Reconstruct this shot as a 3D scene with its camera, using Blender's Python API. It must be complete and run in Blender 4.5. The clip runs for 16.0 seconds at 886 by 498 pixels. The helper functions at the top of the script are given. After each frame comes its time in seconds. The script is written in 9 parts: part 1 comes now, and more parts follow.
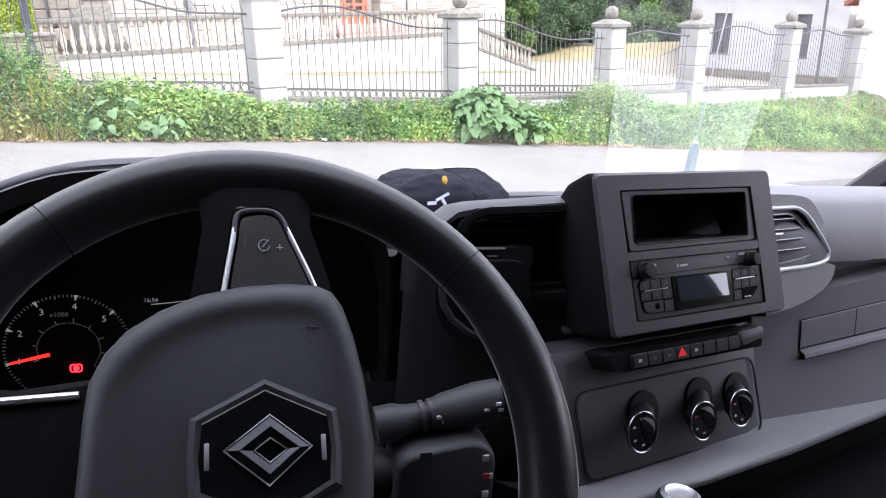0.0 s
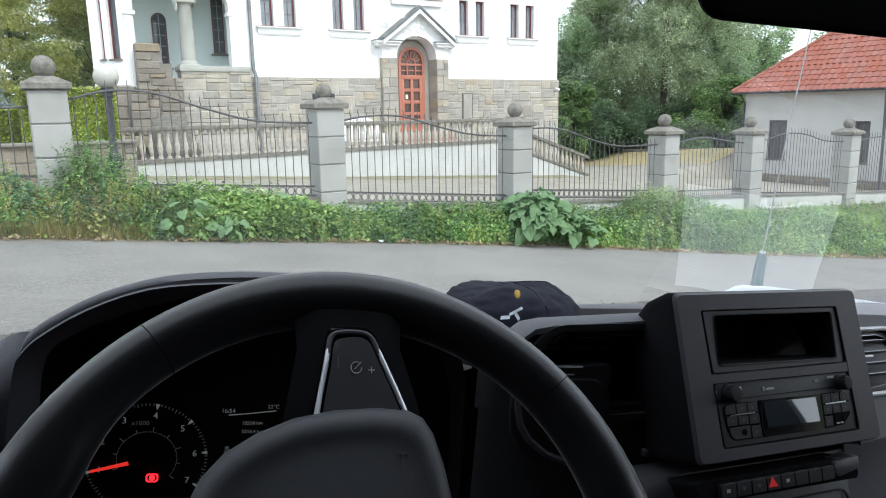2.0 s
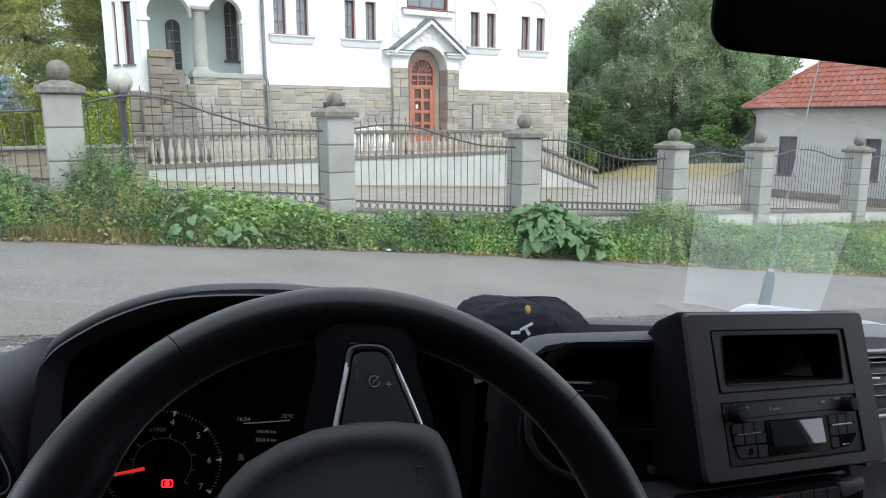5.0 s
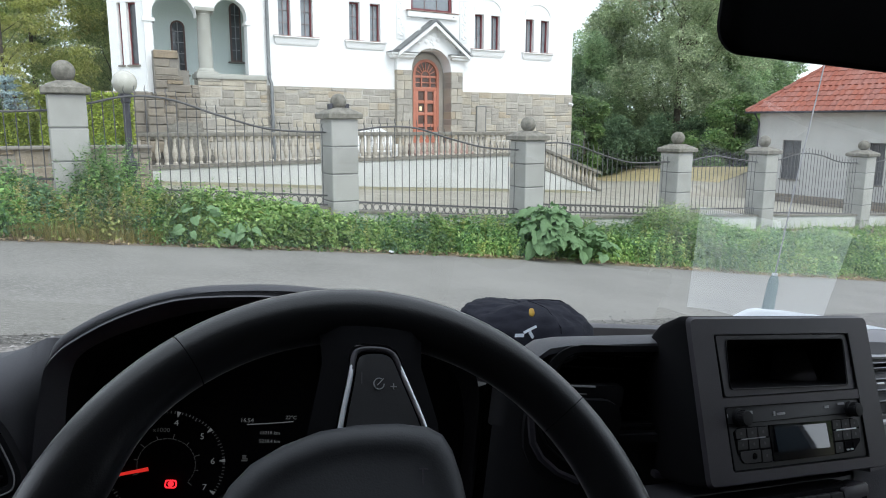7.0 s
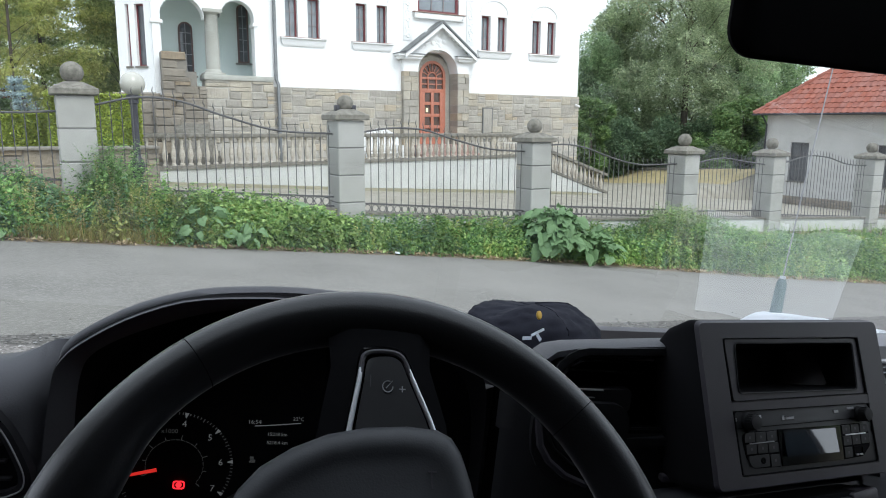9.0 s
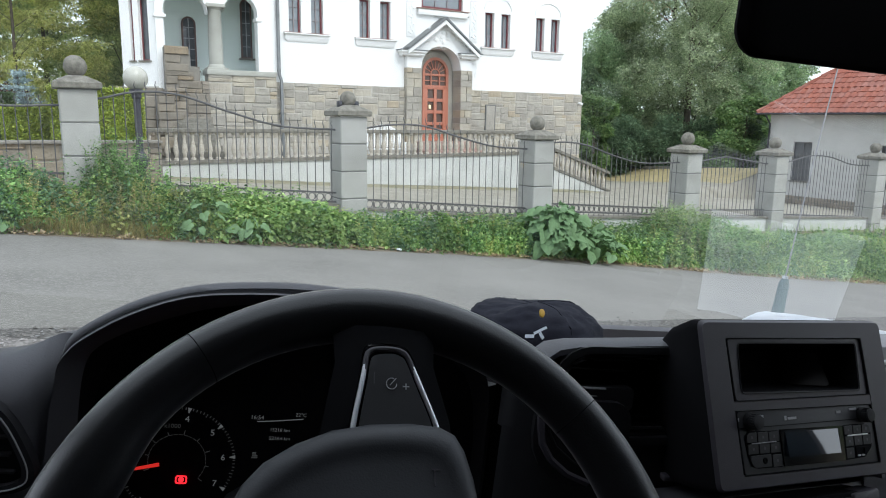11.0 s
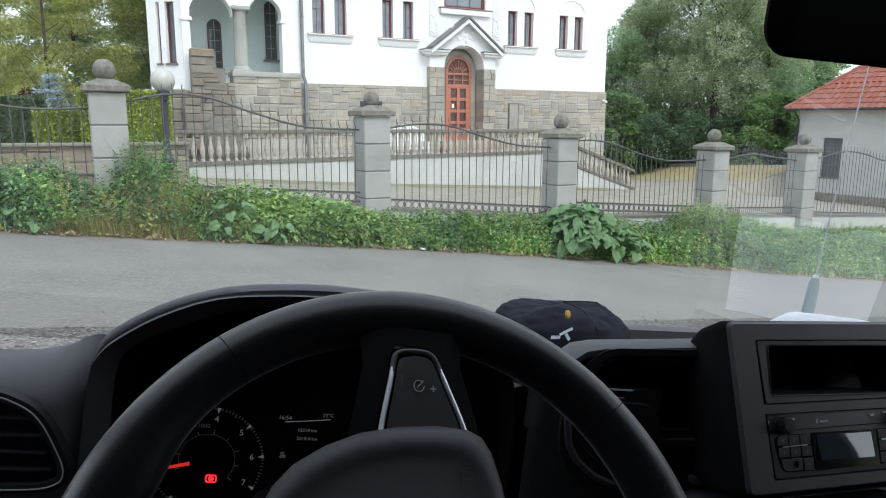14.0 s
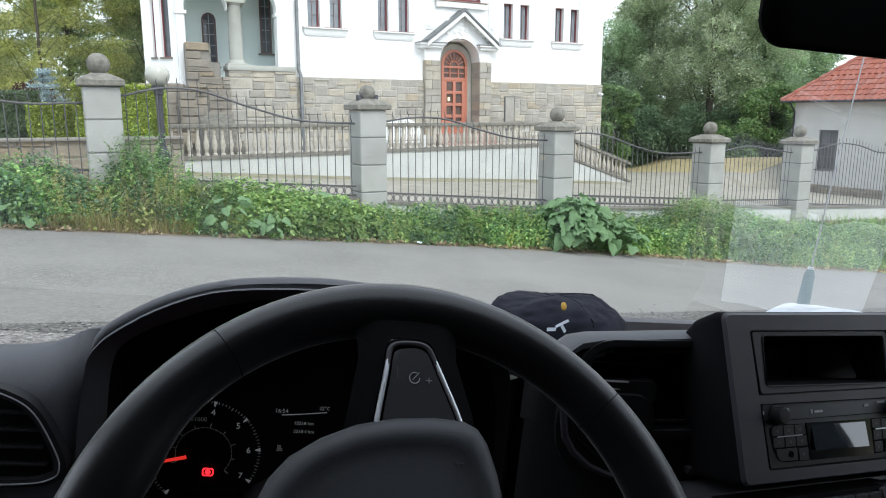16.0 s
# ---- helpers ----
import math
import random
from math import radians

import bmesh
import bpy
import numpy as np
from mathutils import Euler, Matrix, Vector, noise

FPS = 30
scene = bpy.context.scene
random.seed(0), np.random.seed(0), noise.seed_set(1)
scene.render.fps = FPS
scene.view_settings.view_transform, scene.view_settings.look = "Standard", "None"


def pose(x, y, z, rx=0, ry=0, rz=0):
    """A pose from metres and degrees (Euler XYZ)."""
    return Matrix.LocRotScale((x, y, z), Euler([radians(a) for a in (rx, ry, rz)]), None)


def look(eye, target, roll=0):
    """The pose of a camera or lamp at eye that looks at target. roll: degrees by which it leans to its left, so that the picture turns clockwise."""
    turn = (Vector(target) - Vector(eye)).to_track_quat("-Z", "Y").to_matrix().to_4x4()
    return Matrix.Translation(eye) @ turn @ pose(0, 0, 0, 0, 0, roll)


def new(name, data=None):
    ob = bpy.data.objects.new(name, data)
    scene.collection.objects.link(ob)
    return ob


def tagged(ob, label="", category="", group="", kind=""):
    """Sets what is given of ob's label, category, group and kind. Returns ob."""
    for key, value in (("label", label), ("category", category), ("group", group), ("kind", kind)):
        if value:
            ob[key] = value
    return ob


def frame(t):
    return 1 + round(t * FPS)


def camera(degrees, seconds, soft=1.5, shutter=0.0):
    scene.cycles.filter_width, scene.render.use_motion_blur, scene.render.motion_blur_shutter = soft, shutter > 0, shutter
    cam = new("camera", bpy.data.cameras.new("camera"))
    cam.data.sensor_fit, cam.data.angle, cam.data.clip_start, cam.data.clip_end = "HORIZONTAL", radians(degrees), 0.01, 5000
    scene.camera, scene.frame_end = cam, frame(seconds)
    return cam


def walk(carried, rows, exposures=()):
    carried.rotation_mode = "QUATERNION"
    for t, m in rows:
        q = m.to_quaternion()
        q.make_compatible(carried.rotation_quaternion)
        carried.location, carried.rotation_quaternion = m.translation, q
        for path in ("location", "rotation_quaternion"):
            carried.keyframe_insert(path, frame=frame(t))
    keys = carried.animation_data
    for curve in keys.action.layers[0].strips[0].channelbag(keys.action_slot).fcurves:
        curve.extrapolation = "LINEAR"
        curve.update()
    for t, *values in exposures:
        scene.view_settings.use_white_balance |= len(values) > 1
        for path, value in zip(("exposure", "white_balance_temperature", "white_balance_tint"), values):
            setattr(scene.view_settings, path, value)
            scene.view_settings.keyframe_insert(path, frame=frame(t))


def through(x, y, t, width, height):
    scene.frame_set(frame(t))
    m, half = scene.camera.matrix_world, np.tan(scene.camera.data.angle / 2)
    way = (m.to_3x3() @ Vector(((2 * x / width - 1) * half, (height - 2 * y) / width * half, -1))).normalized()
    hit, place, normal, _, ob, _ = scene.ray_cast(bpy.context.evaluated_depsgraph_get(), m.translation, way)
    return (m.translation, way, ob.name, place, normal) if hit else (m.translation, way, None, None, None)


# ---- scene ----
cam = camera(65.1, 16.0, soft=1.0)

PATH = [
    (0, (0.036, 0.005, 1.58), (0.157, 1.885, 0.907), -0.8),
    (0.5, (0.016, 0.0, 1.596), (0.192, 1.907, 1.02), 0.8),
    (1, (0.016, 0.001, 1.596), (0.096, 1.946, 1.134), -0.5),
    (1.5, (0.014, 0.004, 1.595), (0.016, 1.967, 1.214), -0.8),
    (2, (0.013, 0.006, 1.595), (-0.009, 1.967, 1.204), -1.0),
    (2.5, (0.013, -0.003, 1.598), (0.011, 1.961, 1.221), -0.6),
    (3, (0.013, -0.007, 1.599), (0.036, 1.955, 1.212), -0.6),
    (3.5, (0.011, -0.006, 1.599), (0.007, 1.957, 1.218), -0.5),
    (4, (0.008, -0.006, 1.601), (-0.019, 1.959, 1.228), -0.4),
    (6.5, (0.006, -0.007, 1.604), (-0.043, 1.959, 1.244), 0.2),
    (7, (0.005, -0.007, 1.604), (-0.045, 1.96, 1.246), 0.3),
    (7.5, (0.003, -0.008, 1.606), (-0.055, 1.96, 1.253), 0.5),
    (8, (0.003, -0.007, 1.605), (-0.05, 1.96, 1.248), 0.5),
    (8.5, (0.004, -0.007, 1.606), (-0.052, 1.96, 1.248), 0.6),
    (9, (0.003, -0.007, 1.605), (-0.064, 1.96, 1.251), 0.4),
    (11.5, (0.001, -0.007, 1.606), (-0.071, 1.958, 1.242), 0.9),
    (12, (0.0, -0.007, 1.607), (-0.084, 1.958, 1.248), 1.0),
    (12.5, (-0.003, 0.0, 1.608), (-0.138, 1.963, 1.25), 1.1),
    (13, (-0.002, -0.005, 1.608), (-0.126, 1.957, 1.241), 0.8),
    (13.5, (0.0, -0.007, 1.608), (-0.133, 1.955, 1.246), 0.5),
    (14, (-0.001, -0.008, 1.608), (-0.14, 1.953, 1.242), 0.3),
    (14.5, (-0.001, -0.009, 1.608), (-0.134, 1.953, 1.241), 0.2),
    (15, (0.001, -0.008, 1.607), (-0.127, 1.952, 1.232), 0.2),
    (15.5, (-0.001, -0.009, 1.608), (-0.123, 1.951, 1.228), 0.4),
    (16, (0.0, -0.008, 1.607), (-0.129, 1.95, 1.223), 0.1),
]

# ---------------------------------------------------------------- light
EXPOSURES = [(0.0, 2.2, 6420, 22), (0.5, 2.0, 6400, 13), (1.0, 1.75, 6330, 9), (1.5, 1.38, 6330, 9), (2.0, 1.2, 6330, 9), (3.0, 1.04, 6330, 9), (4.2, 0.98, 6330, 9), (7.5, 0.97, 6330, 9), (12.0, 0.87, 6330, 9), (15.2, 0.85, 6330, 9), (16.0, 1.1, 6330, 9)]
PATHS = [(t, look(eye, target, roll)) for t, eye, target, roll in PATH]
walk(cam, PATHS, EXPOSURES)

world = bpy.data.worlds.new("overcast_sky")
scene.world = world
world.use_nodes = True
wn, wl = world.node_tree.nodes, world.node_tree.links
sky = wn.new("ShaderNodeTexSky")
sky.sky_type = "NISHITA"
sky.sun_disc = False
sky.sun_elevation = radians(48)
sky.sun_rotation = radians(140)
cloud = wn.new("ShaderNodeMix")
cloud.data_type = "RGBA"
cloud.inputs[0].default_value = 0.8
cloud.inputs[7].default_value = (9.1, 9.7, 10.6, 1)
wl.new(sky.outputs[0], cloud.inputs[6])
wl.new(cloud.outputs[2], wn["Background"].inputs[0])
wn["Background"].inputs[1].default_value = 0.11

sun_data = bpy.data.lights.new("sun", "SUN")
sun_data.energy, sun_data.angle, sun_data.color = 1.2, radians(25), (1.0, 0.98, 0.95)
sun_lamp = new("sun", sun_data)
sun_lamp.location = (0, 0, 30)
sun_lamp.rotation_euler = Euler((radians(42), 0, radians(40)))

# ---------------------------------------------------------------- frames of reference
ST = pose(0, 0, 0, 0, 0, 32)          # along the street (x), away from it (y)
SLOPE = 0.123                         # the street falls to the right
_d = Vector((math.cos(radians(32)), math.sin(radians(32)), 0))
_up = (_d * SLOPE + Vector((0, 0, 1))).normalized()
_f = Vector((-math.sin(radians(13)), math.cos(radians(13)), 0))
_f = (_f - _up * _f.dot(_up)).normalized()
_r = _f.cross(_up)
VAN = Matrix(((_r.x, _f.x, _up.x, 0), (_r.y, _f.y, _up.y, 0), (_r.z, _f.z, _up.z, 1.6), (0, 0, 0, 1)))


# ---------------------------------------------------------------- materials
def mat(name, a, b=None, scale=8.0, rough=0.6, bump=0.0, bscale=60.0, metal=0.0, spec=0.5, island=0.0, obj=0.0, coat=0.0, detail=6.0, place=False):
    """A surface that wavers between two colours, with fine relief; island and obj: how far pieces differ in lightness."""
    m = bpy.data.materials.new(name)
    m.use_nodes = True
    n, l = m.node_tree.nodes, m.node_tree.links
    p = n["Principled BSDF"]
    co = n.new("ShaderNodeTexCoord")
    t = n.new("ShaderNodeTexNoise")
    t.inputs["Scale"].default_value, t.inputs["Detail"].default_value, t.inputs["Roughness"].default_value = scale, detail, 0.65
    where = n.new("ShaderNodeNewGeometry").outputs["Position"] if place else co.outputs["Object"]
    l.new(where, t.inputs["Vector"])
    r = n.new("ShaderNodeValToRGB")
    b = b or a
    r.color_ramp.elements[0].position, r.color_ramp.elements[1].position = 0.3, 0.7
    r.color_ramp.elements[0].color, r.color_ramp.elements[1].color = (*a, 1), (*b, 1)
    l.new(t.outputs["Fac"], r.inputs[0])
    out = r.outputs[0]
    if island or obj:
        g = n.new("ShaderNodeNewGeometry" if island else "ShaderNodeObjectInfo")
        mr = n.new("ShaderNodeMapRange")
        k = island or obj
        mr.inputs[3].default_value, mr.inputs[4].default_value = 1 - k, 1 + k
        l.new(g.outputs["Random Per Island" if island else "Random"], mr.inputs[0])
        h = n.new("ShaderNodeHueSaturation")
        l.new(out, h.inputs["Color"])
        l.new(mr.outputs[0], h.inputs["Value"])
        fr, ms = n.new("ShaderNodeMath"), n.new("ShaderNodeMapRange")
        fr.operation = "PINGPONG"
        fr.inputs[1].default_value = 0.13
        l.new(g.outputs["Random Per Island" if island else "Random"], fr.inputs[0])
        ms.inputs[2].default_value, ms.inputs[3].default_value, ms.inputs[4].default_value = 0.13, 1 - 2 * k, 1 + 2 * k
        l.new(fr.outputs[0], ms.inputs[0])
        l.new(ms.outputs[0], h.inputs["Saturation"])
        out = h.outputs[0]
    l.new(out, p.inputs["Base Color"])
    p.inputs["Roughness"].default_value, p.inputs["Metallic"].default_value = rough, metal
    p.inputs["Specular IOR Level"].default_value = spec
    p.inputs["Coat Weight"].default_value = coat
    if bump:
        bt = n.new("ShaderNodeTexNoise")
        bt.inputs["Scale"].default_value, bt.inputs["Detail"].default_value = bscale, 4
        l.new(where, bt.inputs["Vector"])
        bn = n.new("ShaderNodeBump")
        bn.inputs["Strength"].default_value, bn.inputs["Distance"].default_value = bump, 0.4 / bscale
        l.new(bt.outputs["Fac"], bn.inputs["Height"])
        l.new(bn.outputs[0], p.inputs["Normal"])
    return m


def leaf_mat(name, a, b, through=0.35, rough=0.55):
    """Foliage: each leaf takes its own shade between two colours and lets some light through."""
    m = bpy.data.materials.new(name)
    m.use_nodes = True
    n, l = m.node_tree.nodes, m.node_tree.links
    p, o = n["Principled BSDF"], n["Material Output"]
    g = n.new("ShaderNodeNewGeometry")
    r = n.new("ShaderNodeValToRGB")
    r.color_ramp.elements[0].color, r.color_ramp.elements[1].color = (*a, 1), (*b, 1)
    l.new(g.outputs["Random Per Island"], r.inputs[0])
    co = n.new("ShaderNodeTexCoord")
    t = n.new("ShaderNodeTexNoise")
    t.inputs["Scale"].default_value = 0.9
    l.new(co.outputs["Object"], t.inputs["Vector"])
    h = n.new("ShaderNodeHueSaturation")
    mr = n.new("ShaderNodeMapRange")
    mr.inputs[1].default_value, mr.inputs[2].default_value, mr.inputs[3].default_value, mr.inputs[4].default_value = 0.3, 0.7, 0.65, 1.35
    l.new(t.outputs["Fac"], mr.inputs[0])
    l.new(r.outputs[0], h.inputs["Color"])
    l.new(mr.outputs[0], h.inputs["Value"])
    l.new(h.outputs[0], p.inputs["Base Color"])
    p.inputs["Roughness"].default_value = rough
    p.inputs["Specular IOR Level"].default_value = 0.3
    tr = n.new("ShaderNodeBsdfTranslucent")
    l.new(h.outputs[0], tr.inputs["Color"])
    mx = n.new("ShaderNodeMixShader")
    mx.inputs[0].default_value = through
    l.new(p.outputs[0], mx.inputs[1])
    l.new(tr.outputs[0], mx.inputs[2])
    l.new(mx.outputs[0], o.inputs["Surface"])
    return m


def glow_mat(name, c, k):
    m = bpy.data.materials.new(name)
    m.use_nodes = True
    p = m.node_tree.nodes["Principled BSDF"]
    p.inputs["Base Color"].default_value = (*[v * 0.15 for v in c], 1)
    p.inputs["Emission Color"].default_value, p.inputs["Emission Strength"].default_value = (*c, 1), k
    return m


def pane_mat(name, tint, rough=0.0):
    """Clear glass: see-through, with the gloss of its surface."""
    m = bpy.data.materials.new(name)
    m.use_nodes = True
    n, l = m.node_tree.nodes, m.node_tree.links
    n.remove(n["Principled BSDF"])
    tr, gl, fr, mx = n.new("ShaderNodeBsdfTransparent"), n.new("ShaderNodeBsdfGlossy"), n.new("ShaderNodeFresnel"), n.new("ShaderNodeMixShader")
    tr.inputs[0].default_value = (*tint, 1)
    gl.inputs["Roughness"].default_value = rough
    fr.inputs[0].default_value = 1.8
    # both faces of the pane reflect: 2R / (1 + R)
    up, add, div = n.new("ShaderNodeMath"), n.new("ShaderNodeMath"), n.new("ShaderNodeMath")
    up.operation, add.operation, div.operation = "MULTIPLY", "ADD", "DIVIDE"
    up.inputs[1].default_value = 2.0
    add.inputs[1].default_value = 1.0
    l.new(fr.outputs[0], up.inputs[0])
    l.new(fr.outputs[0], add.inputs[0])
    l.new(up.outputs[0], div.inputs[0])
    l.new(add.outputs[0], div.inputs[1])
    l.new(div.outputs[0], mx.inputs[0])
    l.new(tr.outputs[0], mx.inputs[1])
    l.new(gl.outputs[0], mx.inputs[2])
    l.new(mx.outputs[0], n["Material Output"].inputs["Surface"])
    return m


def speckled(name, a, b, c, grain, patch, rough, bump_k):
    """Aggregate: stones of two greys in a worn binder, with broad stains."""
    m = mat(name, a, b, patch, rough, bump_k, grain * 0.7)
    n, l = m.node_tree.nodes, m.node_tree.links
    p = n["Principled BSDF"]
    base = p.inputs["Base Color"].links[0].from_socket
    v = n.new("ShaderNodeTexVoronoi")
    v.inputs["Scale"].default_value = grain
    l.new(n["Texture Coordinate"].outputs["Object"], v.inputs["Vector"])
    sep = n.new("ShaderNodeSeparateColor")
    l.new(v.outputs["Color"], sep.inputs[0])
    mr = n.new("ShaderNodeMapRange")
    mr.inputs[1].default_value, mr.inputs[2].default_value = 0.45, 1.0
    l.new(sep.outputs[0], mr.inputs[0])
    mx = n.new("ShaderNodeMix")
    mx.data_type = "RGBA"
    mx.inputs[7].default_value = (*c, 1)
    l.new(mr.outputs[0], mx.inputs[0])
    l.new(base, mx.inputs[6])
    l.new(mx.outputs[2], p.inputs["Base Color"])
    return m


ASPHALT = speckled("asphalt", (0.140, 0.133, 0.119), (0.222, 0.213, 0.192), (0.255, 0.246, 0.224), 60, 0.55, 0.9, 0.35)
GRAVEL = speckled("gravel", (0.075, 0.07, 0.064), (0.125, 0.118, 0.108), (0.20, 0.19, 0.175), 40, 3.0, 0.95, 0.8)
EARTH = mat("earth", (0.14, 0.115, 0.08), (0.26, 0.22, 0.16), 3, 0.95, 0.8, 30)
YARD = mat("yard_paving", (0.235, 0.215, 0.165), (0.36, 0.34, 0.285), 1.6, 0.9, 0.4, 30)
PLASTER = mat("white_plaster", (0.85, 0.86, 0.85), (0.90, 0.90, 0.89), 1.2, 0.85, 0.12, 60)
MINT = mat("pale_mint_plaster", (0.78, 0.88, 0.85), (0.82, 0.91, 0.88), 1.0, 0.85, 0.1, 60)
CREAM = mat("cream_plaster", (0.47, 0.48, 0.455), (0.60, 0.605, 0.58), 1.4, 0.9, 0.2, 40)


def stone_mat(name, island, tone=(1, 1, 1)):
    """Quarried sandstone: grey, buff and a few ochre blocks, each mottled and rough."""
    m = mat(name, (0.80, 0.80, 0.80), (1.10, 1.10, 1.10), 2.6, 0.9, 1.0, 11, place=not island)
    n, l = m.node_tree.nodes, m.node_tree.links
    base = n["Principled BSDF"].inputs["Base Color"]
    veil = base.links[0].from_socket
    own = n.new("ShaderNodeNewGeometry").outputs["Random Per Island"] if island else n.new("ShaderNodeObjectInfo").outputs["Random"]
    r = n.new("ShaderNodeValToRGB")
    r.color_ramp.interpolation = "CONSTANT"
    tones = ((0.0, (0.42, 0.40, 0.355)), (0.22, (0.47, 0.45, 0.40)), (0.44, (0.51, 0.475, 0.405)), (0.62, (0.50, 0.46, 0.38)), (0.78, (0.44, 0.42, 0.375)), (0.90, (0.49, 0.425, 0.325)), (0.96, (0.37, 0.35, 0.31)))
    for i, (q, c) in enumerate(tones):
        e = r.color_ramp.elements[i] if i < 2 else r.color_ramp.elements.new(q)
        e.position, e.color = q, (*[k * w for k, w in zip(c, tone)], 1)
    l.new(own, r.inputs[0])
    mx = n.new("ShaderNodeMix")
    mx.data_type, mx.blend_type = "RGBA", "MULTIPLY"
    mx.inputs[0].default_value = 1.0
    l.new(r.outputs[0], mx.inputs[6])
    l.new(veil, mx.inputs[7])
    l.new(mx.outputs[2], base)
    return m


STONE = stone_mat("sandstone", False, (0.91, 0.895, 0.865))
STONE_ISL = stone_mat("sandstone_rest", True)
OLDSTONE = stone_mat("brown_sandstone", False, (0.57, 0.53, 0.48))
MORTAR = mat("mortar", (0.42, 0.40, 0.355), (0.52, 0.495, 0.44), 8, 0.95, 0.4, 40)
OLDMORTAR = mat("brown_mortar", (0.19, 0.177, 0.15), (0.26, 0.24, 0.205), 8, 0.95, 0.4, 40)
CONCRETE = mat("grey_concrete", (0.31, 0.308, 0.28), (0.425, 0.42, 0.392), 1.3, 0.85, 0.3, 50, obj=0.06, place=True)
COLUMN = mat("column_stone", (0.37, 0.37, 0.325), (0.47, 0.47, 0.425), 4, 0.85, 0.3, 30)
CAPSTONE = mat("weathered_capstone", (0.105, 0.098, 0.08), (0.275, 0.26, 0.22), 9, 0.95, 0.6, 35)
JOINT = mat("dark_joint", (0.15, 0.15, 0.145), (0.19, 0.19, 0.18), 20, 0.9)
IRON = mat("painted_iron", (0.06, 0.06, 0.063), (0.115, 0.112, 0.11), 20, 0.65, 0.15, 120)
BALUSTER = mat("baluster_stone", (0.36, 0.325, 0.27), (0.58, 0.54, 0.46), 9, 0.9, 0.3, 40)
REDWOOD = mat("red_painted_wood", (0.145, 0.036, 0.042), (0.21, 0.055, 0.058), 14, 0.5, 0.2, 60)
DOORWOOD = mat("orange_red_wood", (0.44, 0.155, 0.095), (0.53, 0.205, 0.13), 9, 0.5, 0.15, 60)
DARKGLASS = mat("window_glass", (0.035, 0.04, 0.045), (0.10, 0.11, 0.12), 1.5, 0.08, spec=0.8)
LEADBAR = mat("pale_glazing_bar", (0.20, 0.17, 0.17), (0.32, 0.28, 0.28), 12, 0.6)
DOORGLASS = mat("brown_door_glass", (0.07, 0.04, 0.03), (0.16, 0.10, 0.075), 3.0, 0.15, spec=0.4)
LEADGLASS = mat("greyish_glass", (0.17, 0.20, 0.22), (0.30, 0.33, 0.35), 2.5, 0.12, spec=0.8)
ZINC = mat("zinc_gutter", (0.13, 0.14, 0.14), (0.22, 0.23, 0.23), 5, 0.5, metal=0.3)
ROOFTILE = mat("red_roof_tile", (0.27, 0.09, 0.065), (0.36, 0.14, 0.10), 3, 0.75, 0.3, 30)
HOUSEWALL = mat("offwhite_plaster", (0.48, 0.475, 0.455), (0.575, 0.57, 0.55), 1.2, 0.9, 0.2, 50)
REDSTEP = mat("reddish_stone", (0.30, 0.20, 0.165), (0.40, 0.28, 0.235), 5, 0.85, 0.2, 40)
BARK = mat("bark", (0.06, 0.05, 0.04), (0.13, 0.11, 0.09), 6, 0.95, 0.9, 25)
L_NETTLE = leaf_mat("nettle_leaves", (0.05, 0.125, 0.036), (0.29, 0.48, 0.155), 0.36)
L_BRIGHT = leaf_mat("fresh_leaves", (0.11, 0.23, 0.06), (0.50, 0.66, 0.24), 0.38)
L_GREY = leaf_mat("greyish_shrub_leaves", (0.15, 0.20, 0.10), (0.33, 0.39, 0.21), 0.4)
L_BLUISH = leaf_mat("bluish_weed_leaves", (0.055, 0.13, 0.065), (0.24, 0.38, 0.20), 0.3)
L_YELLOW = leaf_mat("yellowish_weed_leaves", (0.22, 0.29, 0.07), (0.52, 0.54, 0.20), 0.4)
L_BLOSSOM = leaf_mat("white_blossom", (0.45, 0.50, 0.36), (0.74, 0.74, 0.66), 0.3)
L_DRY = leaf_mat("dry_stalks", (0.36, 0.30, 0.12), (0.55, 0.47, 0.23))
L_STRAW = leaf_mat("straw_grass", (0.24, 0.24, 0.08), (0.52, 0.45, 0.20), 0.3)
L_BURDOCK = leaf_mat("burdock_leaves", (0.085, 0.185, 0.085), (0.27, 0.42, 0.20), 0.28, 0.6)
# L_TREE and L_WILLOW have haze mixed into their greens: paler and bluer
L_TREE = leaf_mat("tree_leaves", (0.20, 0.31, 0.17), (0.54, 0.66, 0.40), 0.6)
L_MAPLE = leaf_mat("bright_tree_leaves", (0.10, 0.19, 0.07), (0.32, 0.44, 0.19), 0.48)
L_WILLOW = leaf_mat("silvery_leaves", (0.20, 0.275, 0.15), (0.60, 0.67, 0.44), 0.58)
L_LOCUST = leaf_mat("yellow_green_leaves", (0.34, 0.40, 0.13), (0.80, 0.79, 0.34), 0.72)
L_ASH = leaf_mat("ash_leaves", (0.24, 0.33, 0.13), (0.66, 0.72, 0.34), 0.58)
L_HEDGE = leaf_mat("hedge_leaves", (0.24, 0.33, 0.05), (0.54, 0.60, 0.13))
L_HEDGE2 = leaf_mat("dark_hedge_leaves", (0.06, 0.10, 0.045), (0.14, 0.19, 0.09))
L_SPRUCE = leaf_mat("blue_needles", (0.20, 0.28, 0.29), (0.54, 0.65, 0.66), 0.15)
L_RED = leaf_mat("purple_leaves", (0.06, 0.03, 0.025), (0.13, 0.06, 0.05))
DASH = mat("grained_dark_plastic", (0.165, 0.161, 0.175), (0.192, 0.188, 0.202), 6, 0.56, 0.5, 700, spec=0.5)
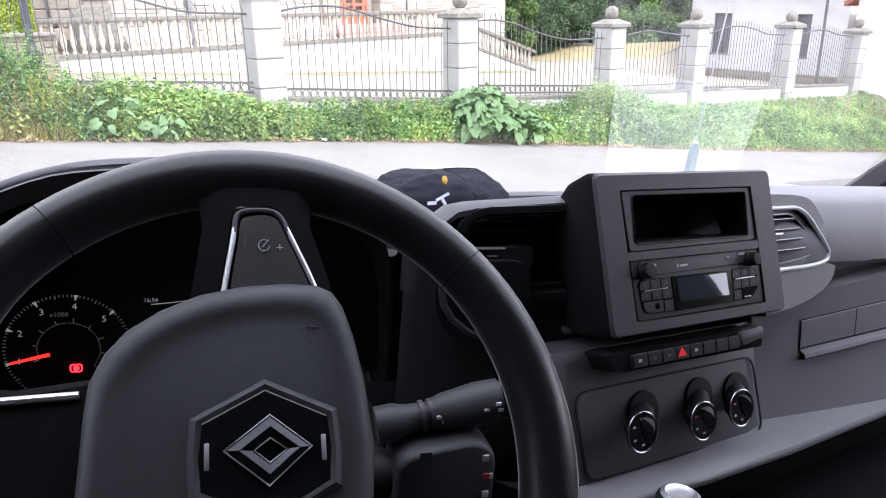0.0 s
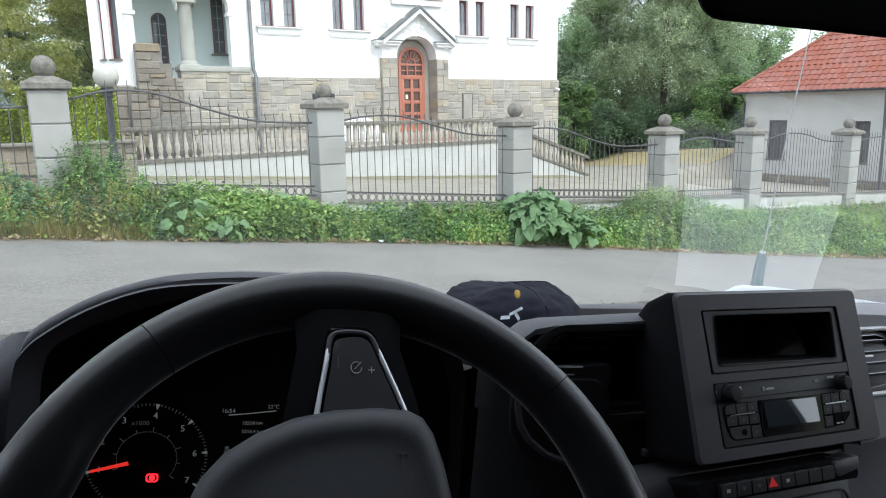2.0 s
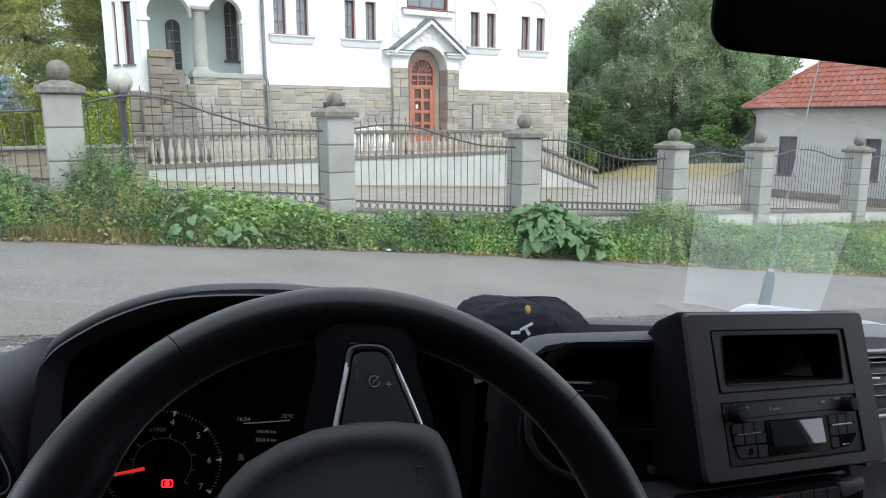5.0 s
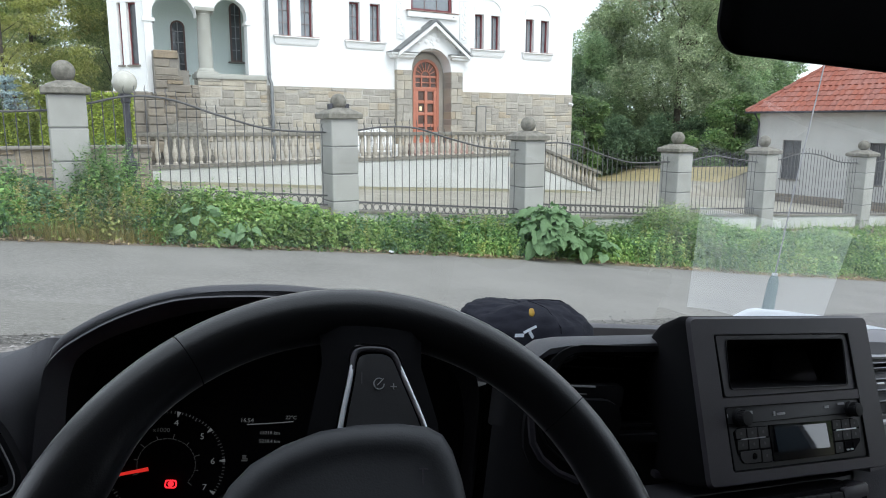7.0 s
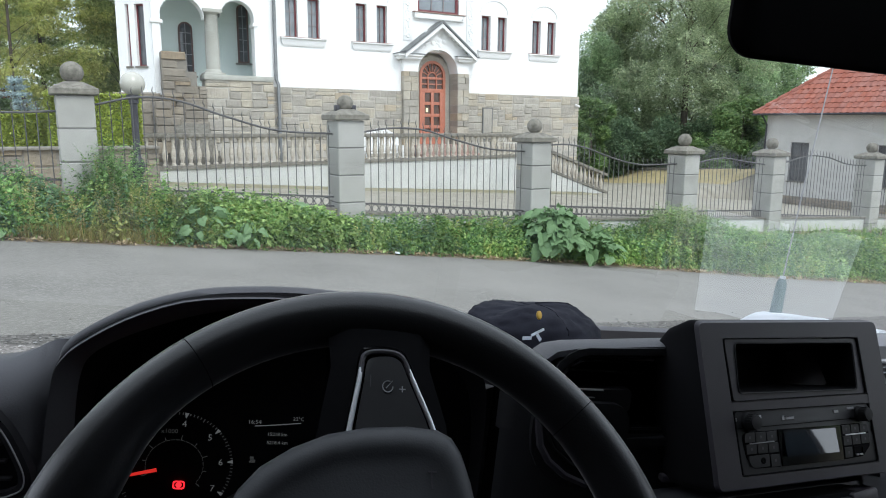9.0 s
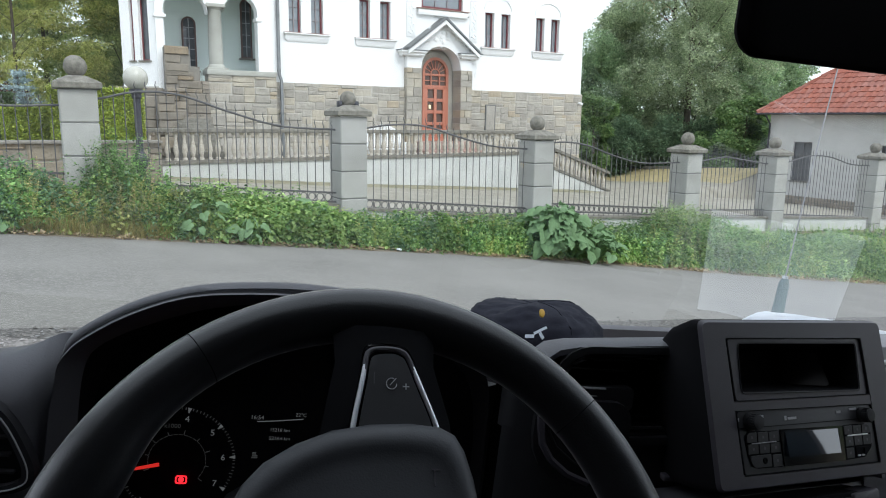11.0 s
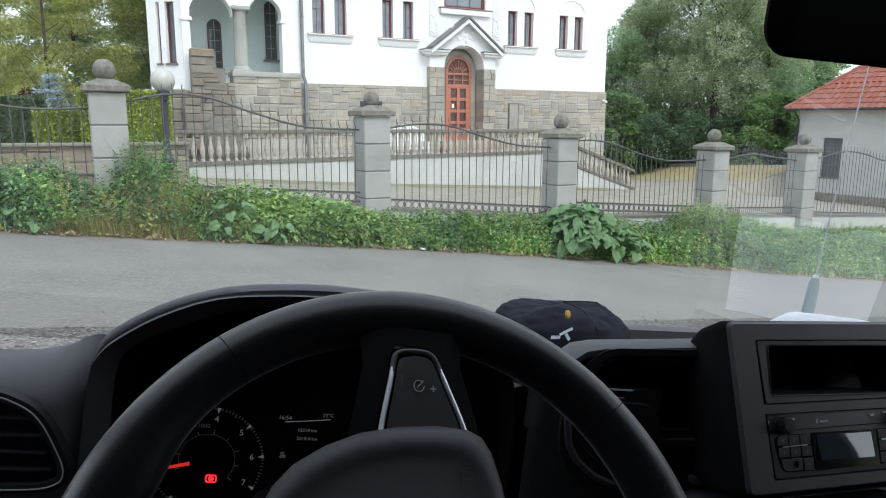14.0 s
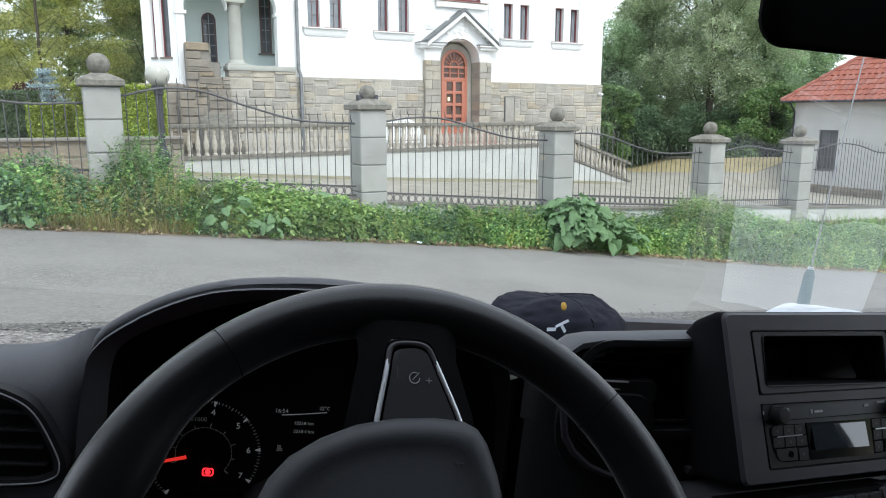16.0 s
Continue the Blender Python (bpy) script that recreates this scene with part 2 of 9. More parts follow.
DASH_TOP = mat("soft_dark_dash_top", (0.064, 0.063, 0.071), (0.077, 0.076, 0.084), 5, 0.6, 0.5, 600, spec=0.5)
BLACK = mat("black_plastic", (0.016, 0.0156, 0.0175), (0.021, 0.0205, 0.023), 9, 0.6, 0.2, 900, spec=0.25)
# besides black parts, this also gives recesses their shade by colour
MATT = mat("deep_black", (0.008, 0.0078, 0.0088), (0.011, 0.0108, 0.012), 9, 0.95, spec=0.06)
BEZEL = mat("dark_grey_bezel", (0.048, 0.0425, 0.0515), (0.058, 0.0525, 0.0615), 9, 0.5, 0.4, 900, spec=0.45)
LEATHER = mat("wheel_leather", (0.007, 0.007, 0.008), (0.010, 0.010, 0.0115), 30, 0.33, 0.25, 800, spec=0.5)
LEATHER.node_tree.nodes["Principled BSDF"].inputs["Sheen Weight"].default_value = 0.45
LEATHER.node_tree.nodes["Principled BSDF"].inputs["Sheen Roughness"].default_value = 0.25
# same plastic as DASH; the light falloff on lower parts is in its colour
DASH_SHADED = mat("shaded_dash_plastic", (0.140, 0.136, 0.149), (0.163, 0.159, 0.172), 6, 0.56, 0.5, 700, spec=0.5)
FASCIA = mat("dark_fascia_plastic", (0.056, 0.054, 0.060), (0.070, 0.068, 0.074), 6, 0.55, 0.45, 700, spec=0.5)
PADMAT = mat("airbag_cover", (0.033, 0.034, 0.038), (0.042, 0.043, 0.048), 8, 0.55, 0.25, 900, spec=0.45)
GLOSS = mat("gloss_black", (0.006, 0.006, 0.007), (0.009, 0.009, 0.01), 5, 0.12)
CHROME = mat("satin_chrome", (0.62, 0.63, 0.65), (0.70, 0.71, 0.73), 20, 0.36, metal=0.8)
RINGCHROME = mat("dial_chrome", (0.40, 0.40, 0.42), (0.46, 0.46, 0.48), 20, 0.2, metal=1.0)
EDGECHROME = mat("half_bright_chrome", (0.22, 0.22, 0.235), (0.28, 0.28, 0.295), 20, 0.3, metal=1.0)
DIMCHROME = mat("dark_chrome", (0.05, 0.05, 0.055), (0.07, 0.07, 0.075), 20, 0.3, metal=1.0)
BUTTON = mat("rubber_button", (0.017, 0.0168, 0.0188), (0.024, 0.0238, 0.026), 9, 0.55, 0.15, 900, spec=0.35)
SCREEN = mat("lcd_glass", (0.016, 0.022, 0.029), (0.022, 0.029, 0.037), 3, 0.03, spec=0.9, coat=0.1)
GREYMARK = mat("grey_print", (0.30, 0.30, 0.31), (0.34, 0.34, 0.35), 9, 0.6)
WHITEMARK = mat("pale_print", (0.55, 0.55, 0.56), (0.6, 0.6, 0.6), 9, 0.6)
REDMARK = mat("red_print", (0.5, 0.03, 0.03), (0.55, 0.04, 0.04), 9, 0.5)
HEADLINER = mat("dark_headliner", (0.05, 0.05, 0.051), (0.07, 0.07, 0.071), 8, 0.95, 0.3, 400)
CAPCLOTH = mat("navy_cap_cloth", (0.010, 0.011, 0.018), (0.019, 0.020, 0.030), 50, 0.9, 0.6, 600, spec=0.2)
PAPER = mat("white_paper", (0.82, 0.85, 0.89), (0.86, 0.89, 0.93), 12, 0.8)
VANPAINT = mat("white_van_paint", (0.72, 0.73, 0.74), (0.78, 0.79, 0.80), 3, 0.35, coat=0.5)
RUBBER = mat("green_grey_rubber", (0.07, 0.11, 0.11), (0.10, 0.145, 0.145), 12, 0.6)
WHIP = mat("aerial_wire", (0.28, 0.28, 0.29), (0.36, 0.36, 0.37), 12, 0.5, metal=0.3)
LAMPGLASS = mat("opal_globe", (0.42, 0.41, 0.35), (0.55, 0.54, 0.48), 3, 0.25)
GOLD = mat("yellow_badge", (0.42, 0.25, 0.03), (0.6, 0.38, 0.06), 40, 0.5)
L_LITTER = leaf_mat("dead_leaves", (0.22, 0.15, 0.08), (0.52, 0.42, 0.26), 0.1, 0.85)
# shade under the grove, and haze, put into a darker, bluer leaf green
L_SHADE = leaf_mat("shaded_understorey_leaves", (0.08, 0.145, 0.085), (0.27, 0.37, 0.22), 0.45)
DARKMETAL = mat("dark_painted_metal", (0.03, 0.03, 0.038), (0.055, 0.055, 0.065), 12, 0.45, 0.15, 90)
GLOW_WHITE = glow_mat("lit_white_marks", (0.75, 0.78, 0.8), 0.055)
GLOW_DIM = glow_mat("lit_dim_marks", (0.6, 0.62, 0.62), 0.022)
GLOW_RED = glow_mat("lit_red_lamp", (1.0, 0.02, 0.03), 1.0)
NEEDLE = glow_mat("red_needle", (1.0, 0.04, 0.03), 0.3)
GLASS = pane_mat("windscreen_glass", (0.95, 0.97, 0.96))
WHITEWALL = mat("white_render", (0.82, 0.82, 0.81), (0.86, 0.86, 0.85), 1.5, 0.85, 0.1, 60)


# ---------------------------------------------------------------- building blocks
def thing(name, label, category, m=None, group="", kind=""):
    ob = new(name)
    ob.empty_display_size = 0.1
    if m is not None:
        ob.matrix_world = m
    return tagged(ob, label, category, group, kind)


def finish(me, smooth):
    if smooth:
        me.polygons.foreach_set("use_smooth", [True] * len(me.polygons))
        me.set_sharp_from_angle(angle=radians(smooth))


def part(name, bm, material, parent=None, label="", smooth=35, m=None):
    me = bpy.data.meshes.new(name)
    bmesh.ops.recalc_face_normals(bm, faces=bm.faces)
    bm.to_mesh(me)
    bm.free()
    me.materials.append(material)
    finish(me, smooth)
    ob = new(name, me)
    if parent is not None:
        ob.parent = parent
    if m is not None:
        ob.matrix_local = m
    return tagged(ob, label)


def mesh_part(name, verts, faces, material, parent=None, label="", smooth=0, m=None):
    me = bpy.data.meshes.new(name)
    me.from_pydata(verts, [], faces)
    me.materials.append(material)
    finish(me, smooth)
    ob = new(name, me)
    if parent is not None:
        ob.parent = parent
    if m is not None:
        ob.matrix_local = m
    return tagged(ob, label)


def share(name, me, parent, m):
    ob = new(name, me)
    ob.parent = parent
    ob.matrix_local = m
    return ob


def B():
    return bmesh.new()


def box(bm, a, b, bev=0.0, m=None, seg=2):
    """A box between two corners, with rounded edges."""
    lo, hi = Vector(map(min, a, b)), Vector(map(max, a, b))
    vs = bmesh.ops.create_cube(bm, size=1)["verts"]
    for v in vs:
        v.co = Vector((lo[i] + (v.co[i] + 0.5) * (hi[i] - lo[i]) for i in range(3)))
    if bev:
        es = list({e for v in vs for e in v.link_edges})
        made = bmesh.ops.bevel(bm, geom=es, offset=bev, segments=seg, affect="EDGES", profile=0.5)
        vs = list({v for f in made["faces"] for v in f.verts} | {v for v in vs if v.is_valid})
    if m is not None:
        bmesh.ops.transform(bm, matrix=m, verts=vs)
    return bm


def prism(bm, poly, w0, w1, put, bev=0.0, seg=2):
    """A plate: outline poly (u, v) from depth w0 to w1; put maps (u, v, w) to a place."""
    a = [bm.verts.new(put(u, v, w0)) for u, v in poly]
    b = [bm.verts.new(put(u, v, w1)) for u, v in poly]
    n = len(poly)
    fs = [bm.faces.new(a[::-1]), bm.faces.new(b)]
    for i in range(n):
        fs.append(bm.faces.new((a[i], a[(i + 1) % n], b[(i + 1) % n], b[i])))
    if bev:
        bmesh.ops.bevel(bm, geom=list(fs[1].edges), offset=bev, segments=seg, affect="EDGES", profile=0.5)
    return bm


def ring(bm, outer, inner, w0, w1, put):
    """A frame between two outlines of equal count, from depth w0 to w1."""
    n = len(outer)
    q = [[bm.verts.new(put(u, v, w)) for u, v in pl] for pl, w in ((outer, w0), (outer, w1), (inner, w1), (inner, w0))]
    for k in range(4):
        for i in range(n):
            bm.faces.new((q[k][i], q[k][(i + 1) % n], q[(k + 1) % 4][(i + 1) % n], q[(k + 1) % 4][i]))
    return bm


def loft(bm, rows, close=False, caps=False):
    """Joins rows of points of equal count into a skin."""
    vs = [[bm.verts.new(p) for p in r] for r in rows]
    for a, b in zip(vs, vs[1:]):
        n = len(a)
        for i in range(n if close else n - 1):
            bm.faces.new((a[i], a[(i + 1) % n], b[(i + 1) % n], b[i]))
    if caps:
        bm.faces.new(vs[0][::-1])
        bm.faces.new(vs[-1])
    return bm


def tube(bm, pts, r, n=8, closed=False, caps=True):
    """A round bar along points; r: one radius, or one for each point."""
    pts = [Vector(p) for p in pts]
    rs = r if isinstance(r, (list, tuple)) else [r] * len(pts)
    rows, side = [], None
    for i, p in enumerate(pts):
        a = pts[i - 1] if (i or closed) else p
        b = pts[(i + 1) % len(pts)] if (i + 1 < len(pts) or closed) else p
        d = (b - a).normalized()
        if side is None:
            side = d.orthogonal().normalized()
        side = (side - d * side.dot(d)).normalized()
        up = d.cross(side)
        rows.append([p + (side * math.cos(k * math.tau / n) + up * math.sin(k * math.tau / n)) * rs[i] for k in range(n)])
    if closed:
        rows.append(rows[0])
    return loft(bm, rows, True, caps and not closed)


def lathe(bm, prof, m=None, n=16):
    """A turned shape from (radius, height) pairs."""
    m = m or Matrix()
    rows = [[m @ Vector((max(r, 1e-4) * math.cos(k * math.tau / n), max(r, 1e-4) * math.sin(k * math.tau / n), z)) for k in range(n)] for r, z in prof]
    return loft(bm, rows, True, True)


def rounded(x0, y0, x1, y1, r, n=5):
    """The outline of a rectangle with round corners; r: one radius or four (from the corner x0, y0 on, anticlockwise)."""
    rs = r if isinstance(r, (list, tuple)) else [r] * 4
    out = []
    for (cx, cy, sx, sy), q, a0 in zip(((x0, y0, 1, 1), (x1, y0, -1, 1), (x1, y1, -1, -1), (x0, y1, 1, -1)), rs, (180, 270, 0, 90)):
        for k in range(n + 1):
            a = radians(a0 + 90 * k / n)
            out.append((cx + sx * q + q * math.cos(a), cy + sy * q + q * math.sin(a)))
    return out


def smooth_line(keys, k):
    """A smooth open line through plan points, k steps between each two."""
    P = [Vector(p) for p in keys]
    P = [P[0] * 2 - P[1]] + P + [P[-1] * 2 - P[-2]]
    out = []
    for a, b, c, d in zip(P, P[1:], P[2:], P[3:]):
        for i in range(k):
            f = i / k
            out.append(tuple(0.5 * (2 * b + (c - a) * f + (2 * a - 5 * b + 4 * c - d) * f * f + (3 * b - a - 3 * c + d) * f ** 3)))
    return out + [tuple(P[-2])]


def curve_pts(keys, n):
    """Points on a smooth line through (x, y) keys."""
    xs, ys = np.array([k[0] for k in keys], float), np.array([k[1] for k in keys], float)
    g = np.gradient(ys, xs)
    out = []
    for x in np.linspace(xs[0], xs[-1], n):
        i = min(max(np.searchsorted(xs, x) - 1, 0), len(xs) - 2)
        h = xs[i + 1] - xs[i]
        u = (x - xs[i]) / h
        y = (2 * u**3 - 3 * u**2 + 1) * ys[i] + (u**3 - 2 * u**2 + u) * h * g[i] + (-2 * u**3 + 3 * u**2) * ys[i + 1] + (u**3 - u**2) * h * g[i + 1]
        out.append((float(x), float(y)))
    return out


def lettering(name, text, size, material, parent, m, label=""):
    """Flat lettering as a mesh."""
    cu = bpy.data.curves.new(name, "FONT")
    cu.body, cu.size, cu.align_x, cu.align_y = text, size, "CENTER", "CENTER"
    cu.resolution_u = 2
    tmp = new(name, cu)
    me = bpy.data.meshes.new_from_object(tmp)
    bpy.data.objects.remove(tmp)
    me.materials.clear()
    me.materials.append(material)
    ob = new(name, me)
    ob.parent = parent
    ob.matrix_local = m
    return tagged(ob, label)


RNG = np.random.default_rng(7)


def leaves(centres, size, aspect=1.6, droop=0.3, seed=1, spread=None, fold=True):
    """Small leaves at the given points: each one two triangles folded along the rib, pointing every way."""
    g = np.random.default_rng(seed)
    c = np.asarray(centres, float)
    n = len(c)
    az = g.uniform(0, math.tau, n)
    el = g.normal(-droop, 0.5, n)
    d = np.stack([np.cos(az) * np.cos(el), np.sin(az) * np.cos(el), np.sin(el)], 1)
    up = np.stack([g.normal(0, 0.45, n), g.normal(0, 0.45, n), np.ones(n)], 1)
    s = np.cross(d, up)
    s /= np.linalg.norm(s, axis=1)[:, None]
    nn = np.cross(s, d)
    ln = (size * g.uniform(0.6, 1.4, n))[:, None]
    w = ln / aspect / 2
    a, b = c, c + d * ln
    mid = c + d * ln * 0.45
    v = np.stack([a, mid + s * w + nn * w * 0.35, b, mid - s * w + nn * w * 0.35], 1).reshape(-1, 3)
    k = np.arange(n)[:, None] * 4
    f = np.concatenate([k + [0, 1, 2], k + [0, 2, 3]], 0)
    return v, f


# ---------------------------------------------------------------- ground and street
def lerp(keys, x):
    return float(np.interp(x, [k[0] for k in keys], [k[1] for k in keys]))


EDGE = ((-40, 10.9), (6, 10.9), (9.6, 10.6), (13.8, 9.6), (19, 8.95), (26, 8.6), (60, 8.4))
PLINTH = ((-8, 1.25), (0, 0.58), (4.4, 0.12), (5.1, -0.02), (8.7, -0.39), (13.3, -0.64), (17.5, -0.88), (22.7, -1.18), (30, -1.6))
YARDZ = ((-12, 0.5), (0, 0.03), (5.4, -0.3), (9.5, -0.58), (14, -0.82), (20, -1.18), (30, -1.95), (60, -2.3))
TF, TB = 11.9, 25.36


def street_z(s):
    return -SLOPE * (s if -24 < s < 32 else (-24 + (s + 24) * 0.1 if s < 0 else 32 + (s - 32) * 0.1))


def ground_z(s, t):
    e = lerp(EDGE, s)
    zr = street_z(s)
    if t <= e:
        return zr - 0.03
    if t < 11.8:
        k = (t - e) / (11.8 - e)
        return zr - 0.03 + k * (max(lerp(PLINTH, s) - 0.38, zr) - zr)
    if t < 12.3:
        return max(lerp(PLINTH, s) - 0.38, zr) - 0.03
    return lerp(YARDZ, s)


def grid_sheet(name, ss, ts, zfun, material, label, category, lift=0.0, kind="structure"):
    vs = [(s, t, zfun(s, t) + lift) for t in ts for s in ss]
    n = len(ss)
    fs = [(j * n + i, j * n + i + 1, (j + 1) * n + i + 1, (j + 1) * n + i) for j in range(len(ts) - 1) for i in range(n - 1)]
    ob = mesh_part(name, vs, fs, material, None, "", 30)
    ob.matrix_world = ST
    return tagged(ob, label, category, kind=kind)


far_s = [-700, -300, -120, -60, -40]
near_s = list(np.arange(-30, 40.1, 1.0))
grid_sheet("ground", far_s + near_s + [50, 80, 150, 300, 700],
           [-700, -300, -120, -60, -30, -15, -8, -4, 0, 3, 5, 6, 7, 8] + list(np.arange(8.4, 12.41, 0.2)) + [13, 15, 18, 22, 26, 32, 45, 70, 120, 300, 900],
           ground_z, EARTH, "bare earth and grass ground around the street", "ground")

# the street: an even asphalt sheet with a ragged far edge
vs, fs = [], []
street_s = list(np.arange(-30, 45.1, 0.5))
for i, s in enumerate(street_s):
    e = lerp(EDGE, s) + 0.10 * noise.noise((s * 0.9, 0, 3)) + 0.03 * noise.noise((s * 5, 0, 8))
    nr = 5.95 + 0.09 * noise.noise((s * 1.1, 2, 3)) + 0.04 * noise.noise((s * 6, 0, 5))
    for k in range(7):
        t = nr + (e - nr) * k / 6
        vs.append((s, t, street_z(s) - 0.03 * (abs(k - 3) / 3) ** 3))
    vs += [(s, nr - 0.02, street_z(s) - 0.06), (s, e + 0.02, street_z(s) - 0.06)]
for i in range(len(street_s) - 1):
    a, b = i * 9, i * 9 + 9
    fs += [(a + k, b + k, b + k + 1, a + k + 1) for k in range(6)] + [(a + 7, b + 7, b, a), (a + 6, b + 6, b + 8, a + 8)]
road = mesh_part("road", vs, fs, ASPHALT, None, "", 40)
road.matrix_world = ST
tagged(road, "worn grey asphalt village road sloping downhill", "road", kind="structure")

# gravel shoulder on which the van stands
grid_sheet("gravel_shoulder", list(np.arange(-20, 30.1, 0.5)), list(np.arange(-9, 5.9, 0.5)) + [5.99],
           lambda s, t: street_z(s) - 0.022 + 0.012 * noise.noise((s * 1.7, t * 1.7, 0)), GRAVEL, "grey crushed-stone gravel shoulder beside the road", "gravel")
vs, fs = [], []
for i in range(1500):
    s, t = RNG.uniform(-4, 9), 5.98 - abs(RNG.normal(0, 0.7))
    if RNG.random() < 0.04:
        t = RNG.uniform(5.9, 6.5)
    r = RNG.uniform(0.008, 0.022) if i else 0.07
    if i == 0:
        s, t = 0.42, 5.75
    k = len(vs)
    z = street_z(s) - 0.012
    rot = RNG.uniform(0, 6.28)
    for j in range(5):
        a = rot + j * 1.2566
        vs.append((s + r * math.cos(a) * RNG.uniform(0.7, 1.2), t + r * math.sin(a) * RNG.uniform(0.7, 1.2), z))
    vs.append((s, t, z + r * 0.5))
    fs += [(k + j, k + (j + 1) % 5, k + 5) for j in range(5)]
ob = mesh_part("gravel_stones", vs, fs, mat("stone_chips", (0.12, 0.115, 0.105), (0.24, 0.23, 0.215), 30, 0.9, island=0.4))
ob.matrix_world = ST
tagged(ob, "loose pale stone chips along the road edge", "gravel", kind="stuff")

# paved yard behind the fence
def bank(s, t):
    """The far end of the yard climbs a little towards the kerb."""
    side = max(0.0, min(1.0, (t - 21.3) / 0.6))
    low = max(0.0, min(1.0, (s - 22) / 6.3)) * max(0.0, 0.62 - 0.075 * (t - 22))
    high = max(0.0, min(1.0, (s - 28.3) / 2.9)) * 0.85
    return lerp(YARDZ, s) + 0.02 + side * (low + high)


grid_sheet("yard", list(np.arange(-10, 50.1, 1.0)), [12.2, 13, 15, 18, 21.3, 21.6, 21.9, 23, 25, 28, 30, 36, 45], bank, YARD,
           "yellowish sandy paved yard in front of the villa", "yard")


STRIP = mat("yellowed_grass", (0.30, 0.25, 0.12), (0.46, 0.38, 0.21), 2.5, 0.95, 0.6, 25)
MOSS = mat("mossy_ground", (0.14, 0.135, 0.07), (0.34, 0.31, 0.21), 1.7, 0.95, 0.6, 25)
grid_sheet("moss_strip", list(np.arange(2.0, 19.1, 1.0)), [20.2, 20.75, 21.15, 21.62], lambda s, t: lerp(YARDZ, s) + 0.05 - 0.06 * max(0.0, 21.0 - t + 0.5 * noise.noise((s * 0.7, 0, 4))), MOSS,
           "yellowed moss and grass along the terrace wall", "grass")
grid_sheet("grass_strip", [28.3, 28.8, 29.6, 30.4, 31.2], [21.95, 23, 24, 26, 28, 30, 32, 34], lambda s, t: bank(s, t) + 0.03 + 0.03 * noise.noise((s * 2, t * 2, 1)), STRIP,
           "yellowed grass strip at the far edge of the yard", "grass")
bm = B()
loft(bm, [[(31.2, t, -2.6), (31.5, t, -2.6), (31.5, t, z), (31.2, t, z)] for t, z in ((21.6, -0.50), (24.35, -0.59), (27, -0.72), (30.85, -0.90), (36, -1.16))], True, True)
kerb = part("yard_kerb", bm, CAPSTONE)
kerb.matrix_world = ST
tagged(kerb, "weathered stone kerb behind the yard", "kerb", kind="structure")


# ---------------------------------------------------------------- fence
def unit_block():
    bm = B()
    box(bm, (0, 0, 0), (1, 1, 1), 0.03, seg=1)
    me = bpy.data.meshes.new("block")
    bm.to_mesh(me)
    bm.free()
    return me


BLOCK = unit_block()
BLOCK_CON = BLOCK.copy()
BLOCK_CON.materials.append(CONCRETE)
BLOCK_STONE = BLOCK.copy()
BLOCK_STONE.materials.append(STONE)


def rough_block(seed, material):
    """A quarry-faced stone: its front bulges unevenly from a drawn-back rim."""
    g = np.random.default_rng(seed)
    xs = (0.0, 0.07, 0.36, 0.66, 0.93, 1.0)
    zs = (0.0, 0.10, 0.5, 0.90, 1.0)
    vs, fs = [], []
    for j, z in enumerate(zs):
        for i, x in enumerate(xs):
            rim = i in (0, 5) or j in (0, 4)
            vs.append((x + (0 if rim else g.normal(0, 0.02)), 0.36 + g.uniform(-0.05, 0.05) if rim else g.uniform(0.0, 0.25), z + (0 if rim else g.normal(0, 0.02))))
    fs = [(j * 6 + i, j * 6 + i + 1, j * 6 + i + 7, j * 6 + i + 6) for j in range(4) for i in range(5)]
    me = bpy.data.meshes.new("rough_block")
    k = len(vs)
    vs += [(0, 1, 0), (1, 1, 0), (1, 1, 1), (0, 1, 1)]
    fs += [(k, k + 1, 5, 4, 3, 2, 1, 0), (k + 2, k + 3, 24, 25, 26, 27, 28, 29), (k + 3, k, 0, 6, 12, 18, 24), (k + 1, k + 2, 29, 23, 17, 11, 5)]
    me.from_pydata(vs, [], fs)
    me.materials.append(material)
    finish(me, 28)
    return me


import itertools

ROUGH = itertools.cycle([rough_block(q, STONE) for q in range(7)])
ROUGH_OLD = itertools.cycle([rough_block(q + 20, OLDSTONE) for q in range(7)])
PILLARS = ((-4.1, 2.52), (0.53, 2.0), (4.95, 1.665), (9.32, 1.24), (14.03, 0.91), (17.5, 0.80), (22.44, 0.635), (27.0, 0.3))
PA, PB = 0.52, 0.58


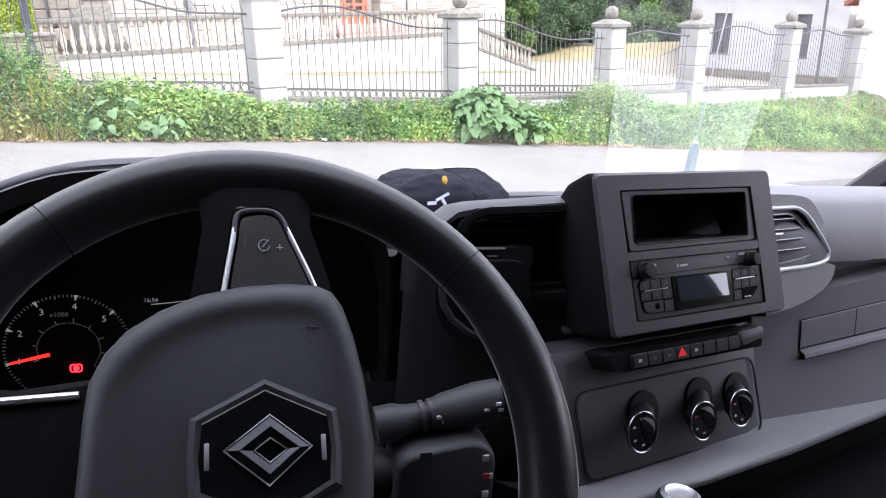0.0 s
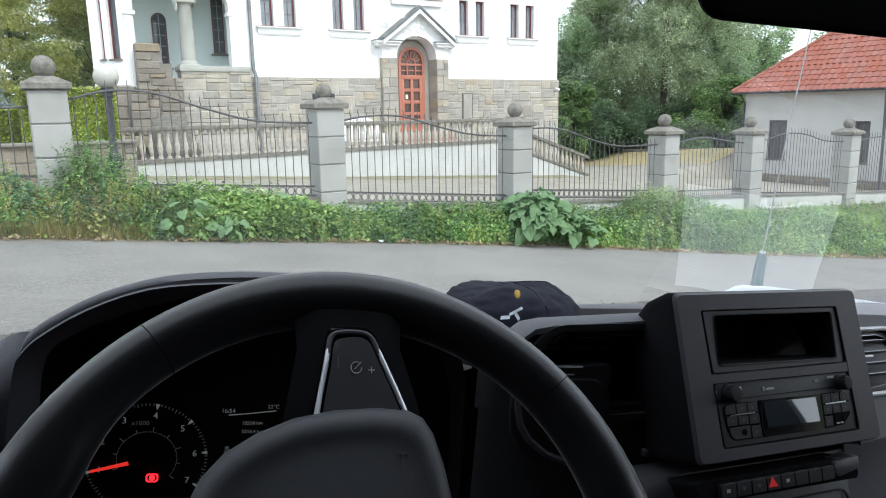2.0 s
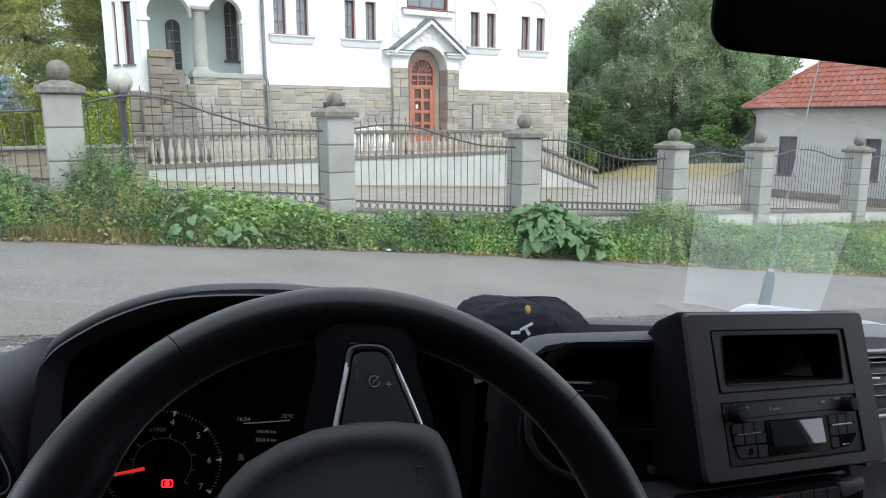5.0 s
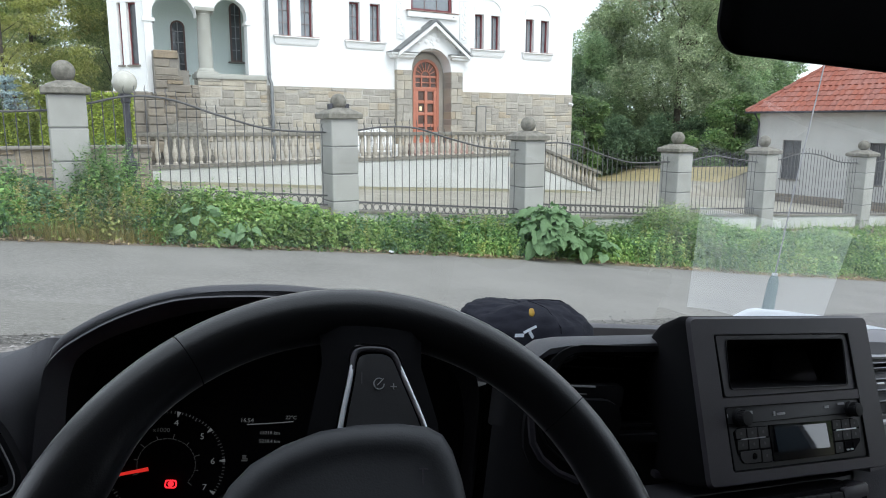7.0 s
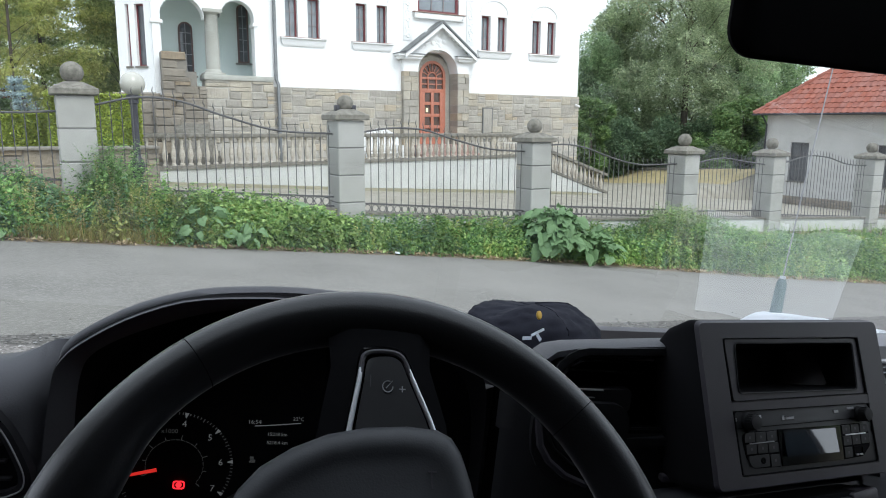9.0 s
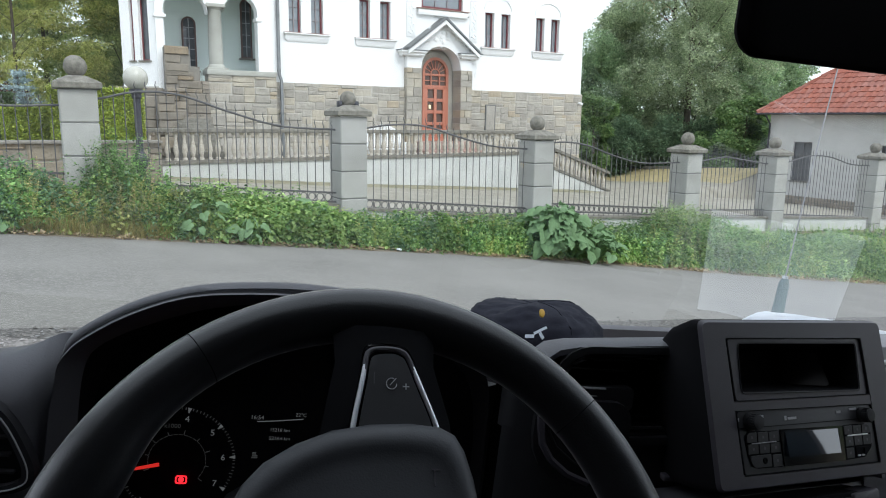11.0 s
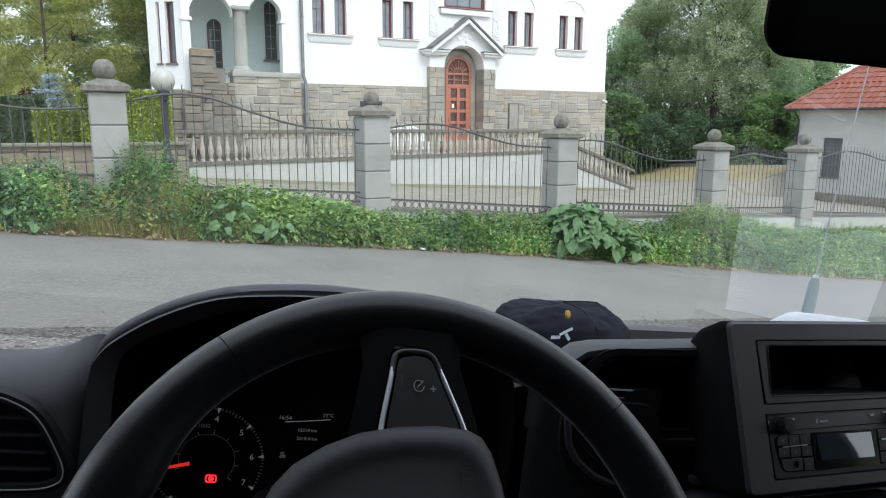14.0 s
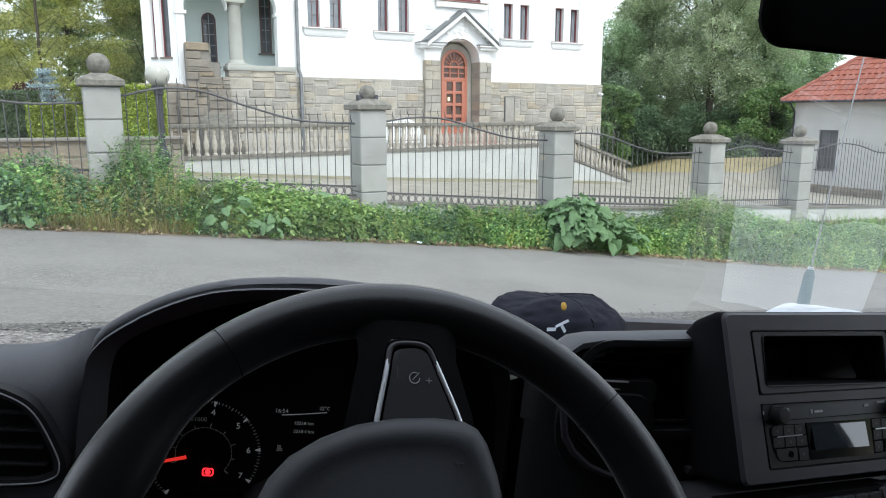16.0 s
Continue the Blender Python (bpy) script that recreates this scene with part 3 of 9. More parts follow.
def pillar(s, top, loose=False):
    base = ground_z(s, 11.7) - 0.25
    p = thing("fence_pillar", "grey block pillar with weathered cap and stone ball", "fence pillar", ST @ Matrix.Translation((s, TF, base)), "pillars of the street fence")
    h = top - base
    bm = B()
    box(bm, (-PA / 2 + 0.012, 0.012, 0), (PA / 2 - 0.012, PB - 0.012, h - 0.01))
    part("core", bm, JOINT, p)
    z, hs = h, 0.5
    while z > 0.02:
        z0 = max(z - hs, 0)
        share("block", BLOCK_CON, p, Matrix.LocRotScale((-PA / 2, 0, z0 + 0.006), None, (PA, PB, z - z0 - 0.012)))
        z = z0
    bm = B()
    o = 0.07
    rows = []
    for w, zz in ((o - 0.015, 0.0), (o, 0.015), (o, 0.09), (o - 0.02, 0.105), (-0.12, 0.19), (-0.15, 0.20)):
        x, y0, y1 = PA / 2 + w, -w, PB + w
        rows.append([(-x, y0, h + zz), (x, y0, h + zz), (x, y1, h + zz), (-x, y1, h + zz)])
    loft(bm, rows, True, True)
    part("cap", bm, CAPSTONE, p, "weathered brown capstone")
    bm = B()
    bmesh.ops.create_icosphere(bm, subdivisions=3, radius=0.148 if loose else 0.165, matrix=Matrix.Translation((0, PB / 2, h + 0.2 + (0.105 if loose else 0.14))))
    for v in bm.verts:
        v.co += v.co.normalized() * 0.006 * noise.noise(v.co * 9)
    part("ball", bm, CAPSTONE, p, "lichened stone ball")
    if loose:
        bm = B()
        for x0, x1 in ((-0.19, -0.12), (0.12, 0.20)):
            box(bm, (x0, PB / 2 - 0.05, h + 0.12), (x1, PB / 2 + 0.09, h + 0.275), 0.012)
        part("socket", bm, DARKMETAL, p, "dark broken socket round the ball")
    return p


for s, top in PILLARS:
    pillar(s, top, 4 < s < 6)

# low plinth wall between the pillars
tf = TF + 0.28
for (s0, _), (s1, _) in zip(PILLARS, PILLARS[1:]):
    a, b = s0 + PA / 2, s1 - PA / 2
    bm = B()
    rows = []
    for s in np.linspace(a, b, 9):
        zt = lerp(PLINTH, s) - 0.05
        zb = ground_z(s, 11.7) - 0.3
        rows.append([(s, tf - 0.13, zb), (s, tf - 0.13, zt), (s, tf + 0.13, zt), (s, tf + 0.13, zb)])
    loft(bm, rows, True, True)
    ob = part("fence_plinth", bm, CREAM)
    ob.matrix_world = ST
    tagged(ob, "low pale rendered plinth under the iron fence", "plinth wall", kind="structure")
    bm = B()
    rows = []
    for s in np.linspace(a, b, 9):
        zt = lerp(PLINTH, s) - 0.05
        rows.append([(s, tf - 0.17, zt), (s, tf - 0.17, zt + 0.05), (s, tf + 0.17, zt + 0.05), (s, tf + 0.17, zt)])
    loft(bm, rows, True, True)
    part("coping", bm, CAPSTONE, ob)

# iron panels: top rail line, low rail line, and what fills the low band
PANELS = (
    (((-3.84, 2.2), (-3.0, 2.3), (-2.0, 2.2), (-1.2, 1.85), (-0.5, 1.735), (0.25, 1.755)), (-3.84, 1.15, 0.27, 0.74), "rings"),
    (((0.79, 1.85), (1.38, 1.98), (1.89, 1.97), (2.77, 1.71), (3.54, 1.5), (4.69, 1.42)), (0.79, 0.60, 4.69, 0.29), "rings"),
    (((5.21, 1.44), (5.82, 1.52), (6.55, 1.5), (7.32, 1.3), (8.13, 1.12), (9.06, 1.05)), (5.21, 0.15, 9.06, -0.2), "rings"),
    (((9.58, 1.17), (10.2, 1.19), (10.69, 1.13), (11.54, 0.89), (12.26, 0.73), (13.77, 0.69)), (9.58, -0.12, 13.77, -0.44), "rings"),
    (((14.29, 0.66), (14.9, 0.75), (15.5, 0.80), (16.2, 0.72), (17.24, 0.6)), (14.29, -0.5, 17.24, -0.64), "pickets"),
    (((17.76, 0.55), (18.4, 0.68), (19.13, 0.79), (20.2, 0.73), (21.1, 0.53), (22.18, 0.46)), (17.76, -0.78, 22.18, -1.1), "pickets"),
    (((22.7, 0.40), (23.6, 0.5), (24.6, 0.52), (25.6, 0.35), (26.74, 0.22)), (22.7, -1.12, 26.74, -1.4), "pickets"),
)


def picket_mesh(h):
    """A square bar with a wavering spear tip."""
    bm = B()
    pts = [(0, 0, 0), (0, 0, h - 0.17), (0.022, 0, h - 0.125), (-0.004, 0, h - 0.07), (0.004, 0, h - 0.03), (0.012, 0, h)]
    tube(bm, pts, [0.0085, 0.0085, 0.0085, 0.0085, 0.007, 0.002], 6)
    return bm


for topline, (sa, za, sb, zb), fill in PANELS:
    f = thing("fence_panel", "dark wrought-iron fence panel with curved top rail and spear pickets", "fence panel", ST, "panels of the street fence")
    k = tf / TF
    tz = lambda s: 1.6 + (lerp(smooth_top, s) - 1.6) * k
    smooth_top = curve_pts(topline, 25)
    lz = lambda s: 1.6 + (np.interp(s, (sa, sb), (za, zb)) - 1.6) * k
    s0, s1 = topline[0][0], topline[-1][0]
    bm = B()
    tube(bm, [(s, tf, tz(s)) for s in np.linspace(s0 - 0.03, s1 + 0.03, 25)], 0.018, 8)
    part("top_rail", bm, IRON, f)
    band = 0.17
    for o in (0.0, -band):
        bm = B()
        rows = [[(s, tf - 0.012, lz(s) + o - 0.016), (s, tf + 0.012, lz(s) + o - 0.016), (s, tf + 0.012, lz(s) + o + 0.016), (s, tf - 0.012, lz(s) + o + 0.016)] for s in (s0 - 0.02, s1 + 0.02)]
        loft(bm, rows, True, True)
        part("low_rail", bm, IRON, f)
    n = round((s1 - s0) / 0.158)
    for i in range(n):
        s = s0 + (i + 0.5) * (s1 - s0) / n
        zb0 = lz(s) - band - 0.07
        bm = picket_mesh(tz(s) + 0.17 - zb0)
        part("picket", bm, IRON, f, m=Matrix.LocRotScale((s, tf, zb0), Euler((0, 0, RNG.uniform(-0.5, 0.5))), None))
        if fill == "rings":
            bm = B()
            sc = s + 0.079
            if sc < s1:
                tube(bm, [(sc + 0.062 * math.cos(a * math.tau / 14), tf, lz(sc) - band / 2 + 0.068 * math.sin(a * math.tau / 14)) for a in range(14)], 0.0085, 5, True)
                part("ring", bm, IRON, f)
            else:
                bm.free()
        else:
            bm = B()
            tube(bm, [(s + 0.079, tf, lz(s) - band - 0.05), (s + 0.079, tf, lz(s))], 0.0085, 5)
            part("short_picket", bm, IRON, f)

# globe lamp behind the fence
lamp = thing("garden_lamp", "dark metal lamp post with opal glass globe", "street lamp", ST @ Matrix.Translation((1.39, 12.4, lerp(YARDZ, 1.39) + 0.05)))
bm = B()
lathe(bm, [(0.09, 0), (0.09, 0.12), (0.07, 0.16), (0.085, 0.3), (0.09, 0.6), (0.07, 0.74), (0.105, 0.82), (0.115, 0.90), (0.10, 0.98), (0.065, 1.04), (0.055, 1.1), (0.055, 1.89), (0.075, 1.91), (0.075, 1.97), (0.11, 2.0), (0.11, 2.04)], n=16)
part("post", bm, DARKMETAL, lamp)
bm = B()
bmesh.ops.create_icosphere(bm, subdivisions=4, radius=0.19, matrix=Matrix.Translation((0, 0, 2.215)))
part("globe", bm, LAMPGLASS, lamp, "opal glass globe")

# ---------------------------------------------------------------- villa
WALL_TOP = 9.6
villa = thing("villa", "white plastered villa with sandstone plinth, red windows and arched door", "villa", ST)


def wall_with_holes(bm, s0, s1, z0, z1, t0, t1, holes):
    """A wall along the street with openings (s0, z0, s1, z1), cut into panels."""
    xs = sorted({s0, s1, *[h[0] for h in holes], *[h[2] for h in holes]})
    zs = sorted({z0, z1, *[h[1] for h in holes], *[h[3] for h in holes]})
    inside = lambda x, z: any(h[0] < x < h[2] and h[1] < z < h[3] for h in holes)
    nx, nz = len(xs), len(zs)
    V = {}

    def v(i, j, k):
        if (i, j, k) not in V:
            V[i, j, k] = bm.verts.new((xs[i], (t0, t1)[k], zs[j]))
        return V[i, j, k]

    solid = lambda i, j: 0 <= i < nx - 1 and 0 <= j < nz - 1 and not inside((xs[i] + xs[i + 1]) / 2, (zs[j] + zs[j + 1]) / 2)
    for i in range(nx - 1):
        for j in range(nz - 1):
            if not solid(i, j):
                continue
            bm.faces.new((v(i, j, 0), v(i + 1, j, 0), v(i + 1, j + 1, 0), v(i, j + 1, 0)))
            bm.faces.new((v(i, j, 1), v(i, j + 1, 1), v(i + 1, j + 1, 1), v(i + 1, j, 1)))
            for (di, dj), (a, b) in (((-1, 0), ((i, j), (i, j + 1))), ((1, 0), ((i + 1, j), (i + 1, j + 1))), ((0, -1), ((i, j), (i + 1, j))), ((0, 1), ((i, j + 1), (i + 1, j + 1)))):
                if not solid(i + di, j + dj):
                    bm.faces.new((v(*a, 0), v(*b, 0), v(*b, 1), v(*a, 1)))
    return bm


PAIRS = ((8.06, 8.52, 8.90, 9.36), (10.80, 11.24, 11.66, 12.10), (16.46, 16.92, 17.28, 17.74), (19.11, 19.57, 19.94, 20.40))
WIN_Z0, WIN_Z1 = 4.66, 6.08
BAY = (13.45, 5.98, 15.35, 7.6)
holes = [(a, WIN_Z0, b, WIN_Z1) for p in PAIRS for a, b in (p[:2], p[2:])] + [BAY, (13.30, -1.2, 15.24, 4.46)]
holes += [(a, 7.9, b, 9.1) for p in PAIRS for a, b in (p[:2], p[2:])]
bm = B()
wall_with_holes(bm, 7.42, 21.8, -1.3, WALL_TOP, TB, TB + 0.42, holes)
part("front_wall", bm, PLASTER, villa)
bm = B()
box(bm, (21.38, TB + 0.42, -1.6), (21.8, TB + 14, WALL_TOP))
part("side_wall", bm, PLASTER, villa)
bm = B()
box(bm, (4.1, TB + 13.6, -1.6), (21.37, TB + 14, WALL_TOP))
part("back_wall", bm, PLASTER, villa)
bm = B()
loft(bm, [[(1.6, TB - 0.9, 9.5), (22.6, TB - 0.9, 9.5), (22.6, TB + 15, 9.5), (1.6, TB + 15, 9.5)], [(1.6, TB - 0.9, 9.7), (22.6, TB - 0.9, 9.7), (22.6, TB + 15, 9.7), (1.6, TB + 15, 9.7)],
          [(8, TB + 6.5, 14), (16, TB + 6.5, 14), (16, TB + 8, 14), (8, TB + 8, 14)]], True, True)
part("roof", bm, ROOFTILE, villa, "red tiled hip roof")

# windows: red frames, set back, with leaded panes
def window(s0, z0, s1, z1, back=0.2, cols=2, rows=3, glass=LEADGLASS, fr=0.055):
    t = TB + back
    w = tagged(new("window"), "")
    w.parent = villa
    bm = B()
    P = lambda u, v, q: (u, t + q, v)
    rect = lambda d: [(s0 + d, z0 + d), (s1 - d, z0 + d), (s1 - d, z1 - d), (s0 + d, z1 - d)]
    ring(bm, rect(0), rect(fr), -0.03, 0.05, P)
    part("frame", bm, REDWOOD, w, "red painted wooden frame", 0)
    for c in range(1, cols):
        bm = B()
        x = s0 + fr + (s1 - s0 - 2 * fr) * c / cols
        box(bm, (x - 0.014, t - 0.02, z0 + fr), (x + 0.014, t + 0.02, z1 - fr))
        part("bar", bm, LEADBAR, w)
    for r in range(1, rows):
        bm = B()
        z = z0 + fr + (z1 - z0 - 2 * fr) * r / rows
        box(bm, (s0 + fr, t - 0.018, z - 0.012), (s1 - fr, t + 0.018, z + 0.012))
        part("bar", bm, LEADBAR, w)
    bm = B()
    box(bm, (s0 + fr, t + 0.022, z0 + fr), (s1 - fr, t + 0.034, z1 - fr))
    part("pane", bm, glass, w)
    return w


for p in PAIRS:
    for a, b in (p[:2], p[2:]):
        window(a, WIN_Z0, b, WIN_Z1)
        window(a, 7.9, b, 9.1)
    bm = B()
    a, b = p[0] - 0.17, p[3] + 0.17
    loft(bm, [[(a - q, TB - d, z) for d in (0,)] + [(a - q, TB - d, z), (b + q, TB - d, z), (b + q, TB, z)] for q, d, z in ((-0.05, 0.03, 4.36), (-0.05, 0.05, 4.40), (0.0, 0.07, 4.44), (0.0, 0.10, 4.58), (0.05, 0.17, 4.62), (0.05, 0.17, 4.65))], True, True)
    part("window_sill", bm, PLASTER, villa, "moulded white sill")
    bm = B()
    box(bm, (a - 0.04, TB - 0.16, 4.652), (b + 0.04, TB + 0.17, 4.672))
    part("sill_cover", bm, REDSTEP, villa, "reddish metal sill cover")
    bm = B()
    c, r = (p[0] + p[3]) / 2, (p[3] - p[0]) / 2 + 0.05
    tube(bm, [(c + r * math.cos(k * math.pi / 16), TB - 0.01, WIN_Z1 + 0.12 + r * 0.75 * math.sin(k * math.pi / 16)) for k in range(17)], 0.03, 6)
    part("arch_moulding", bm, PLASTER, villa)
window(BAY[0], BAY[1], BAY[2], BAY[3], 0.12, 3, 2, LEADGLASS, 0.11)
bm = B()
box(bm, (13.25, TB - 0.14, 5.72), (15.55, TB, 5.95), 0.03)
part("bay_sill", bm, PLASTER, villa)
bm = B()
box(bm, (13.2, TB - 0.18, 5.952), (15.6, TB + 0.1, 5.98))
part("sill_cover", bm, REDSTEP, villa)
# carved strips beside the upper window
for c in (12.98, 15.9):
    bm = B()
    box(bm, (c - 0.2, TB - 0.03, 4.85), (c + 0.2, TB, 9.2), 0.01)
    for i in range(14):
        z, q = 5.0 + i * 0.3, 1 if i % 2 else -1
        tube(bm, [(c + q * (0.10 - 0.14 * k / 10 + 0.05 * math.sin(k)), TB - 0.032, z + 0.3 * k / 10 + 0.04 * math.cos(k * 1.3)) for k in range(11)], [0.034 - 0.0016 * k for k in range(11)], 5)
        tube(bm, [(c - q * (0.02 + 0.07 * math.sin(k * 0.6)), TB - 0.032, z + 0.05 + 0.07 * math.cos(k * 0.6)) for k in range(9)], 0.026, 5)
    part("carved_panel", bm, PLASTER, villa, "carved floral stucco strip")

# corner band and drain pipe
bm = B()
pipe = [(7.62, TB - 0.12, 9.3), (7.62, TB - 0.12, 3.15), (7.66, TB - 0.24, 2.95), (7.66, TB - 0.24, -0.4)]
tube(bm, pipe, 0.06, 10)
for z in (7.2, 5.2, 3.3, 1.8):
    tube(bm, [(7.64 if z < 3 else 7.62, TB - (0.24 if z < 3 else 0.12), z - 0.03), (7.64 if z < 3 else 7.62, TB - (0.24 if z < 3 else 0.12), z + 0.03)], 0.075, 10)
part("drain_pipe", bm, ZINC, villa, "dark zinc drain pipe")

# loggia on the left: piers, column, arches, recessed mint wall
def arch_wall(bm, s0, s1, spring, top, t0, t1, put=lambda u, v, w: (u, w, v), n=14, over=None):
    """The wall over a round arch from s0 to s1 that springs at a height, up to top."""
    c, r = (s0 + s1) / 2, (s1 - s0) / 2
    arc = [(c - r * math.cos(k * math.pi / n), spring + r * math.sin(k * math.pi / n)) for k in range(n + 1)]
    poly = arc
    lo = [[put(x, z, w) for x, z in arc] for w in (t0, t1)]
    hi = [[put(x, top, w) for x, z in arc] for w in (t0, t1)]
    loft(bm, [hi[0], lo[0], lo[1], hi[1], hi[0]])
    for q in (0, n):
        try:
            bm.faces.new([bm.verts.new(p) for p in (hi[0][q], lo[0][q], lo[1][q], hi[1][q])])
        except ValueError:
            pass
    return bm


LT0, LT1 = TB - 0.02, TB + 0.4
bm = B()
box(bm, (6.92, LT0, 3.15), (7.42, LT1, WALL_TOP))
part("pier", bm, PLASTER, villa)
bm = B()
box(bm, (3.55, LT0, 2.5), (3.8, LT1, WALL_TOP))
part("pier", bm, PLASTER, villa)
for a, b in ((3.8, 5.22), (5.78, 6.92)):
    bm = B()
    arch_wall(bm, a, b, 5.05 if a < 5 else 5.2, WALL_TOP, LT0, LT1)
    part("arch_wall", bm, PLASTER, villa)
bm = B()
box(bm, (5.22, LT0, 5.42), (5.78, LT1, WALL_TOP))
part("pier", bm, PLASTER, villa)
for a, b, z in ((3.5, 3.84, 4.95), (6.86, 7.0, 5.05)):
    bm = B()
    box(bm, (a, LT0 - 0.05, z - 0.12), (b + 0.05, LT1 + 0.02, z), 0.02)
    part("impost", bm, PLASTER, villa)
bm = B()
box(bm, (5.15, TB - 0.12, 3.221), (5.85, TB + 0.5, 3.30), 0.015)
lathe(bm, [(0.30, 0.05), (0.30, 0.1), (0.27, 0.16), (0.235, 0.2), (0.24, 0.8), (0.215, 1.95), (0.235, 1.98), (0.215, 2.0), (0.26, 2.06), (0.30, 2.1)], Matrix.Translation((5.5, TB + 0.2, 3.22)), 24)
box(bm, (5.18, TB - 0.1, 5.3), (5.82, TB + 0.5, 5.42), 0.015)
part("column", bm, COLUMN, villa, "pale round stone column")
# recessed wall with two arched windows
LB = TB + 2.3
bm = B()
wall_with_holes(bm, 2.9, 7.45, 0, WALL_TOP, LB, LB + 0.3, [])
part("loggia_wall", bm, MINT, villa, "pale mint plaster wall")
bm = B()
box(bm, (7.42, LT1 + 0.02, 0), (7.6, LB, WALL_TOP))
part("loggia_side", bm, MINT, villa)
bm = B()
box(bm, (2.7, LT1, 7.4), (7.42, LB + 0.3, 7.6))
part("loggia_ceiling", bm, MINT, villa)
bm = B()
box(bm, (2.7, LT1 - 0.3, 2.3), (7.42, LB, 2.5))
part("loggia_floor", bm, CAPSTONE, villa)


def arched_window(c, z0, w, h, t, parent=villa):
    g = tagged(new("arched_window"), "")
    g.parent = parent
    r = w / 2
    def outline(q):
        rr = r - q
        return [(c - rr, z0 + q), (c + rr, z0 + q)] + [(c + rr * math.cos(k * math.pi / 12), z0 + h - r + rr * math.sin(k * math.pi / 12)) for k in range(13)]
    P = lambda u, v, q: (u, t + q, v)
    bm = B()
    ring(bm, outline(0), outline(0.06), -0.04, 0.02, P)
    part("frame", bm, mat("dark_brown_wood", (0.09, 0.045, 0.035), (0.13, 0.065, 0.05), 12, 0.5), g, "dark brown frame", 0)
    bm = B()
    prism(bm, outline(0.05), -0.005, 0.01, P)
    part("pane", bm, DARKGLASS, g, "", 0)
    for k in (1, 2, 3, 4):
        bm = B()
        box(bm, (c - r + 0.06, t - 0.02, z0 + k * h / 5 - 0.012), (c + r - 0.06, t - 0.006, z0 + k * h / 5 + 0.012))
        part("bar", bm, GREYMARK, g)
    bm = B()
    box(bm, (c - 0.014, t - 0.022, z0 + 0.06), (c + 0.014, t - 0.007, z0 + h - 0.05))
    part("bar", bm, GREYMARK, g)
    bm = B()
    box(bm, (c - r - 0.1, t - 0.14, z0 - 0.06), (c + r + 0.1, t + 0.02, z0), 0.01)
    part("sill", bm, CAPSTONE, g)


arched_window(5.0, 3.3, 0.5, 1.92, LB - 0.03)
arched_window(7.1, 3.85, 0.42, 2.15, LB - 0.03)

# slanting wall with slit windows at the far left corner
SL = pose(3.62, TB + 0.02, 0, 0, 0, 135)
slant = new("corner_wall")
slant.parent = villa
slant.matrix_local = SL
bm = B()
wall_with_holes(bm, 0, 1.45, 2.6, WALL_TOP, -0.35, 0.0, [(0.36, 3.45, 0.72, 5.45), (0.94, 3.45, 1.08, 5.45)])
part("plaster_wall", bm, PLASTER, slant)
for a, b in ((0.36, 0.72), (0.94, 1.08)):
    bm = B()
    box(bm, (a, -0.2, 3.45), (b, -0.16, 5.45))
    part("pane", bm, DARKGLASS, slant)
    bm = B()
    ring(bm, [(a, 3.45), (b, 3.45), (b, 5.45), (a, 5.45)], [(a + 0.035, 3.5), (b - 0.035, 3.5), (b - 0.035, 5.4), (a + 0.035, 5.4)], -0.16, -0.12, lambda u, v, w: (u, w, v))
    part("frame", bm, REDWOOD, slant, "", 0)
    bm = B()
    box(bm, (a - 0.06, -0.12, 3.39), (b + 0.06, 0.05, 3.45))
    part("sill", bm, CAPSTONE, slant)
bm = B()
box(bm, (0, -0.33, -1.2), (1.48, 0.06, 2.6))
part("stone_base", bm, MORTAR, slant)
bm = B()
box(bm, (4.1, TB + 2.62, -1), (4.4, TB + 13.6, WALL_TOP))
part("side_wall", bm, PLASTER, villa)

# portal with piers, arch and gable
PT = TB - 0.22
for a, b in ((12.69, 13.35), (15.19, 15.76)):
    bm = B()
    box(bm, (a + 0.02, PT + 0.03, -1.2), (b - 0.02, TB + 0.5, 3.66))
    part("pier_core", bm, MORTAR, villa)
    z, row = -0.6, 0
    while z < 3.6:
        h = min(RNG.uniform(0.22, 0.36), 3.66 - z)
        cut = a + (b - a) * (RNG.uniform(0.35, 0.65) if row % 3 else 1.0)
        for x0, x1 in ((a, cut), (cut, b)):
            if x1 - x0 > 0.05:
                share("stone_block", BLOCK_STONE, villa, Matrix.LocRotScale((x0 + 0.006, PT - RNG.uniform(0, 0.02), z + 0.006), None, (x1 - x0 - 0.012, 0.65, h - 0.012)))
        z += h
        row += 1
    bm = B()
    box(bm, (a + 0.01, PT + 0.01, 3.66), (b - 0.01, TB + 0.5, 4.14))
    part("impost_block", bm, PLASTER, villa)
    bm = B()
    o = -0.35 if a < 14 else 0.0
    rows = []
    for q, zz in ((0.02, 4.1), (0.06, 4.14), (0.06, 4.2), (0.14, 4.24), (0.14, 4.3)):
        x0, x1 = a - q + o * 0.5, b + q + (0.35 if a > 14 else 0) * 0.5
        rows.append([(x0, PT - q - 0.1, zz), (x1, PT - q - 0.1, zz), (x1, TB, zz), (x0, TB, zz)])
    loft(bm, rows, True, True)
    part("cornice", bm, PLASTER, villa)
    bm = B()
    box(bm, (x0 - 0.03, PT - 0.27, 4.302), (x1 + 0.03, TB, 4.335), 0.008)
    part("cornice_sheet", bm, ZINC, villa, "dark sheet cover on the cornice")
C = 14.27
R = 0.92
bm = B()
n = 18
arc = [(C - R * math.cos(k * math.pi / n), 3.66 + (R - 0.03) * math.sin(k * math.pi / n)) for k in range(n + 1)]
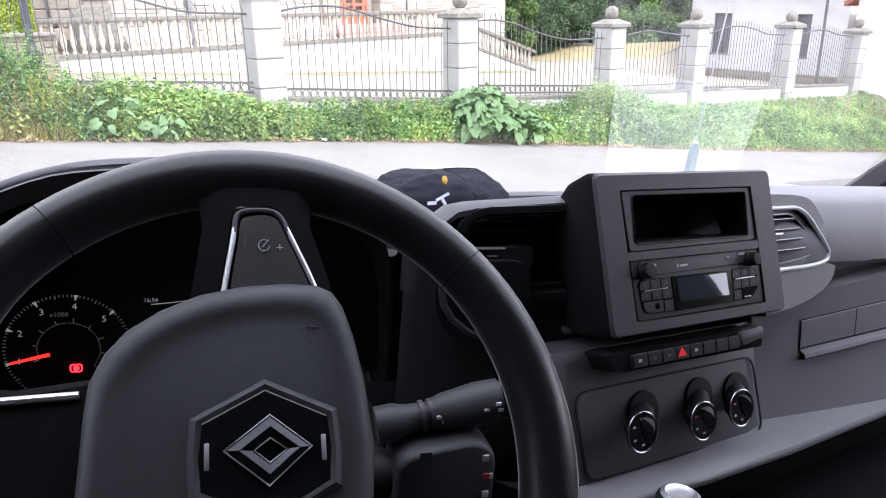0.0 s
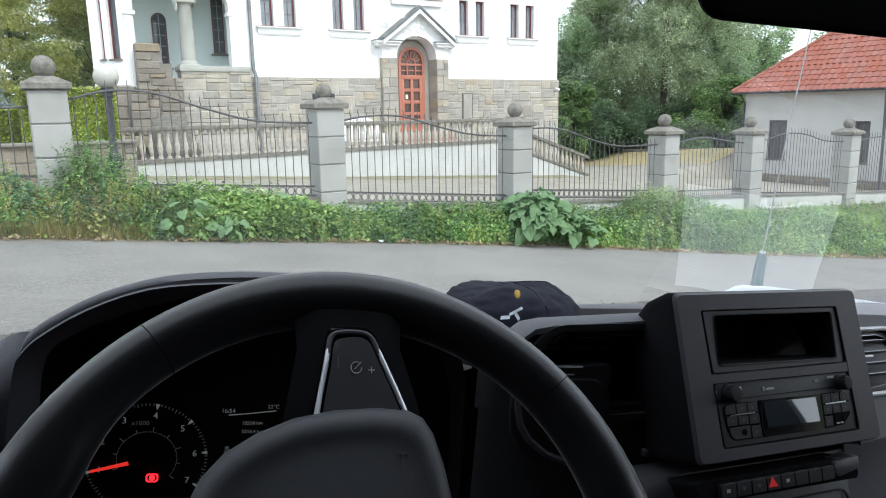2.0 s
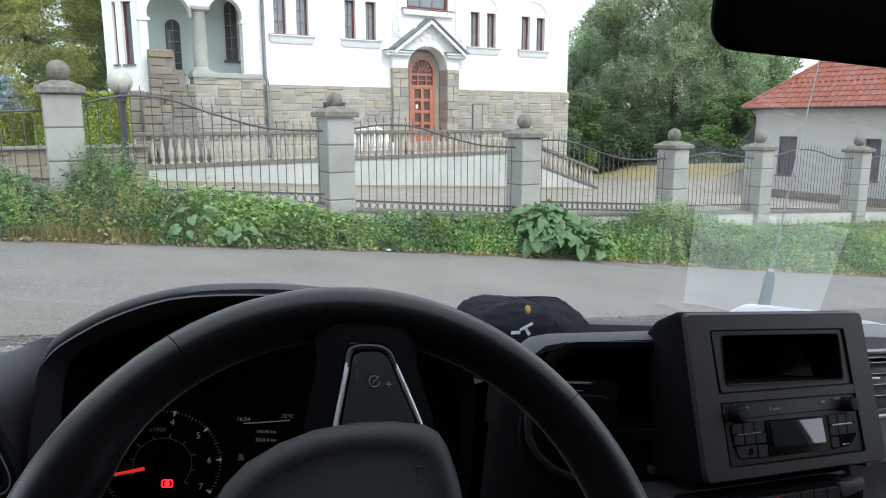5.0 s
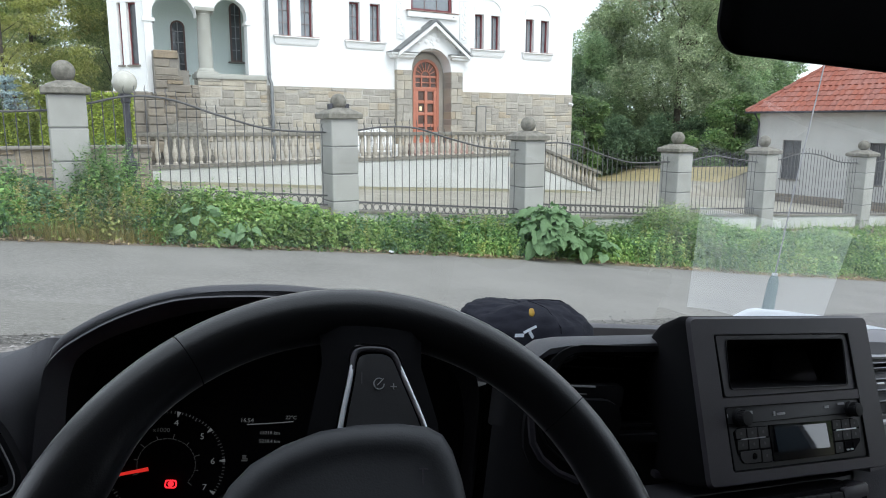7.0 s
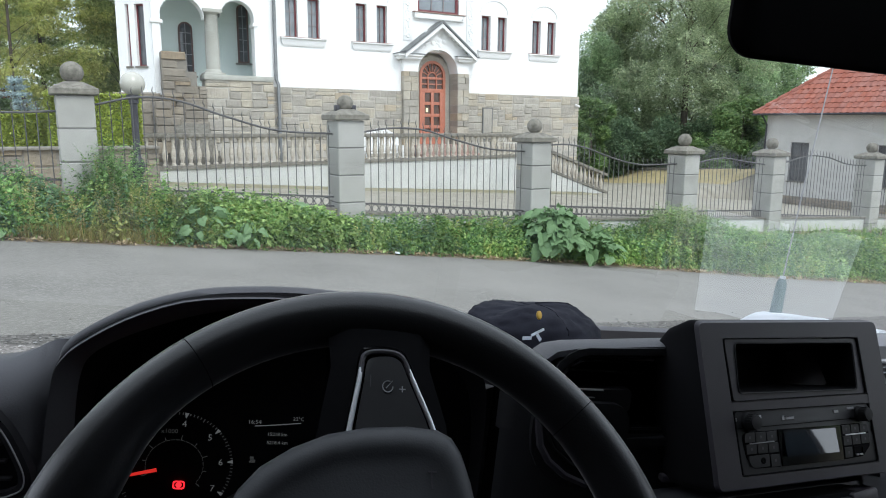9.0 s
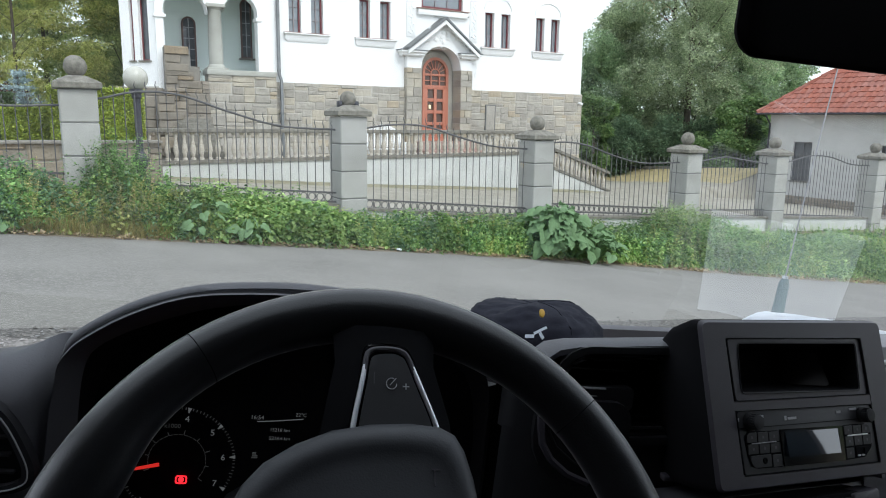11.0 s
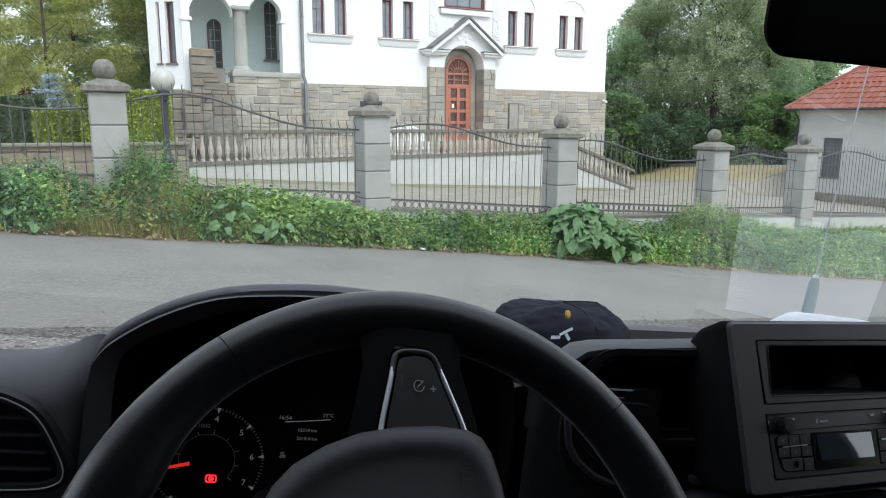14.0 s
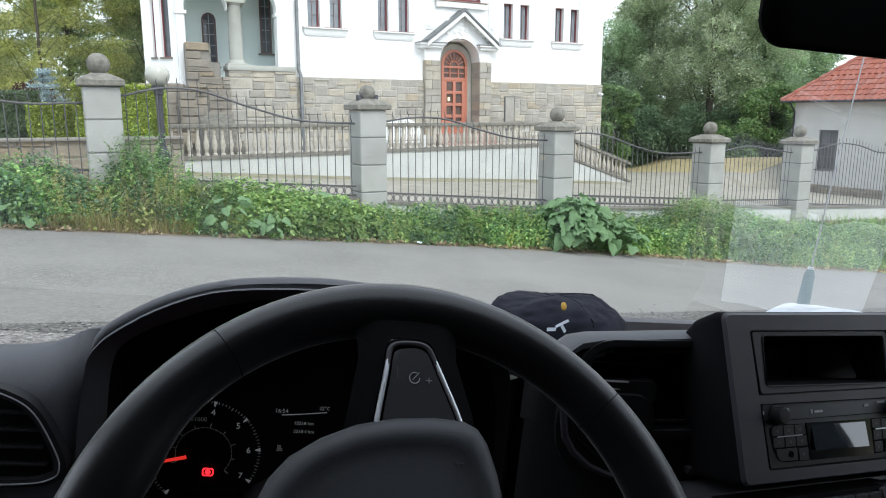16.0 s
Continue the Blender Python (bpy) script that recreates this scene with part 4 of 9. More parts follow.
gab = [(C - 1.60 + 3.20 * k / n, 4.25 + 1.27 * (1 - abs(k - n / 2) / (n / 2))) for k in range(n + 1)]
arc_o = [(x, max(z, 3.66)) for x, z in arc]
rows = [[(x, PT, z) for x, z in gab], [(x, PT, z) for x, z in arc_o], [(x, TB + 0.5, z) for x, z in arc_o], [(x, TB + 0.02, z) for x, z in gab]]
loft(bm, rows)
part("gable", bm, PLASTER, villa, "white plastered gable over the door")
# gable roof slabs with wide eaves
for sgn in (-1, 1):
    bm = B()
    P0, P1 = Vector((C + sgn * 1.63, 0, 4.325)), Vector((C + 0.02, 0, 5.56))
    up = Vector((0, 0, 0.09))
    rows = []
    for t in (TB - 0.58, TB + 0.02):
        o = Vector((0, t, 0))
        rows.append([P0 + o, P1 + o, P1 + o + up, P0 + o + up])
    loft(bm, rows, True, True)
    part("gable_roof", bm, ZINC, villa, "grey sheet gable roof")
    bm = B()
    rows = []
    for q in (0.0, 1.0):
        p = P0.lerp(P1, q) - Vector((0, 0, 0.02))
        rows.append([p + Vector((0, TB - 0.54, -0.15)), p + Vector((0, TB - 0.42, -0.15)), p + Vector((0, TB - 0.42, 0)), p + Vector((0, TB - 0.54, 0))])
    loft(bm, rows, True, True)
    part("barge_board", bm, PLASTER, villa)
    for q in np.linspace(0.12, 0.95, 8):
        bm = B()
        p = P0.lerp(P1, q)
        box(bm, (p.x - 0.05, TB - 0.41, p.z - 0.12), (p.x + 0.05, PT - 0.01, p.z - 0.01))
        part("bracket", bm, PLASTER, villa)
bm = B()
for i in range(26):
    bmesh.ops.create_icosphere(bm, subdivisions=1, radius=RNG.uniform(0.05, 0.13), matrix=Matrix.LocRotScale((C + RNG.normal(0, 0.2), PT - 0.005, 4.93 + RNG.normal(0, 0.12)), None, (1, 0.35, 1)))
part("carved_shield", bm, PLASTER, villa, "carved stucco ornament")

# arched double door with small panes and fanlight
door = thing("entrance_door", "orange-red wooden arched door with small panes and fanlight, closed", "door", ST)
DT = TB + 0.45
D0, D1, DZ = 13.74, 14.96, 0.78
dc, dr = (D0 + D1) / 2, (D1 - D0) / 2
dz = 3.56


def dline(q):
    r = dr - q
    return [(dc - r, DZ + q), (dc + r, DZ + q)] + [(dc + r * math.cos(k * math.pi / 16), dz + r * math.sin(k * math.pi / 16)) for k in range(17)]


DP = lambda u, v, w: (u, DT + w, v)
bm = B()
ring(bm, dline(-0.22), dline(0.0), -0.02, 0.12, DP)
part("reveal", bm, STONE, door, "stone reveal round the door", 0)
bm = B()
box(bm, (13.28, DT + 0.121, 0.6), (15.26, DT + 0.16, 4.75))
part("back_panel", bm, MORTAR, door)
bm = B()
ring(bm, dline(0), dline(0.11), -0.06, 0.06, DP)
part("frame", bm, DOORWOOD, door, "", 0)
bm = B()
box(bm, (D0 + 0.1, DT + 0.03, DZ + 0.1), (D1 - 0.1, DT + 0.045, 3.0))
part("pane", bm, DOORGLASS, door, "dark glass", 0)
bm = B()
prism(bm, [(x, max(z, 3.02)) for x, z in dline(0.1)], 0.03, 0.045, DP)
part("fanlight_pane", bm, DOORGLASS, door, "dark fanlight glass", 0)
for z, h in ((2.88, 0.17), (3.42, 0.09), (DZ + 0.1, 0.4)):
    bm = B()
    box(bm, (D0 + 0.1, DT - 0.045, z), (D1 - 0.1, DT + 0.03, z + h), 0.008)
    part("rail", bm, DOORWOOD, door)
for x, w in ((dc, 0.13), (D0 + 0.17, 0.15), (D1 - 0.17, 0.15)):
    bm = B()
    box(bm, (x - w / 2, DT - 0.05, DZ + 0.1), (x + w / 2, DT + 0.03, 2.9), 0.008)
    part("stile", bm, DOORWOOD, door)
for x in (dc - 0.22, dc + 0.22):
    for z in (2.45, 1.965, 1.49):
        bm = B()
        box(bm, (x - 0.17, DT - 0.042, z - 0.065), (x + 0.17, DT + 0.03, z + 0.065), 0.006)
        part("glazing_bar", bm, DOORWOOD, door)
for x in (dc - 0.2, dc + 0.2):
    bm = B()
    box(bm, (x - 0.025, DT - 0.04, 3.04), (x + 0.025, DT + 0.03, 3.43))
    part("glazing_bar", bm, DOORWOOD, door)
bm = B()
box(bm, (D0 + 0.1, DT - 0.038, 3.21), (D1 - 0.1, DT + 0.03, 3.25))
part("glazing_bar", bm, DOORWOOD, door)
for k in range(1, 8):
    a = k * math.pi / 8
    bm = B()
    tube(bm, [(dc + 0.2 * math.cos(a), DT, 3.5 + 0.2 * math.sin(a)), (dc + 0.53 * math.cos(a), DT, 3.53 + 0.53 * math.sin(a))], 0.02, 5)
    part("fan_bar", bm, DOORWOOD, door)
bm = B()
tube(bm, [(dc + 0.2 * math.cos(k * math.pi / 12), DT, 3.5 + 0.2 * math.sin(k * math.pi / 12)) for k in range(13)], 0.028, 6)
part("fan_arc", bm, DOORWOOD, door)
bm = B()
box(bm, (14.08, DT + 0.018, 2.1), (14.18, DT + 0.026, 2.26))
part("lit_pane", bm, glow_mat("warm_hall_light", (1.0, 0.85, 0.5), 0.9), door, "small warm lit spot behind the glass")
for z0, y0 in ((0.1, 1.35), (0.27, 1.05), (0.44, 0.75), (0.61, 0.45)):
    bm = B()
    box(bm, (13.1, TB - y0, z0 - 0.5), (15.9, TB + 0.6, z0 + 0.16), 0.015)
    ob = part("door_step", bm, REDSTEP)
    ob.matrix_world = ST
    tagged(ob, "reddish stone step before the villa door", "step", "steps to the villa door", "structure")
# security camera on the corner
cm = thing("security_camera", "small white bullet camera on the villa corner", "security camera", ST @ Matrix.Translation((21.62, TB - 0.05, 2.5)))
bm = B()
tube(bm, [(0, -0.32, -0.05), (0, -0.08, 0)], 0.05, 10)
part("housing", bm, WHITEWALL, cm)
bm = B()
tube(bm, [(0, -0.14, 0), (0, 0.05, -0.04)], 0.02, 8)
part("arm", bm, WHITEWALL, cm)

# stone facing of the plinth: single blocks where they show, one joined mass lower down
for a, b in (((7.42, TB - 0.06, -1.4), (12.71, TB - 0.002, 2.86)), ((15.74, TB - 0.06, -1.4), (21.8, TB - 0.002, 2.86)), ((21.802, TB - 0.05, -1.6), (21.86, TB + 10, 2.86))):
    bm = B()
    box(bm, a, b)
    part("plinth_mortar", bm, MORTAR, villa)


def courses(s0, s1, z0, z1, rng):
    """Blocks of many sizes laid without through courses: each takes the free room of a fine net."""
    nx, nz = max(2, round((s1 - s0) / 0.13)), max(2, round((z1 - z0) / 0.135))
    dx, dz = (s1 - s0) / nx, (z1 - z0) / nz
    used = np.zeros((nz, nx), bool)
    for j in range(nz):
        for i in range(nx):
            if used[j, i]:
                continue
            w, h = int(rng.integers(3, 7)), int(rng.choice([1, 2, 2, 2, 2, 3]))
            h = min(h, nz - j)
            run = 0
            while run < w and i + run < nx and not used[j, i + run]:
                run += 1
            if i + run < nx and not used[j, i + run] and (i + run + 1 >= nx or used[j, i + run + 1]):
                run += 1
            h = min(h, max(1, run - 1))
            used[j:j + h, i:i + run] = True
            yield s0 + i * dx, z0 + j * dz, run * dx, h * dz


SR = np.random.default_rng(5)
vs, fs = [], []
cube_f = [(0, 1, 5, 4), (1, 3, 7, 5), (3, 2, 6, 7), (2, 0, 4, 6), (4, 5, 7, 6)]


def rest_block(s, z, w, h, t, d):
    k = len(vs)
    for y, q in ((t, 0.0), (t - d, 0.02)):
        for zz in (z + 0.008 + q, z + h - 0.008 - q):
            for x in (s + 0.008 + q, s + w - 0.008 - q):
                vs.append((x, y, zz))
    fs.extend([tuple(k + i for i in f) for f in cube_f])


for a, b in ((7.42, 12.69), (15.76, 21.86)):
    for s, z, w, h in courses(a, b, -1.2, 2.9, SR):
        d = SR.uniform(0.02, 0.055)
        if z > 0.65:
            share("stone_block", next(ROUGH), villa, Matrix.LocRotScale((s + 0.008, TB - 0.05 - d, z + 0.008), None, (w - 0.016, d + 0.02, h - 0.016)))
        else:
            rest_block(s, z, w, h, TB - 0.05, d)
bm = B()
box(bm, (16.55, TB - 0.145, 1.0), (16.97, TB - 0.055, 2.27), 0.01)
part("hatch_slab", bm, STONE, villa, "flat stone slab closing a narrow hatch")
bm = B()
ring(bm, [(16.51, 0.96), (17.01, 0.96), (17.01, 2.31), (16.51, 2.31)], [(16.55, 1.0), (16.97, 1.0), (16.97, 2.27), (16.55, 2.27)], TB - 0.146, TB - 0.06, lambda u, v, w: (u, w, v))
part("hatch_joint", bm, JOINT, villa, "", 0)
# loggia front: stone parapet with coping, stepped stair cheek, side base
bm = B()
box(bm, (5.12, TB - 0.28, -1.2), (7.45, TB + 0.38, 3.08))
part("parapet_core", bm, MORTAR, villa)
for s, z, w, h in courses(5.1, 7.47, 0.9, 3.08, SR):
    share("stone_block", next(ROUGH), villa, Matrix.LocRotScale((s + 0.007, TB - 0.28 - SR.uniform(0.02, 0.06), z + 0.007), None, (w - 0.014, 0.1, h - 0.014)))
bm = B()
box(bm, (5.07, TB - 0.35, 3.04), (7.47, TB + 0.45, 3.22), 0.02)
part("coping", bm, COLUMN, villa, "grey stone coping")
CHEEK = ((3.7, 4.15, 3.9), (4.15, 4.5, 3.85), (4.5, 4.8, 3.3), (4.8, 5.1, 2.75))
for s0, s1, top in CHEEK:
    bm = B()
    box(bm, (s0, TB - 0.49, -1.0), (s1 - 0.003, TB - 0.2, top - 0.03))
    part("stair_cheek_core", bm, OLDMORTAR, villa)
for s, z, w, h in courses(3.7, 5.1, 0.9, 3.9, SR):
    if z + h * 0.5 < min(top for s0, s1, top in CHEEK if s0 - 0.01 <= s + w * 0.6):
        share("stone_block", next(ROUGH_OLD), villa, Matrix.LocRotScale((s + 0.006, TB - 0.5 - SR.uniform(0.02, 0.07), z + 0.006), None, (w - 0.012, 0.13, h - 0.012)))
for s, z, w, h in courses(2.2, 5.1, 0.3, 2.55, SR):
    if s < 3.75 or z < 1.6:
        d = SR.uniform(0.03, 0.09)
        share("stone_block", next(ROUGH_OLD), villa, Matrix.LocRotScale((s + 0.007, (TB - 0.75 if s > 3.3 else TB - 0.3) - d, z + 0.007), None, (w - 0.014, d + 0.06, h - 0.014)))
bm = B()
box(bm, (2.2, TB - 0.29, -1.2), (3.7, TB + 1.2, 2.5))
part("stair_wall_core", bm, OLDMORTAR, villa)
for i in range(7):
    bm = B()
    box(bm, (3.95, TB - 2.6 + i * 0.3, 0.2), (5.05, TB - 2.3 + i * 0.3 if i < 6 else TB - 0.7, 0.55 + i * 0.17), 0.01)
    part("loggia_step", bm, CAPSTONE, villa)
mesh_part("low_stonework", vs, fs, STONE_ISL, villa)["kind"] = "stuff"

# ---------------------------------------------------------------- terrace with balustrade
terrace = thing("terrace", "pale rendered terrace wall with stone balustrade", "terrace", ST, kind="structure")
TT = 21.6
bm = B()
rows = []
for s in np.linspace(1.6, 16.3, 12):
    zt = 0.26 + 0.012 * (s - 5)
    zb = lerp(YARDZ, s) - 0.3
    rows.append([(s, TT, zb), (s, TT, zt), (s, TT + 0.4, zt), (s, TT + 0.4, zb)])
loft(bm, rows, True, True)
part("retaining_wall", bm, CREAM, terrace)
bm = B()
rows = []
for s in (1.6, 16.4):
    zt = 0.26 + 0.012 * (s - 5)
    rows.append([(s, TT - 0.05, zt), (s, TT - 0.05, zt + 0.1), (s, TT + 0.45, zt + 0.1), (s, TT + 0.45, zt)])
loft(bm, rows, True, True)
part("base_rail", bm, CAPSTONE, terrace)
bm = B()
box(bm, (1.6, TT + 0.05, 1.16), (16.4, TT + 0.37, 1.28), 0.02)
part("hand_rail", bm, CAPSTONE, terrace)
bm = B()
box(bm, (1.6, TT + 0.4, -0.5), (16.3, TB - 0.06, 0.12))
part("terrace_floor", bm, CAPSTONE, terrace)


def baluster_me(h):
    bm = B()
    lathe(bm, [(0.075, 0), (0.075, 0.05), (0.045, 0.07), (0.05, 0.12), (0.085, 0.27), (0.08, 0.35), (0.045, 0.52), (0.04, 0.62), (0.055, h - 0.12), (0.05, h - 0.07), (0.075, h - 0.05), (0.075, h)], n=10)
    me = bpy.data.meshes.new("baluster")
    bmesh.ops.recalc_face_normals(bm, faces=bm.faces)
    bm.to_mesh(me)
    bm.free()
    me.materials.append(BALUSTER)
    finish(me, 50)
    return me


BAL = baluster_me(0.78)
for i, s in enumerate(np.arange(1.75, 16.3, 0.24)):
    zb = 0.36 + 0.012 * (s - 5)
    share("baluster", BAL, terrace, Matrix.LocRotScale((s, TT + 0.2, zb), None, (1, 1, (1.165 - zb) / 0.78)))
# stair running down beside the terrace, with its own balustrade
S0, S1, Z0, Z1 = 16.3, 20.3, 0.15, -1.2
bm = B()
loft(bm, [[(S0, t, lerp(YARDZ, 16) - 0.4), (S0, t, Z0), (S1, t, Z1), (S1, t, Z1 - 0.25)] for t in (TT, TT + 0.35)], True, True)
part("stair_wall", bm, CREAM, terrace)
for o, w, h in ((0.0, 0.42, 0.1), (0.74, 0.3, 0.11)):
    bm = B()
    loft(bm, [[(s, TT + 0.17 - w / 2, z + o), (s, TT + 0.17 - w / 2, z + o + h), (s, TT + 0.17 + w / 2, z + o + h), (s, TT + 0.17 + w / 2, z + o)] for s, z in ((S0, Z0 + 0.01), (S1 + 0.1, Z1 - 0.02))], True, True)
    part("stair_rail", bm, CAPSTONE, terrace)
for s in np.arange(S0 + 0.12, S1, 0.22):
    z = Z0 + (Z1 - Z0) * (s - S0) / (S1 - S0)
    share("baluster", BAL, terrace, Matrix.LocRotScale((s, TT + 0.17, z + 0.09), None, (1, 1, 0.68 / 0.78)))
for i in range(8):
    bm = B()
    box(bm, (S0 + i * 0.5, TT + 0.36, -1.5), (S0 + 0.5 + i * 0.5, TB - 0.6, 0.12 - 0.165 * (i + 1)))
    part("stair_step", bm, CAPSTONE, terrace)
# white garden bench with an arched back on the terrace
bn = thing("garden_bench", "white garden bench with an arched slatted back", "bench", ST @ Matrix.Translation((10.95, 23.6, 0.12)))
hump = lambda x: 1.02 + 0.30 * math.cos(x / 0.75 * math.pi / 2)
bm = B()
loft(bm, [[(x, 0.0, hump(x) - 0.09), (x, 0.05, hump(x) - 0.09), (x, 0.05, hump(x)), (x, 0.0, hump(x))] for x in np.linspace(-0.75, 0.75, 15)], True, True)
part("top_rail", bm, WHITEWALL, bn)
for x in np.arange(-0.63, 0.64, 0.14):
    bm = B()
    box(bm, (x - 0.045, 0.01, 0.5), (x + 0.045, 0.035, hump(x) - 0.085), 0.004)
    part("back_slat", bm, WHITEWALL, bn)
bm = B()
box(bm, (-0.75, -0.45, 0.42), (0.75, 0.0, 0.47), 0.01)
part("seat", bm, WHITEWALL, bn)
for x in (-0.72, 0.72):
    for y, h in ((-0.42, 0.66), (0.02, 1.02)):
        bm = B()
        box(bm, (x - 0.03, y - 0.03, 0), (x + 0.03, y + 0.03, h), 0.004)
        part("leg", bm, WHITEWALL, bn)
    bm = B()
    box(bm, (x - 0.035, -0.46, 0.66), (x + 0.035, 0.0, 0.70), 0.008)
    part("armrest", bm, WHITEWALL, bn)

# ---------------------------------------------------------------- small house with the red roof
HO = ST @ Matrix.Translation((30.05, 21.3, 0)) @ pose(0, 0, 0, 0, 0, -90)
house = thing("house", "small off-white house with red tiled hip roof", "house", HO)
HZ0, HZ1, HL, HD = -2.6, 2.17, 7.3, 10.0
HHOLES = [(1.3, -0.87, 2.2, 0.9), (5.2, -0.87, 5.85, 0.87)]
bm = B()
wall_with_holes(bm, 0, HL, HZ0, HZ1, 0, 0.35, HHOLES)
part("front_wall", bm, HOUSEWALL, house)
for a, b in (((0, 0.352, HZ0), (0.35, HD, HZ1)), ((HL - 0.35, 0.352, HZ0), (HL, HD, HZ1)), ((0.352, HD - 0.35, HZ0), (HL - 0.352, HD, HZ1))):
    bm = B()
    box(bm, a, b)
    part("wall", bm, HOUSEWALL, house)
bm = B()
box(bm, (-0.05, -0.06, HZ0), (HL + 0.05, -0.002, -1.55), 0.01)
part("stone_base", bm, OLDMORTAR, house, "grey stone base course")
HR = np.random.default_rng(8)
for x, z, w, h in courses(-0.06, HL + 0.06, -2.45, -1.55, HR):
    share("stone_block", next(ROUGH_OLD), house, Matrix.LocRotScale((x + 0.008, -0.06 - HR.uniform(0.02, 0.06), z + 0.008), None, (w - 0.016, 0.1, h - 0.016)))
bm = B()
box(bm, (-0.02, -0.035, 1.52), (HL + 0.02, -0.002, 1.58))
part("wall_band", bm, HOUSEWALL, house)
for a, z0, b, z1 in HHOLES:
    w = new("window")
    w.parent = house
    bm = B()
    ring(bm, [(a, z0), (b, z0), (b, z1), (a, z1)], [(a + 0.05, z0 + 0.05), (b - 0.05, z0 + 0.05), (b - 0.05, z1 - 0.05), (a + 0.05, z1 - 0.05)], 0.08, 0.16, lambda u, v, q: (u, q, v))
    part("frame", bm, IRON, w, "dark frame", 0)
    bm = B()
    box(bm, (a + 0.05, 0.12, z0 + 0.05), (b - 0.05, 0.14, z1 - 0.05))
    part("pane", bm, DARKGLASS, w)
    for q in (0.33, 0.66):
        bm = B()
        box(bm, (a + 0.05, 0.095, z0 + (z1 - z0) * q - 0.012), (b - 0.05, 0.118, z0 + (z1 - z0) * q + 0.012))
        part("bar", bm, IRON, w)
    bm = B()
    box(bm, ((a + b) / 2 - 0.015, 0.09, z0 + 0.05), ((a + b) / 2 + 0.015, 0.118, z1 - 0.05))
    part("bar", bm, IRON, w)
    bm = B()
    box(bm, (a - 0.06, -0.05, z0 - 0.05), (b + 0.06, 0.1, z0), 0.008)
    part("sill", bm, CAPSTONE, w)
OV = 0.45
ez, run, rise = 2.18, (HL + 2 * OV) / 2, 3.6
bm = B()
c0, c1, c2, c3 = (-OV, -OV), (HL + OV, -OV), (HL + OV, HD + OV), (-OV, HD + OV)
r0, r1 = (HL / 2, -OV + run), (HL / 2, HD + OV - run)
E4 = [bm.verts.new((x, y, ez)) for x, y in (c0, c1, c2, c3)]
R2 = [bm.verts.new((x, y, ez + rise)) for x, y in (r0, r1)]
for f in ((E4[0], E4[1], R2[0]), (E4[1], E4[2], R2[1], R2[0]), (E4[2], E4[3], R2[1]), (E4[3], E4[0], R2[0], R2[1]), (E4[3], E4[2], E4[1], E4[0])):
    bm.faces.new(f)
part("roof_deck", bm, ROOFTILE, house)
bm = B()
tube(bm, [(-OV - 0.02, -OV - 0.03, ez - 0.02), (HL + OV + 0.02, -OV - 0.03, ez - 0.02)], 0.05, 8)
part("gutter", bm, DARKMETAL, house)
bm = B()
tube(bm, [(0.0, -OV + 0.02, ez - 0.05), (0.04, -0.08, 1.7), (0.04, -0.08, HZ0)], 0.04, 8)
part("drain_pipe", bm, DARKMETAL, house)
# roof tiles on the face over the front wall and on the faces beside it
bm = B()
rows = []
for y in (0.0, 0.5, 1.0):
    rows.append([(x, y, 0.016 * math.sin((x + 0.25) * math.tau) + 0.012 + 0.030 * (1 - y)) for x in np.linspace(0, 1, 7)])
loft(bm, rows)
front = [[(x, 0, 0) for x, _, _ in rows[0]], rows[0]]
loft(bm, front)
TILE = bpy.data.meshes.new("roof_tile")
bm.to_mesh(TILE)
bm.free()
TILE.materials.append(mat("clay_tile", (0.27, 0.09, 0.065), (0.36, 0.14, 0.10), 3, 0.75, 0.3, 30, obj=0.05, place=True))
finish(TILE, 40)
slope = math.atan2(rise, run)
slen = math.hypot(rise, run)
tw, th = 0.28, 0.34


def tile_face(corner, along, inward, length):
    """Tiles a hip face from its eave, row by row."""
    nrow = int(slen / th) + 1
    ax = Vector((*along, 0))
    up = Vector((inward[0] * math.cos(slope), inward[1] * math.cos(slope), math.sin(slope)))
    nn = ax.cross(up)
    if nn.z < 0:
        nn = -nn
    for r in range(nrow):
        d = r * th
        if d > slen - 0.1:
            break
        inset = d * math.cos(slope)
        n = int((length - inset * (2 if length < 6 else 2)) / tw)
        if n < 1:
            break
        x0 = (length - n * tw) / 2
        for i in range(n):
            p = Vector((*corner, ez + 0.01)) + ax * (x0 + i * tw) + up * (d - 0.03) + nn * 0.012
            share("roof_tile", TILE, house, Matrix(((ax.x * tw, up.x * (th + 0.05), nn.x, p.x), (ax.y * tw, up.y * (th + 0.05), nn.y, p.y), (ax.z * tw, up.z * (th + 0.05), nn.z, p.z), (0, 0, 0, 1))))


tile_face(c0, (1, 0), (0, 1), HL + 2 * OV)
tile_face(c1, (0, 1), (-1, 0), 8.0)
for a, b in ((c0, r0), (c1, r0)):
    A, Bv = Vector((*a, ez + 0.03)), Vector((*b, ez + rise + 0.03))
    nseg = 11
    for k in range(nseg):
        bm = B()
        p, q = A.lerp(Bv, k / nseg), A.lerp(Bv, (k + 1.12) / nseg)
        tube(bm, [p + Vector((0, 0, 0.02)), q], [0.11, 0.085], 8)
        part("ridge_tile", bm, TILE.materials[0], house)
bm = B()
tube(bm, [(HL / 2, r0[1], ez + rise + 0.04), (HL / 2, r1[1], ez + rise + 0.04)], 0.1, 8)
part("ridge", bm, ROOFTILE, house)

